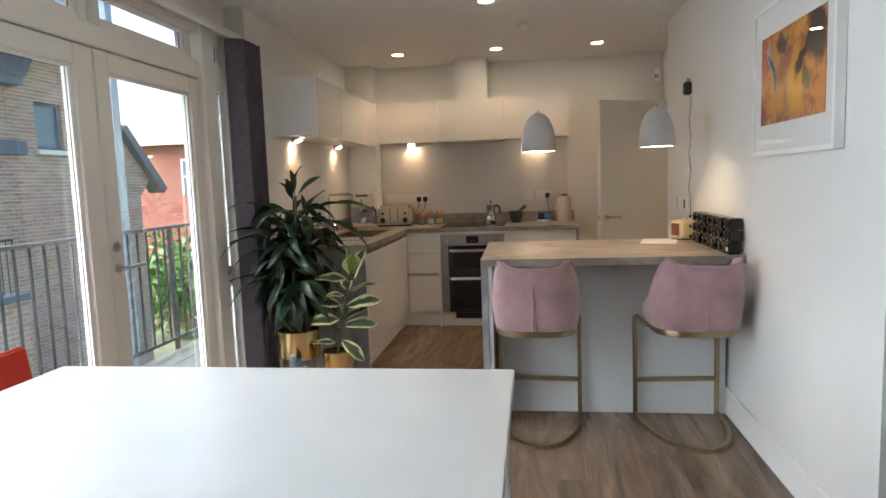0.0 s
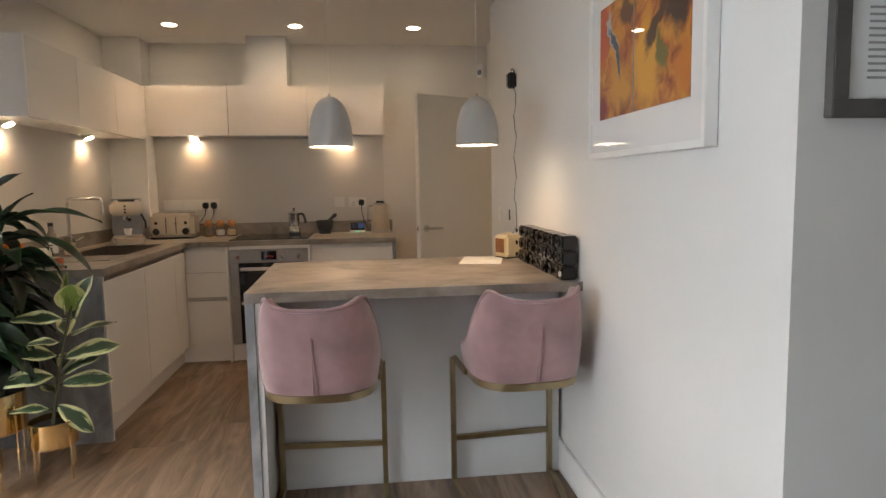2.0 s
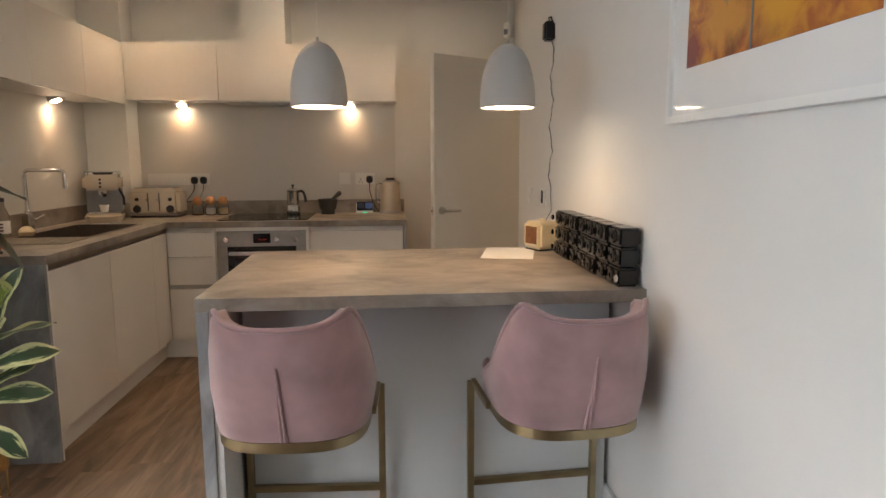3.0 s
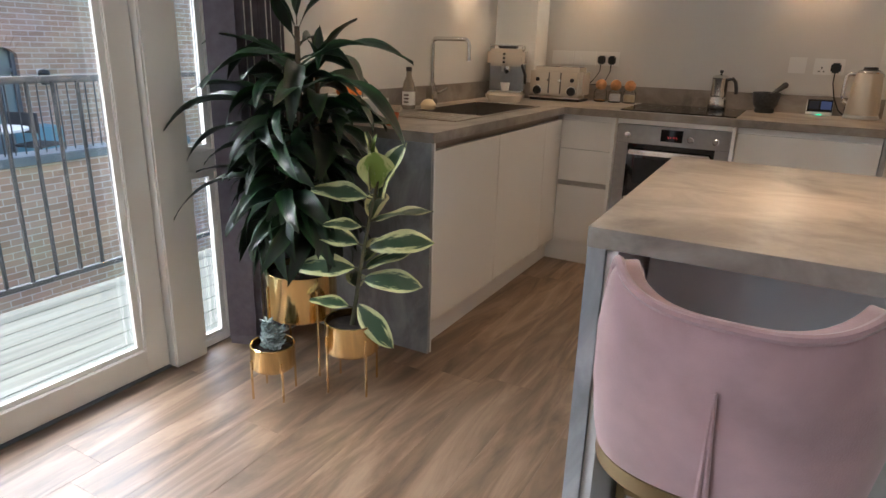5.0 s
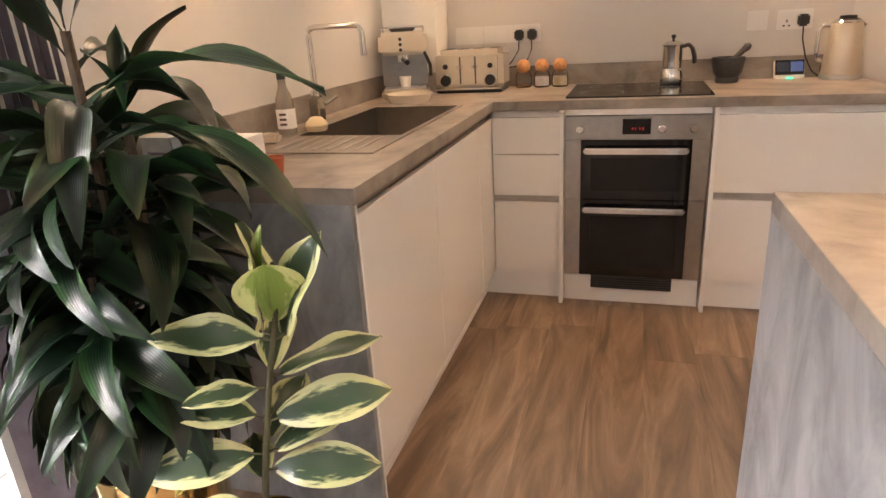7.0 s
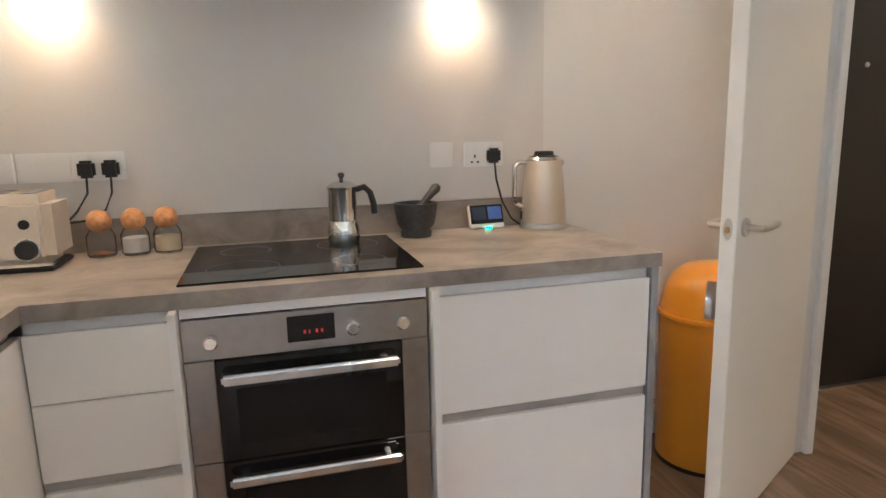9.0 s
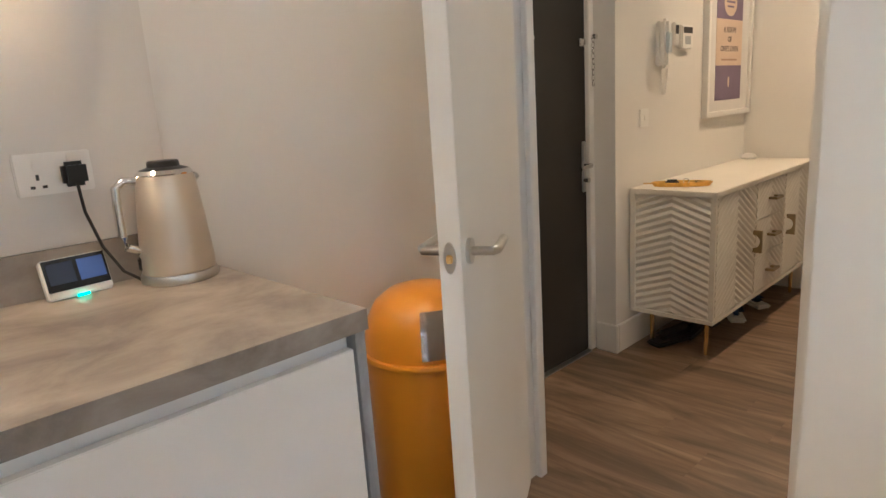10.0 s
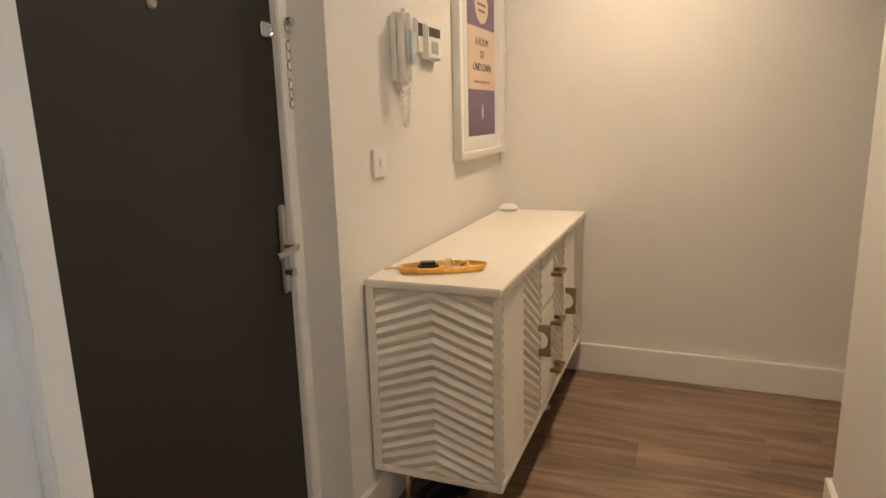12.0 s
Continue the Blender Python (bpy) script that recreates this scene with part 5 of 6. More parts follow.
# ---- plants in brass pots ----
def leaf_mesh(name, length, width, start, end, fold=0.25, wave=0.0, tip=0.12, n=11, shape="strap", stalk=0.2):
    """A leaf along +x: it leaves at start degrees and bends to end degrees."""
    bm = bmesh.new()
    uvl = bm.loops.layers.uv.new("UVMap")
    x = z = 0.0
    rows = []
    for i in range(n):
        t = i / (n - 1)
        ang = radians(start + (end - start) * t)
        if shape == "lance":
            u = max(0.0, (t - stalk) / (1 - stalk))
            w = width * max(0.09, math.sin(math.pi * u ** 0.8) ** 0.8 if u < 1 else 0.0)
        elif shape == "strap":
            w = width * min(1.0, 0.35 + 2.2 * t) * min(1.0, ((1 - t) / 0.34)) ** 0.65 if t < 1 else 0.001
        else:
            w = width * max(0.02, math.sin(math.pi * min(1, t * 0.96 + 0.03)) ** 0.72)
        rows.append([(x, v * w / 2, z + fold * abs(v) * w / 2 + wave * math.sin(t * 9 + v * 2) * (abs(v) > 0.5), t, v) for v in (-1, -0.55, 0, 0.55, 1)])
        x += length / (n - 1) * math.cos(ang)
        z += length / (n - 1) * math.sin(ang)
    vs = [[bm.verts.new(p[:3]) for p in r] for r in rows]
    for i in range(n - 1):
        for k in range(4):
            f = bm.faces.new((vs[i][k], vs[i + 1][k], vs[i + 1][k + 1], vs[i][k + 1]))
            for lp, (a, b) in zip(f.loops, ((i, k), (i + 1, k), (i + 1, k + 1), (i, k + 1))):
                lp[uvl].uv = (rows[a][b][3], rows[a][b][4])
            f.smooth = True
    me = bpy.data.meshes.new(name)
    bm.to_mesh(me)
    bm.free()
    return me


def pot(label, at, r, z0, z1, leg_r, legs=4):
    ob = thing("plant_pot", label, "plant pot", at, 20, "brass pots on legs")
    part("pot", lathe([(0, z0), (r - 0.01, z0), (r, z0 + 0.01), (r, z1), (r - 0.003, z1 + 0.002), (r - 0.006, z1), (r - 0.006, z1 - 0.03), (0, z1 - 0.03)], 48), BRASS, ob, "polished brass bowl")
    part("soil", lathe([(0, z1 - 0.022), (r * 0.5, z1 - 0.018), (r - 0.007, z1 - 0.026), (r - 0.007, z1 - 0.0295)], 28), SOIL, ob)
    for k in range(legs):
        a = math.pi / 4 + k * 2 * math.pi / legs
        part("leg", tube([(leg_r * math.cos(a), leg_r * math.sin(a), z1 - 0.05), (leg_r * math.cos(a), leg_r * math.sin(a), 0)], 0.0042, 8), BRASS, ob)
    return ob


big = pot("large polished brass plant pot on thin legs", (-1.44, 3.945, 0), 0.135, 0.215, 0.400, 0.138)
mid = pot("medium polished brass plant pot on thin legs", (-1.165, 3.90, 0), 0.100, 0.150, 0.270, 0.103)
small = pot("small polished brass plant pot on thin legs", (-1.372, 3.705, 0), 0.079, 0.108, 0.200, 0.081)

rng = random.Random(7)
drac = thing("dracaena_plant", "tall bushy dracaena with dark drooping strap leaves", "plant", (-1.44, 3.945, 0.378))
canes = ((0.03, 0.0, 0.90), (0.075, 0.045, 0.74), (-0.06, 0.03, 0.62), (0.01, -0.06, 0.46))
kinds = [leaf_mesh("leaf", 0.36, 0.074, s, e, fold, wave, n=13, shape="lance") for s, e, fold, wave in
         ((58, -72, 0.45, 0.007), (34, -84, 0.6, 0.009), (14, -88, 0.35, 0.006), (36, -62, 0.7, 0.010), (76, 28, 0.5, 0.006), (26, -40, 0.4, 0.010), (-6, -96, 0.6, 0.008))]
for me in kinds:
    me.materials.append(DRACAENA)
for ci, (cx, cy, h) in enumerate(canes):
    part("cane", tube([(cx * 0.4, cy * 0.4, -0.005), (cx * 0.8, cy * 0.8, h * 0.5), (cx, cy, h)], 0.012, 8, 0.75), BARK, drac)
    total = (62, 46, 40, 30)[ci]
    for i in range(total):
        f = i / total
        z = h - (h - 0.16) * f ** 0.9 + (0.02 if f < 0.1 else 0)
        az = i * 137.5 + rng.uniform(-25, 25)
        if f < 0.09:
            k, sc = 4, rng.uniform(0.5, 0.78)
        elif f < 0.4:
            k, sc = rng.choice((0, 1, 3, 5)), rng.uniform(0.75, 1.08)
        else:
            k, sc = rng.choice((1, 2, 3, 6, 6)), rng.uniform(0.7, 1.0)
        ob = new("leaf", kinds[k])
        ob.parent = drac
        ob.matrix_basis = Matrix.Translation((cx * z / h, cy * z / h, z)) @ pose(0, 0, 0, rng.uniform(-40, 40), rng.uniform(-14, 14), az) @ Matrix.Diagonal((sc, sc * rng.uniform(0.8, 1.3), sc, 1))
long_kinds = [leaf_mesh("leaf", 0.50, 0.062, 26, -22, 0.4, 0.006, n=15, shape="lance", stalk=0.3), leaf_mesh("leaf", 0.50, 0.062, 28, -66, 0.4, 0.006, n=15, shape="lance", stalk=0.3)]
for me in long_kinds:
    me.materials.append(DRACAENA)
for k, z, az, s in ((0, 0.76, -16, 1.24), (1, 0.68, -10, 1.2), (1, 0.54, -4, 0.9), (0, 0.64, 190, 0.85), (1, 0.52, 205, 0.9), (1, 0.40, 178, 0.95), (1, 0.34, 222, 0.95), (0, 0.72, 150, 0.9), (0, 0.80, 182, 0.85), (0, 0.56, 168, 1.0), (1, 0.62, 214, 1.05), (1, 0.46, 160, 1.05), (0, 0.34, 196, 0.8), (1, 0.26, 172, 0.95)):
    ob = new("leaf", long_kinds[k])
    ob.parent = drac
    ob.matrix_basis = pose(0.03 * math.cos(radians(az)), 0.03 * math.sin(radians(az)), z, 0, 0, az) @ Matrix.Diagonal((s, 1, s, 1))

rub = thing("rubber_plant", "variegated rubber plant with cream-edged green leaves", "plant", (-1.165, 3.90, 0.248))
stem = [(0, 0, -0.003), (0.022, 0.0, 0.11), (0.052, -0.008, 0.25), (0.09, -0.012, 0.41), (0.135, -0.01, 0.585)]
part("stem", tube(stem, 0.0085, 8, 0.6), mat("green_stem", (0.07, 0.07, 0.035), 0.6, var=0.2), rub)


def along(path, h):
    for (x0, y0, z0), (x1, y1, z1) in zip(path, path[1:]):
        if h <= z1:
            f = (h - z0) / (z1 - z0)
            return Vector((x0 + (x1 - x0) * f, y0 + (y1 - y0) * f, h))
    return Vector(path[-1])


oval = [leaf_mesh("leaf", 0.21, 0.090, a, b, 0.2, 0.006, shape="oval") for a, b in ((10, -25), (-5, -20), (30, -10), (-20, -60))]
for me in oval:
    me.materials.append(VARIEGATED)
young = leaf_mesh("leaf", 0.18, 0.055, 20, 0, 0.5, shape="oval")
young.materials.append(LIME)
disc = leaf_mesh("leaf", 0.145, 0.125, 10, -8, 0.1, shape="oval")
disc.materials.append(LIME)
for h, az, lift, roll, k, s in ((0.44, 190, 76, 0, 2, 1.0), (0.43, 40, 54, 25, 2, 1.0), (0.43, 205, 14, -35, 1, 0.95), (0.36, 35, 20, 5, 1, 0.95), (0.34, 232, 16, -30, 1, 0.62), (0.27, 24, 10, 42, 0, 1.08),
                                 (0.28, 200, 18, -38, 1, 0.92), (0.20, 214, 2, -45, 0, 1.0), (0.20, 32, 24, 25, 0, 0.8), (0.16, 14, 2, 42, 0, 1.02), (0.06, 202, 14, -20, 1, 0.72), (0.07, -22, -18, 35, 3, 0.95),
                                 (0.36, 110, 20, 0, 0, 0.9), (0.22, 95, 15, 0, 0, 0.9), (0.12, 130, 12, 0, 1, 0.8)):
    h *= 1.13
    ob = new("leaf", oval[k])
    ob.parent = rub
    out = Vector((math.cos(radians(az)), math.sin(radians(az)), 0.3)) * 0.022
    ob.matrix_basis = Matrix.Translation(along(stem, h) + out) @ pose(0, 0, 0, 0, 0, az) @ pose(0, 0, 0, 0, -lift, 0) @ pose(0, 0, 0, roll, 0, 0) @ Matrix.Diagonal((s, s, s, 1))
    part("leaf_stalk", tube([along(stem, h), along(stem, h) + out * 1.15], 0.0028, 6), bpy.data.materials["green_stem"], rub)
for me, az, lift, roll, s in ((young, 60, 78, 0, 1.0), (disc, -57, 62, 0, 1.0)):
    ob = new("leaf", me)
    ob.parent = rub
    ob.matrix_basis = Matrix.Translation(along(stem, 0.525)) @ pose(0, 0, 0, 0, 0, az) @ pose(0, 0, 0, 0, -lift, 0) @ Matrix.Diagonal((s, s, s, 1))

suc = thing("succulent_plant", "small grey-green succulent with upright rosettes", "plant", (-1.372, 3.705, 0.179))
bm = bmesh.new()
for sx, sy, hh in ((-0.02, 0.0, 0.10), (0.02, 0.015, 0.075), (0.0, -0.025, 0.05), (-0.035, 0.02, 0.06), (0.035, -0.02, 0.03)):
    tube([(sx * 0.5, sy * 0.5, 0), (sx, sy, hh)], 0.004, 6, 0.8, bm)
    for lvl in range(int(hh / 0.012)):
        for k in range(5):
            a = k * 72 + lvl * 31
            v = bmesh.ops.create_uvsphere(bm, u_segments=6, v_segments=4, radius=1)["verts"]
            bmesh.ops.transform(bm, verts=v, matrix=Matrix.Translation((sx, sy, 0.012 + lvl * 0.012)) @ pose(0, 0, 0, 0, -28, a) @ Matrix.Translation((0.016, 0, 0)) @ Matrix.Diagonal((0.015, 0.006, 0.003, 1)))
part("foliage", bm, SUCCULENT, suc)

# ---- dining table and the chair beside it ----
tb = thing("dining_table", "white painted dining table with bare top", "table", (-0.71, 0.85, 0))
part("tabletop", boxes((-0.755, -1.05, 0.722, 0.755, 1.05, 0.760), bevel=0.003), TABLEW, tb)
for sx in (-1, 1):
    for sy in (-1, 1):
        part("leg", boxes((sx * 0.70 - 0.035, sy * 0.99 - 0.035, 0, sx * 0.70 + 0.035, sy * 0.99 + 0.035, 0.722), bevel=0.003), TABLEW, tb)
part("apron", boxes((-0.66, -0.97, 0.64, 0.66, -0.95, 0.722)), TABLEW, tb)
part("apron", boxes((-0.66, 0.95, 0.64, 0.66, 0.97, 0.722)), TABLEW, tb)
ch2 = thing("dining_chair", "red moulded plastic dining chair by the window", "chair", (-1.57, 1.97, 0), 95)
part("seat", boxes((-0.2, -0.2, 0.43, 0.2, 0.2, 0.455), bevel=0.012), RED, ch2)
part("backrest", moved(boxes((-0.19, -0.012, 0.0, 0.19, 0.012, 0.30), bevel=0.01), pose(0, 0.20, 0.47, -8, 0, 0)), RED, ch2)
for sx in (-1, 1):
    for sy in (-1, 1):
        part("leg", tube([(sx * 0.16, sy * 0.16, 0.435), (sx * 0.19, sy * 0.19, 0)], 0.012, 8), RED, ch2)
    part("back_post", tube([(sx * 0.17, 0.19, 0.44), (sx * 0.17, 0.21, 0.50)], 0.011, 8), RED, ch2)

# ---- pictures ----
pf = thing("framed_painting", "orange and ochre abstract painting in white box frame", "picture", (XR - 0.002, 2.7675, 1.718), -90)
W, Hh = 0.815, 0.64
for x0, z0, x1, z1 in ((-W / 2, -Hh / 2, W / 2, -Hh / 2 + 0.02), (-W / 2, Hh / 2 - 0.02, W / 2, Hh / 2), (-W / 2, -Hh / 2 + 0.02, -W / 2 + 0.02, Hh / 2 - 0.02), (W / 2 - 0.02, -Hh / 2 + 0.02, W / 2, Hh / 2 - 0.02)):
    part("frame", boxes((x0, -0.034, z0, x1, 0, z1), bevel=0.0015), PLASTIC_W, pf, "white box frame")
part("mount", boxes((-W / 2 + 0.02, -0.024, -Hh / 2 + 0.02, W / 2 - 0.02, -0.004, Hh / 2 - 0.02)), MOUNT, pf, "white mount under glass")
cv = part("canvas", boxes((-0.3125, -0.0265, -0.188, 0.3175, -0.0245, 0.188)), PAINTING, pf, "orange abstract image")
cv2 = part("fold_line", boxes((-0.0355, -0.0275, -0.188, -0.0295, -0.0266, 0.188)), GREY_METAL, pf)

gp = thing("framed_print", "white print with lettering in dark grey frame", "picture", (1.452, YC - 0.002, 1.776))
for x0, z0, x1, z1 in ((-0.24, -0.34, 0.24, -0.305), (-0.24, 0.305, 0.24, 0.34), (-0.24, -0.305, -0.205, 0.305), (0.205, -0.305, 0.24, 0.305)):
    part("frame", boxes((x0, -0.026, z0, x1, 0, z1), bevel=0.002), FRAME_GREY, gp, "dark grey wooden frame")
part("sheet", boxes((-0.205, -0.014, -0.305, 0.205, -0.004, 0.305)), PAPER, gp, "white printed sheet")
for i in range(11):
    w = 0.15 - 0.02 * ((i * 7) % 3)
    part("text_bar", boxes((-0.16, -0.0152, -0.265 + i * 0.0135, -0.16 + w * 1.6, -0.0138, -0.2605 + i * 0.0135)), mat("print_grey", (0.35, 0.34, 0.33), 0.7), gp)
for i in range(18):
    a = 2 * math.pi * i / 18
    part("flower", moved(lathe([(0, 0), (0.016, 0.0006), (0, 0.0012)], 8), pose(0.02 + 0.12 * math.cos(a), -0.0145, 0.09 + 0.12 * math.sin(a), 90)), (RED, FRAME_GREY, PLUM)[i % 3], gp)

# ---- hall ----
def chevron(parent, origin, u, n, w, h, um, pitch, drop, depth):
    """V-shaped ridges in a herringbone on a panel, each its own piece: u along it, n out of it, z up."""
    origin, u, n, z = Vector(origin), Vector(u), Vector(n), Vector((0, 0, 1))
    shift = Matrix.Translation((-SBX0, -SBY0, 0))
    k = -int(drop / pitch) - 2
    while k * pitch < h:
        ends = ((0.0, 0.0), (um, drop), (w, drop - (w - um) / um * drop))
        cut = (k + 1) * pitch + drop > h
        for run in ((ends[:2], ends[1:]) if cut else (ends,)):
            bm = bmesh.new()
            rows = [[bm.verts.new(origin + u * a + z * (k * pitch + s + f * pitch) + n * d) for f, d in ((0.0, 0.0), (0.50, depth), (0.56, depth), (0.98, 0.0))] for a, s in run]
            for r0, r1 in zip(rows, rows[1:]):
                for q in range(3):
                    bm.faces.new((r0[q], r1[q], r1[q + 1], r0[q + 1]))
            bm.faces.new(rows[0])
            bm.faces.new(rows[-1][::-1])
            for z_, nz in ((origin.z, -1), (origin.z + h, 1)):
                bmesh.ops.bisect_plane(bm, geom=bm.verts[:] + bm.edges[:] + bm.faces[:], plane_co=(0, 0, z_), plane_no=(0, 0, nz), clear_outer=True)
            if bm.faces:
                ridge = link("ridge", moved(bm, shift), IVORY, smooth=False)
                ridge.parent = parent
            else:
                bm.free()
        k += 1


SBX0, SBX1, SBY0, SBY1, SBZ0, SBZ1 = 2.63, 4.045, 5.976, 6.392, 0.19, 0.808
IVORY = mat("ivory_lacquer", (0.72, 0.69, 0.62), 0.45, var=0.03, scale=5)
sb = thing("sideboard", "ivory sideboard with carved chevron fronts and thin legs", "sideboard", (SBX0, SBY0, 0))
def sbm(*b, bevel=0.0):
    return moved(boxes(*b, bevel=bevel), Matrix.Translation((-SBX0, -SBY0, 0)))
part("top", sbm((SBX0 - 0.004, SBY0 - 0.004, SBZ1 - 0.024, SBX1 + 0.004, SBY1, SBZ1), bevel=0.003), IVORY, sb)
part("carcass", sbm((SBX0 + 0.012, SBY0 + 0.024, SBZ0 + 0.02, SBX1 - 0.012, SBY1 - 0.004, SBZ1 - 0.025)), IVORY, sb)
part("bottom", sbm((SBX0, SBY0, SBZ0, SBX1, SBY1, SBZ0 + 0.0195), bevel=0.002), IVORY, sb)
hh = SBZ1 - 0.025 - SBZ0 - 0.02
sp = part("end_frame", sbm((SBX0, SBY0, SBZ0 + 0.02, SBX0 + 0.0118, SBY0 + 0.024, SBZ1 - 0.0245), bevel=0.001), IVORY, sb)
part("end_frame", sbm((SBX0, SBY1 - 0.026, SBZ0 + 0.02, SBX0 + 0.0118, SBY1, SBZ1 - 0.0245), bevel=0.001), IVORY, sb)
part("end_frame", sbm((SBX1 - 0.0118, SBY0, SBZ0 + 0.02, SBX1, SBY1, SBZ1 - 0.0245), bevel=0.001), IVORY, sb)
end = part("end_panel", sbm((SBX0 + 0.0122, SBY0 + 0.0242, SBZ0 + 0.02, SBX0 + 0.0145, SBY1 - 0.0262, SBZ1 - 0.0252)), IVORY, sb, "carved chevron end panel")
chevron(end, (SBX0 + 0.0119, SBY1 - 0.027, SBZ0 + 0.022), (0, -1, 0), (-1, 0, 0), 0.362, hh - 0.004, 0.181, 0.034, 0.062, 0.009)


def pull(x, z, half, upright):
    """A flat plate standing out from the front, with a half-round opening next to it."""
    bm = bmesh.new()
    r, deep, base = half * 0.62, 0.044, SBY0 + 0.005
    edge = [(-half, 0.0), (-half, deep), (half, deep), (half, 0.0)] + [(r * math.cos(k * math.pi / 12), r * math.sin(k * math.pi / 12)) for k in range(13)]
    for t in (-0.006, 0.006):
        vs = [bm.verts.new((x + t - SBX0, base - d - SBY0, z + a) if upright else (x + a - SBX0, base - d - SBY0, z + t)) for a, d in edge]
        bm.faces.new(vs)
    bm.verts.ensure_lookup_table()
    low, high = bm.verts[:len(edge)], bm.verts[len(edge):]
    for k in range(len(edge)):
        j = (k + 1) % len(edge)
        bm.faces.new((low[k], low[j], high[j], high[k]))
    bmesh.ops.recalc_face_normals(bm, faces=bm.faces)
    return bm


fronts = ((SBX0 + 0.026, 3.127, SBZ0 + 0.022, SBZ1 - 0.027, "door"), (3.549, SBX1 - 0.016, SBZ0 + 0.022, SBZ1 - 0.027, "door"))
third = (SBZ1 - 0.027 - SBZ0 - 0.022) / 3
fronts += tuple((3.133, 3.543, SBZ0 + 0.022 + i * third + 0.0015, SBZ0 + 0.022 + (i + 1) * third - 0.0015, "drawer") for i in range(3))
for a, b, z0, z1, kind in fronts:
    pan = part(kind, sbm((a, SBY0 + 0.006, z0, b, SBY0 + 0.0235, z1), bevel=0.001), IVORY, sb, "ivory front with carved chevrons")
    chevron(pan, (a + 0.004, SBY0 + 0.006, z0 + 0.003), (1, 0, 0), (0, -1, 0), b - a - 0.008, z1 - z0 - 0.006, (b - a - 0.008) / 2, 0.034, 0.14, 0.0045)
    if kind == "door":
        part("handle", pull(b - 0.024 if a < 3 else a + 0.05, (z0 + z1) / 2, 0.056, True), BRONZE, pan, "brass pull with half-round opening")
    else:
        part("handle", pull((a + b) / 2, (z0 + z1) / 2, 0.05, False), BRONZE, pan, "brass pull with half-round opening")
for x in (SBX0 + 0.10, SBX1 - 0.10):
    for y in (SBY0 + 0.07, SBY1 - 0.07):
        part("leg", moved(tube([(x, y, SBZ0), (x, y, 0)], 0.013, 10, 0.6), Matrix.Translation((-SBX0, -SBY0, 0))), BRASS, sb, "thin brass leg")
GILT = mat("gilt_leaf", (0.78, 0.47, 0.11), 0.3, 0.9, var=0.25, scale=30, bump=0.6, bscale=50)
tray = thing("trinket_tray", "gilt leaf-shaped tray with keys and trinkets", "tray", (2.78, 6.205, SBZ1 + 0.001), -64)
bm = lathe([(0, 0), (0.9, 0.0), (1.0, 0.016), (0.96, 0.017), (0.85, 0.004), (0, 0.004)], 28)
part("dish", moved(bm, Matrix.Diagonal((0.14, 0.05, 1.2, 1))), GILT, tray)
part("stalk", tube([(-0.125, 0, 0.012), (-0.155, 0.004, 0.014), (-0.175, 0.0, 0.012)], 0.004, 6), BRASS, tray)
part("key_fob", boxes((-0.075, -0.022, 0.006, -0.012, 0.022, 0.030), bevel=0.009), BLACK, tray)
part("key_ring", moved(tube([(0.014 * math.cos(k * math.pi / 6), 0.014 * math.sin(k * math.pi / 6), 0) for k in range(13)], 0.002, 6), pose(0.02, 0, 0.022, 60, 20, 0)), CHROME, tray)
part("key", boxes((0.015, -0.006, 0.008, 0.065, 0.006, 0.012), bevel=0.001), CHROME, tray)
part("trinket", moved(lathe([(0, 0), (0.014, 0.004), (0.012, 0.014), (0, 0.018)], 12), pose(0.07, 0.008, 0.006)), BRASS, tray)
solid("stone_ornament", lathe([(0, 0), (0.042, 0.0), (0.048, 0.012), (0.03, 0.03), (0, 0.036)], 18), PLASTIC_W, "small white pebble ornament on the sideboard", "ornament", at=(3.99, 6.335, SBZ1 + 0.001))
for i, (x, y, c) in enumerate(((2.80, 6.25, BLACK), (2.98, 6.22, BLACK), (3.35, 6.15, BLUE), (3.62, 6.16, BLUE), (3.15, 6.28, BLACK))):
    sh = thing("shoe", "dark shoe stored under the sideboard", "shoe", (x, y, 0), 70 + 25 * i, "shoes under the sideboard")
    part("sole", boxes((-0.045, -0.13, 0, 0.045, 0.13, 0.025), bevel=0.01), BLACK if c is BLACK else PLASTIC_W, sh)
    bm = boxes((-0.042, -0.125, 0.024, 0.042, 0.10, 0.085), bevel=0.03)
    for v in bm.verts:
        if v.co.y > 0.0:
            v.co.z = 0.024 + (v.co.z - 0.024) * (1 - 3.8 * v.co.y)
    part("upper", bm, c, sh)

ic = thing("intercom", "white wall intercom handset with coiled cord", "intercom", (2.925, HY, 1.478))
part("cradle", boxes((-0.045, -0.03, -0.105, 0.045, 0, 0.105), bevel=0.008), PLASTIC_W, ic)
part("handset", boxes((-0.062, -0.072, -0.115, -0.012, -0.03, 0.112), bevel=0.014), PLASTIC_W, ic)
part("handset_neck", boxes((-0.058, -0.078, -0.05, -0.016, -0.06, 0.05), bevel=0.006), mat("pale_blue_plastic", (0.50, 0.56, 0.60), 0.35), ic)
cord = []
for i in range(140):
    t = i / 139
    a = math.pi * t
    cord.append((-0.037 + 0.03 * (1 - math.cos(a)) + 0.006 * math.cos(i * 1.1), -0.03 - 0.006 * math.sin(i * 1.1), -0.115 - 0.125 * math.sin(a)))
part("cord", tube(cord, 0.0018, 5), PLASTIC_W, ic)
th = thing("thermostat", "white heating thermostat with dark display", "thermostat", (3.178, HY, 1.52))
part("case", boxes((-0.065, -0.03, -0.06, 0.065, 0, 0.055), bevel=0.006), PLASTIC_W, th)
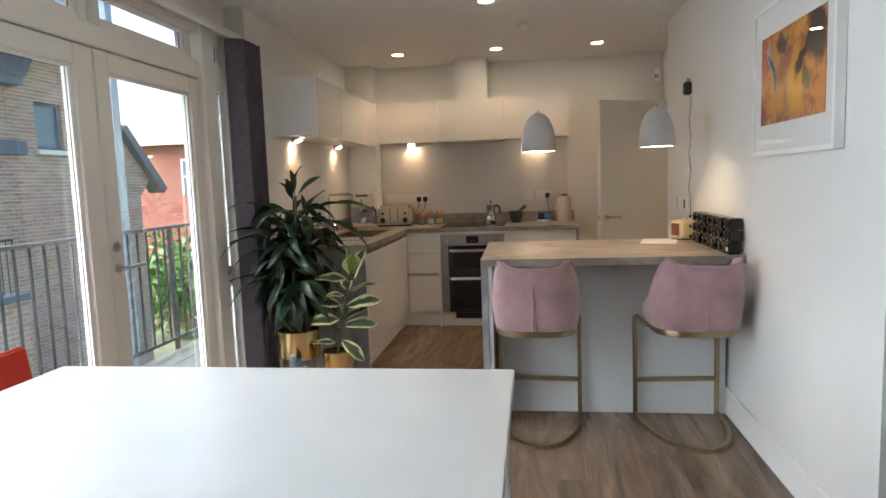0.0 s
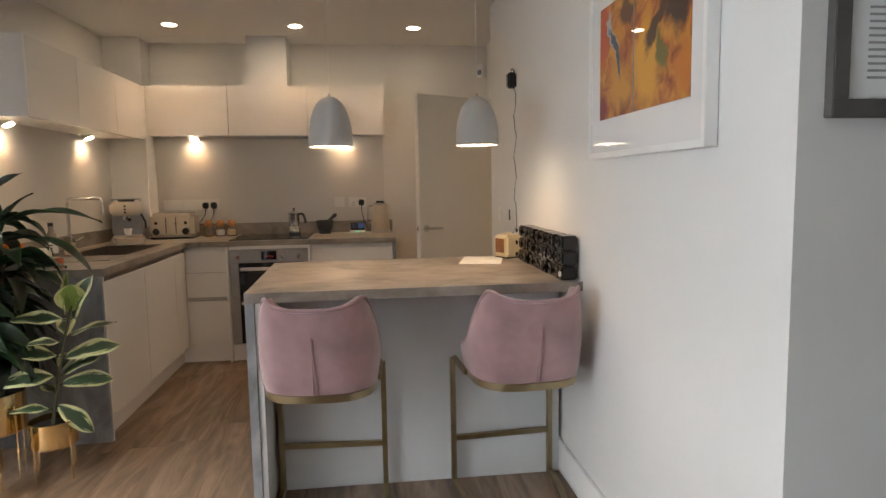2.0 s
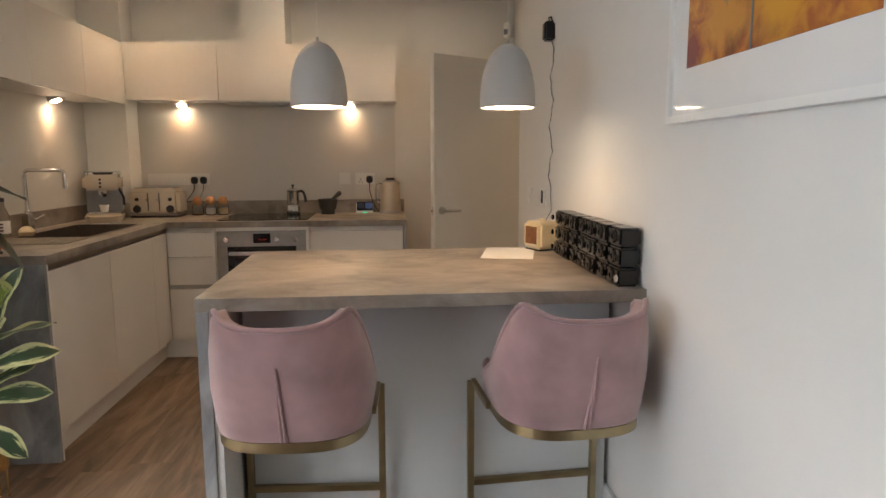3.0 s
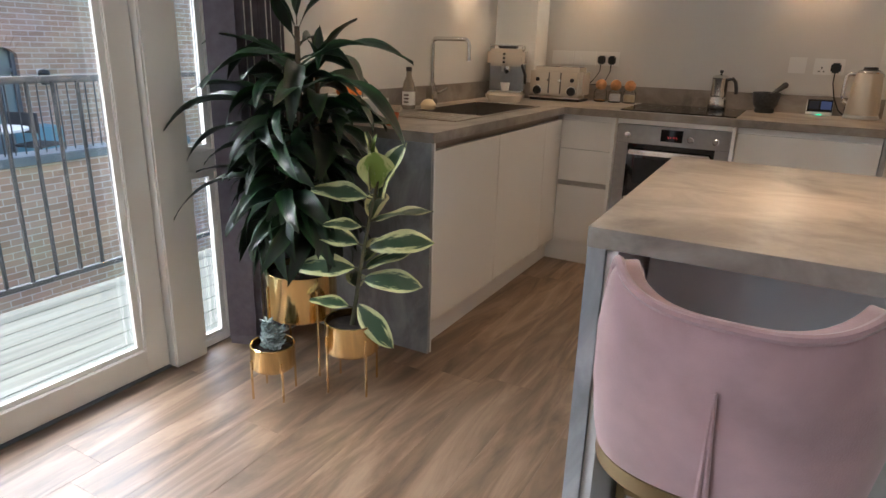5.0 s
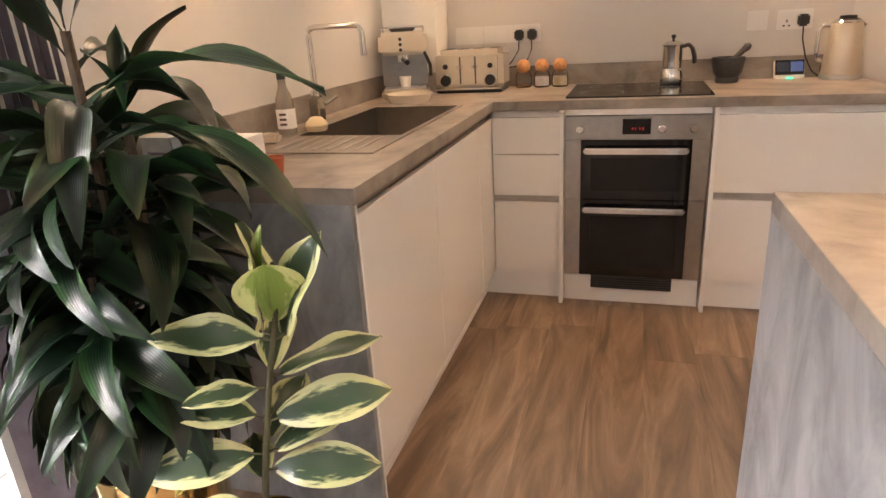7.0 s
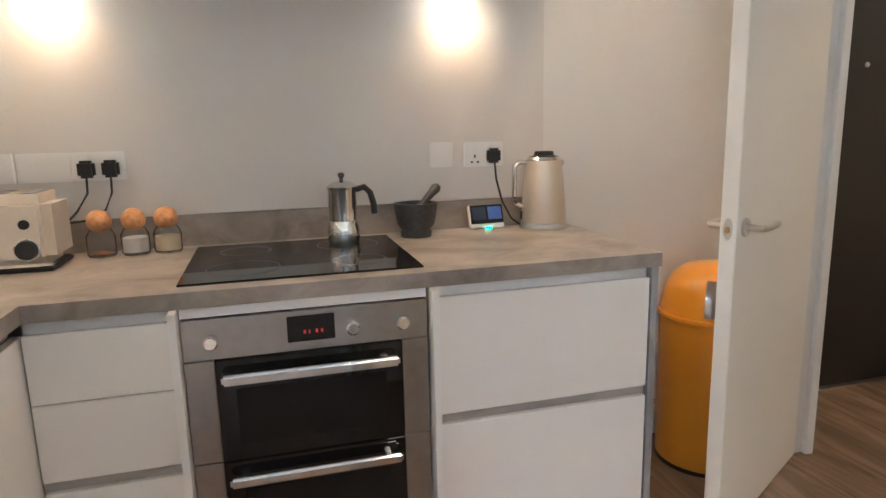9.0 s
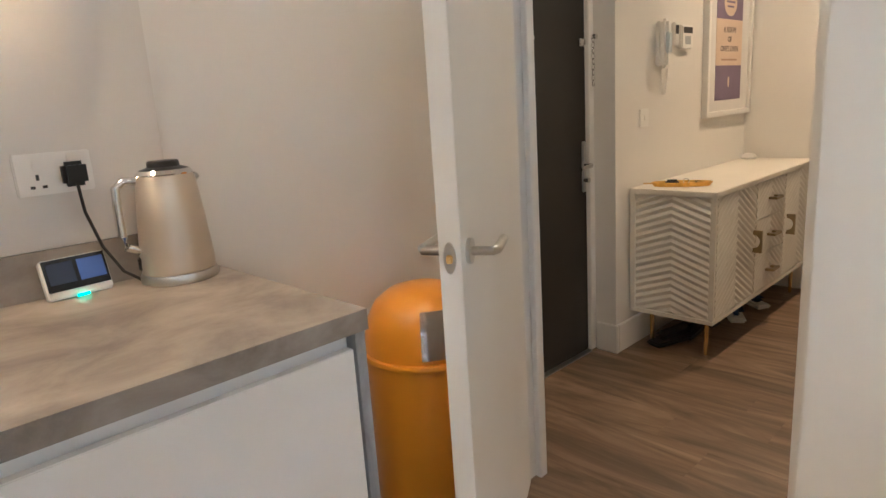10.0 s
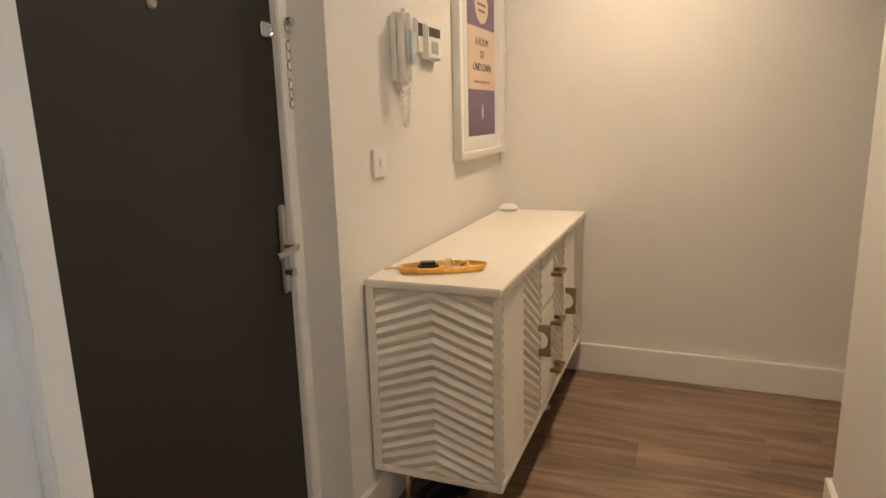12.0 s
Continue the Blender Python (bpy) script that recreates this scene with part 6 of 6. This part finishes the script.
part("display", boxes((-0.05, -0.0315, 0.015, 0.05, -0.0295, 0.045)), BLACK, th)
part("keypad", boxes((-0.03, -0.0315, -0.04, 0.03, -0.0295, 0.0)), GREYCARD, th)
th2 = thing("room_sensor", "slim white wall control with dark window", "control", (3.072, HY, 1.53))
part("case", boxes((-0.024, -0.022, -0.055, 0.024, 0, 0.055), bevel=0.005), PLASTIC_W, th2)
part("display", boxes((-0.016, -0.0235, 0.0, 0.016, -0.0215, 0.042)), BLACK, th2)
faceplate("white double light switch in the hall", (2.767, HY, 1.134), 0, 0.086, "switch")

ps = thing("framed_poster", "purple and cream lettered poster in white frame", "poster", (3.735, HY - 0.002, 1.50))
for x0, z0, x1, z1 in ((-0.315, -0.41, 0.315, -0.38), (-0.315, 0.38, 0.315, 0.41), (-0.315, -0.38, -0.285, 0.38), (0.285, -0.38, 0.315, 0.38)):
    part("frame", boxes((x0, -0.034, z0, x1, 0, z1), bevel=0.002), PLASTIC_W, ps, "white wooden frame")
part("mount", boxes((-0.285, -0.018, -0.38, 0.285, -0.004, 0.38)), MOUNT, ps)
part("print", boxes((-0.183, -0.0195, -0.32, 0.183, -0.0178, -0.127)), PLUM, ps, "purple band")
part("print", boxes((-0.183, -0.0195, -0.127, 0.183, -0.0178, 0.126)), PRINT_CREAM, ps, "cream band")
part("print", boxes((-0.183, -0.0195, 0.126, 0.183, -0.0178, 0.32)), PLUM, ps, "purple band")
part("emblem", moved(lathe([(0, 0), (0.075, 0.0006), (0, 0.0012)], 24), Matrix.Translation((0.0, -0.0196, 0.215)) @ pose(0, 0, 0, 90) @ Matrix.Diagonal((1.2, 0.95, 1, 1))), PRINT_CREAM, ps, "cream oval emblem")
part("emblem_mark", moved(lathe([(0, 0), (0.02, 0.0006), (0, 0.0012)], 12), Matrix.Translation((0.0, -0.0196, -0.22)) @ pose(0, 0, 0, 90) @ Matrix.Diagonal((0.6, 1.6, 1, 1))), PRINT_CREAM, ps)
for i, (w, z) in enumerate(((0.06, 0.215), (0.045, 0.19), (0.11, -0.10))):
    part("text_bar", boxes((-w, -0.0212, z, w, -0.0202, z + 0.010)), PLUM if i < 2 else mat("print_tan", (0.42, 0.28, 0.2), 0.7), ps)
for i, line in enumerate(("A ROOM", "OF", "ONE'S OWN")):
    cu = bpy.data.curves.new("lettering", "FONT")
    cu.body, cu.size, cu.align_x, cu.extrude = line, 0.044, "CENTER", 0.0004
    ob = new("lettering", cu)
    ob.data.materials.append(INK)
    ob.parent = ps
    ob.matrix_basis = pose(0, -0.0202, 0.055 - i * 0.052, 90, 0, 0)

# ---- outside: balcony ----
bal = structure("balcony", boxes((-3.05, -3.0, -0.30, -1.95, 9.0, -0.06)), GREY_METAL, "balcony slab with weathered grey deck boards", "balcony")
for i in range(8):
    x = -1.955 - i * 0.130
    for y0, y1 in ((-2.9, 1.6), (1.604, 5.3), (5.304, 8.9)):
        part("deck_board", boxes((x - 0.1265, y0, -0.06, x, y1, -0.032), bevel=0.002), DECK, bal)
rl = structure("balcony_railing", boxes((-3.005, -2.9, 1.02, -2.965, 8.9, 1.045), bevel=0.003), RAIL, "dark grey metal balustrade of the balcony", "railing")
part("bottom_rail", boxes((-2.998, -2.9, 0.055, -2.972, 8.9, 0.08), bevel=0.002), RAIL, rl)
barm = bpy.data.meshes.new("bar")
tb_ = tube([(0, 0, 0.08), (0, 0, 1.02)], 0.010, 8)
tb_.to_mesh(barm)
tb_.free()
barm.materials.append(RAIL)
for i in range(98):
    ob = new("bar", barm)
    ob.parent = rl
    ob.matrix_basis = pose(-2.985, -2.85 + i * 0.12, 0)
for y in (-2.88, 1.1, 5.04, 8.85):
    part("rail_post", boxes((-3.0, y - 0.02, -0.06, -2.97, y + 0.02, 1.03), bevel=0.002), RAIL, rl)
solid("steel_column", boxes((-3.13, 4.49, -3.4, -3.02, 4.57, 5.2), bevel=0.004), mat("column_paint", (0.20, 0.27, 0.32), 0.4, var=0.08, scale=6), "blue-grey painted steel column beyond the railing", "column")
solid("balcony_canopy", boxes((-2.85, -3.0, 2.72, -1.97, 4.6, 2.95), bevel=0.01), GREY_METAL, "blue-grey balcony above with dark soffit", "canopy")

# ---- outside: neighbours ----
structure("ground", boxes((-300, -300, -3.5, 300, 300, -3.4)), GRASS, "grass and paving far below the balcony")
nb = thing("brick_house", "buff brick house with slate roof and arched door", "house", (-9.6, 8.0, -3.4))
def nbm(*b, bevel=0.0):
    return moved(boxes(*b, bevel=bevel), Matrix.Translation((9.6, -8.0, 3.4)))
# facade pieces round the openings: window at y 11.4 to 12.2, arched door at y 6.8 to 7.3
part("wall", nbm((-16.0, -12.0, -3.4, -9.6, 6.80, 4.2), (-16.0, 7.34, -3.4, -9.6, 11.44, 4.2), (-16.0, 6.80, 1.06, -9.6, 7.34, 4.2), (-16.0, 6.80, -3.4, -9.6, 7.34, -0.60), (-16.0, 12.17, -3.4, -9.6, 14.10, 4.2), (-16.0, 11.44, 3.21, -9.6, 12.17, 4.2), (-16.0, 11.44, -3.4, -9.6, 12.17, 2.26), (-16.0, 14.10, -3.4, -9.6, 14.65, 2.2)), BRICK_BUFF, nb)
win = part("window", nbm((-9.74, 11.44, 2.26, -9.70, 12.17, 3.21)), PANE_BLUE, nb)
part("sill", nbm((-9.70, 11.38, 2.17, -9.52, 12.23, 2.262), bevel=0.01), UPVC, win)
for b in ((-9.70, 11.44, 2.27, -9.66, 11.50, 3.21), (-9.70, 12.11, 2.27, -9.66, 12.17, 3.21), (-9.70, 11.50, 3.15, -9.66, 12.11, 3.21), (-9.70, 11.50, 2.27, -9.66, 12.11, 2.33)):
    part("frame", nbm(b), GREY_METAL, win)
dw = part("arched_door", nbm((-9.78, 6.80, -0.60, -9.74, 7.34, 1.06)), PANE_BLUE, nb)
for y in (6.80, 7.10, 7.29):
    part("frame", nbm((-9.74, y, -0.60, -9.68, y + 0.05, 1.03)), GREY_METAL, dw)
part("transom", nbm((-9.74, 6.85, 0.72, -9.69, 7.29, 0.77)), GREY_METAL, dw)
for i in range(10):
    a = radians(-41 + 82 * (i + 0.5) / 10)
    bm = boxes((-0.10, -0.031, -0.10, 0.012, 0.031, 0.10), bevel=0.004)
    part("arch_brick", moved(bm, Matrix.Translation((0.0, -0.93 + 0.51 * math.sin(a), 4.05 + 0.51 * math.cos(a))) @ pose(0, 0, 0, -math.degrees(a), 0, 0)), BRICK_BUFF, nb)
part("bargeboard", moved(boxes((-0.3, -1.05, -0.1, 0.14, 1.05, 0.1)), Matrix.Translation((0.05, 6.72, 5.54)) @ pose(0, 0, 0, -45, 0, 0)), GREY_METAL, nb)
part("verge_wall", moved(boxes((-6.3, -0.75, -1.4, -0.004, 0.75, 0.0)), Matrix.Translation((0.0, 6.55, 5.60)) @ pose(0, 0, 0, -45, 0, 0)), BRICK_BUFF, nb)
part("fascia", nbm((-9.60, 4.0, 3.40, -9.25, 10.85, 3.62), bevel=0.01), GREY_METAL, nb)
part("band", nbm((-9.602, 7.9, 2.14, -9.50, 11.08, 2.40), bevel=0.01), GREY_METAL, nb)
lr = bmesh.new()
q = [lr.verts.new(p) for p in ((0.40, -4.0, 7.02), (0.40, 2.85, 7.02), (0.02, 3.65, 7.62), (0.02, -4.0, 7.62), (0.40, 2.85, 6.96), (0.40, -4.0, 6.96), (0.02, 3.55, 7.5), (0.02, -4.0, 7.5))]
for f_ in ((0, 1, 2, 3), (1, 0, 5, 4), (2, 1, 4, 6), (5, 7, 6, 4)):
    lr.faces.new([q[k] for k in f_])
part("lower_roof", lr, SLATE, nb)
lan = thing("wall_lantern", "white and dark outdoor wall lantern on brick", "lantern", (-9.6, 7.62, 0.62))
part("backplate", boxes((0, -0.06, -0.08, 0.02, 0.06, 0.14), bevel=0.006), PLASTIC_W, lan)
part("lamp_body", moved(lathe([(0, 0), (0.05, 0), (0.08, 0.16), (0.06, 0.2), (0, 0.22)], 16), pose(0.09, 0, -0.08)), BLACK, lan)
part("eaves", nbm((-9.62, -12.0, 4.12, -9.05, 14.35, 4.28), bevel=0.01), GREY_METAL, nb)
rf = bmesh.new()
q = [rf.verts.new(p) for p in ((0.65, -20.0, 7.62), (0.65, 6.5, 7.62), (-3.2, 6.5, 10.8), (-3.2, -20.0, 10.8), (-7.0, 6.5, 7.62), (-7.0, -20, 7.62))]
for f in ((0, 1, 2, 3), (3, 2, 4, 5), (1, 4, 2), (0, 3, 5)):
    rf.faces.new([q[k] for k in f])
part("roof", rf, SLATE, nb)
part("bargeboard", moved(boxes((-2.6, -0.05, -0.12, 2.6, 0.05, 0.12)), Matrix.Translation((-1.28, 6.52, 9.2)) @ pose(0, 0, 0, 0, 39.6, 0)), GREY_METAL, nb)

tw = thing("terrace_wall", "brick terrace wall with dark coping and railing", "wall", (-7.2, 8.0, -3.4))
part("wall", moved(boxes((-7.35, -6.0, -3.4, -7.1, 8.05, -0.13)), Matrix.Translation((7.2, -8, 3.4))), BRICK_BUFF, tw)
part("coping", moved(boxes((-7.42, -6.0, -0.13, -7.05, 8.05, -0.03), bevel=0.01), Matrix.Translation((7.2, -8, 3.4))), GREY_METAL, tw)
part("terrace_floor", moved(boxes((-9.6, -6.0, -0.75, -7.35, 8.05, -0.60)), Matrix.Translation((7.2, -8, 3.4))), mat("pale_paving", (0.45, 0.44, 0.42), 0.8, var=0.15, scale=1), tw)
part("top_rail", moved(boxes((-7.24, -6.0, 0.72, -7.20, 8.0, 0.75)), Matrix.Translation((7.2, -8, 3.4))), RAIL, tw)
for i in range(100):
    ob = new("baluster", bpy.data.meshes["baluster"]) if "baluster" in bpy.data.meshes else None
    if ob is None:
        me = bpy.data.meshes.new("baluster")
        t_ = tube([(0, 0, 0), (0, 0, 0.76)], 0.008, 5)
        t_.to_mesh(me)
        t_.free()
        me.materials.append(RAIL)
        ob = new("baluster", me)
    ob.parent = tw
    ob.matrix_basis = pose(-0.02, -10.9 + i * 0.11, 3.37)
for i, (x, y, rz) in enumerate(((-8.3, 5.6, 20), (-8.6, 6.9, 200))):
    gc = thing("garden_chair", "dark metal garden chair on the terrace", "chair", (x, y, -0.60), rz, "terrace chairs")
    part("seat", boxes((-0.22, -0.22, 0.43, 0.22, 0.22, 0.46), bevel=0.01), RAIL, gc)
    part("backrest", boxes((-0.22, 0.19, 0.62, 0.22, 0.215, 0.88), bevel=0.01), RAIL, gc)
    for sx in (-1, 1):
        part("leg", tube([(sx * 0.2, -0.2, 0.44), (sx * 0.22, -0.22, 0)], 0.012, 6), RAIL, gc)
        part("leg", tube([(sx * 0.2, 0.2, 0.88), (sx * 0.2, 0.2, 0.44), (sx * 0.22, 0.24, 0)], 0.012, 6), RAIL, gc)
gt = thing("garden_table", "pale round garden table on the terrace", "table", (-8.4, 6.25, -0.60))
part("tabletop", moved(lathe([(0, 0), (0.4, 0), (0.4, 0.03), (0, 0.03)], 32), pose(0, 0, 0.70)), PAPER, gt)
part("stem", tube([(0, 0, 0), (0, 0, 0.70)], 0.03, 10), RAIL, gt)
part("foot", lathe([(0, 0), (0.25, 0), (0.25, 0.02), (0, 0.03)], 24), RAIL, gt)
gb = thing("garden_planter", "pale blue square garden planter by the door", "planter", (-9.1, 7.2, -0.60))
part("box", boxes((-0.22, -0.22, 0, 0.22, 0.22, 0.62), bevel=0.02), mat("blue_planter", (0.16, 0.36, 0.45), 0.5), gb)

rb = thing("red_brick_house", "red brick house with grey slate roof", "house", (-17.0, 27.0, -3.4))
part("wall", boxes((-7.0, -2.0, 0.0, 11.5, 8.0, 6.85)), BRICK_RED, rb)
rf = bmesh.new()
q = [rf.verts.new(p) for p in ((-7.3, -2.4, 6.8), (11.8, -2.4, 6.8), (11.8, 3.0, 10.3), (-7.3, 3.0, 10.3), (11.8, 8.4, 6.8), (-7.3, 8.4, 6.8))]
for f in ((0, 1, 2, 3), (3, 2, 4, 5), (1, 4, 2), (0, 3, 5)):
    rf.faces.new([q[k] for k in f])
part("roof", rf, SLATE, rb)
part("gutter", boxes((-7.3, -2.5, 6.68, 11.8, -2.3, 6.83), bevel=0.02), UPVC, rb)
for x, z in ((8.2, 4.6), (10.2, 4.6), (8.2, 1.4), (10.2, 1.4), (3.0, 4.6)):
    w_ = part("window", boxes((x - 0.45, -2.02, z, x + 0.45, -1.98, z + 1.5)), PANE_BLUE, rb)
    for b in ((x - 0.5, -2.06, z, x - 0.42, -2.0, z + 1.5), (x + 0.42, -2.06, z, x + 0.5, -2.0, z + 1.5), (x - 0.42, -2.06, z + 0.72, x + 0.42, -2.0, z + 0.8), (x - 0.42, -2.06, z + 1.42, x + 0.42, -2.0, z + 1.5)):
        part("frame", boxes(b), UPVC, w_)

fn = solid("garden_fence", boxes((-13.5, 20.0, -3.4, -7.5, 20.08, -1.2)), mat("fence_wood", (0.16, 0.09, 0.06), 0.8, var=0.25, scale=5), "brown timber garden fence below the balcony", "fence")
hb = bmesh.new()
hr = random.Random(3)
for i in range(2600):
    a, b = hr.random(), hr.random()
    cx, cy, cz = -12.6 + 5.2 * hr.random(), 18.2 + 1.4 * hr.random(), -3.3 + (2.6 + 0.9 * math.sin(a * 7)) * hr.random() ** 0.6
    s = 0.09 + 0.1 * hr.random()
    m = pose(cx, cy, cz, hr.uniform(0, 360), hr.uniform(0, 360), hr.uniform(0, 360))
    vs = [hb.verts.new(m @ Vector(p)) for p in ((-s, 0, 0), (0, -s * 0.45, 0), (s, 0, 0.02), (0, s * 0.45, 0))]
    hb.faces.new(vs)
hg = link("hedge", hb, HEDGE)
tagged(hg, "leafy bright green garden hedge", "hedge", kind="stuff")

# ---- floor planks ----
PW, PL = 0.19, 1.26


def planks(x0, x1, y0, y1, seed):
    """Staggered boards along y, cut to the room."""
    i = math.floor(x0 / PW)
    while i * PW < x1:
        a, b = max(x0, i * PW), min(x1, (i + 1) * PW)
        off = random.Random(i * 13 + 5).random() * PL
        j = math.floor((y0 - off) / PL)
        while off + j * PL < y1:
            c, d = max(y0, off + j * PL), min(y1, off + (j + 1) * PL)
            if b - a > 0.004 and d - c > 0.01:
                bm = bmesh.new()
                box(bm, a + 0.0002, c + 0.0002, -0.0135, b - 0.0002, d - 0.0002, 0.0)
                bmesh.ops.bevel(bm, geom=[e for e in bm.edges if min(v.co.z for v in e.verts) > -0.001], offset=0.0006, segments=1, affect="EDGES")
                me = bpy.data.meshes.new("plank")
                bm.to_mesh(me)
                bm.free()
                me.materials.append(FLOOR)
                ob = new("plank", me)
                ob.parent = floor
            j += 1
        i += 1


planks(XW - 0.01, 1.36, -2.6, YB, 1)
planks(1.36, 4.3, 4.99, 6.64, 2)
planks(3.08, 4.1, 3.5, 4.99, 4)
planks(1.36, 4.3, -2.6, YC, 3)
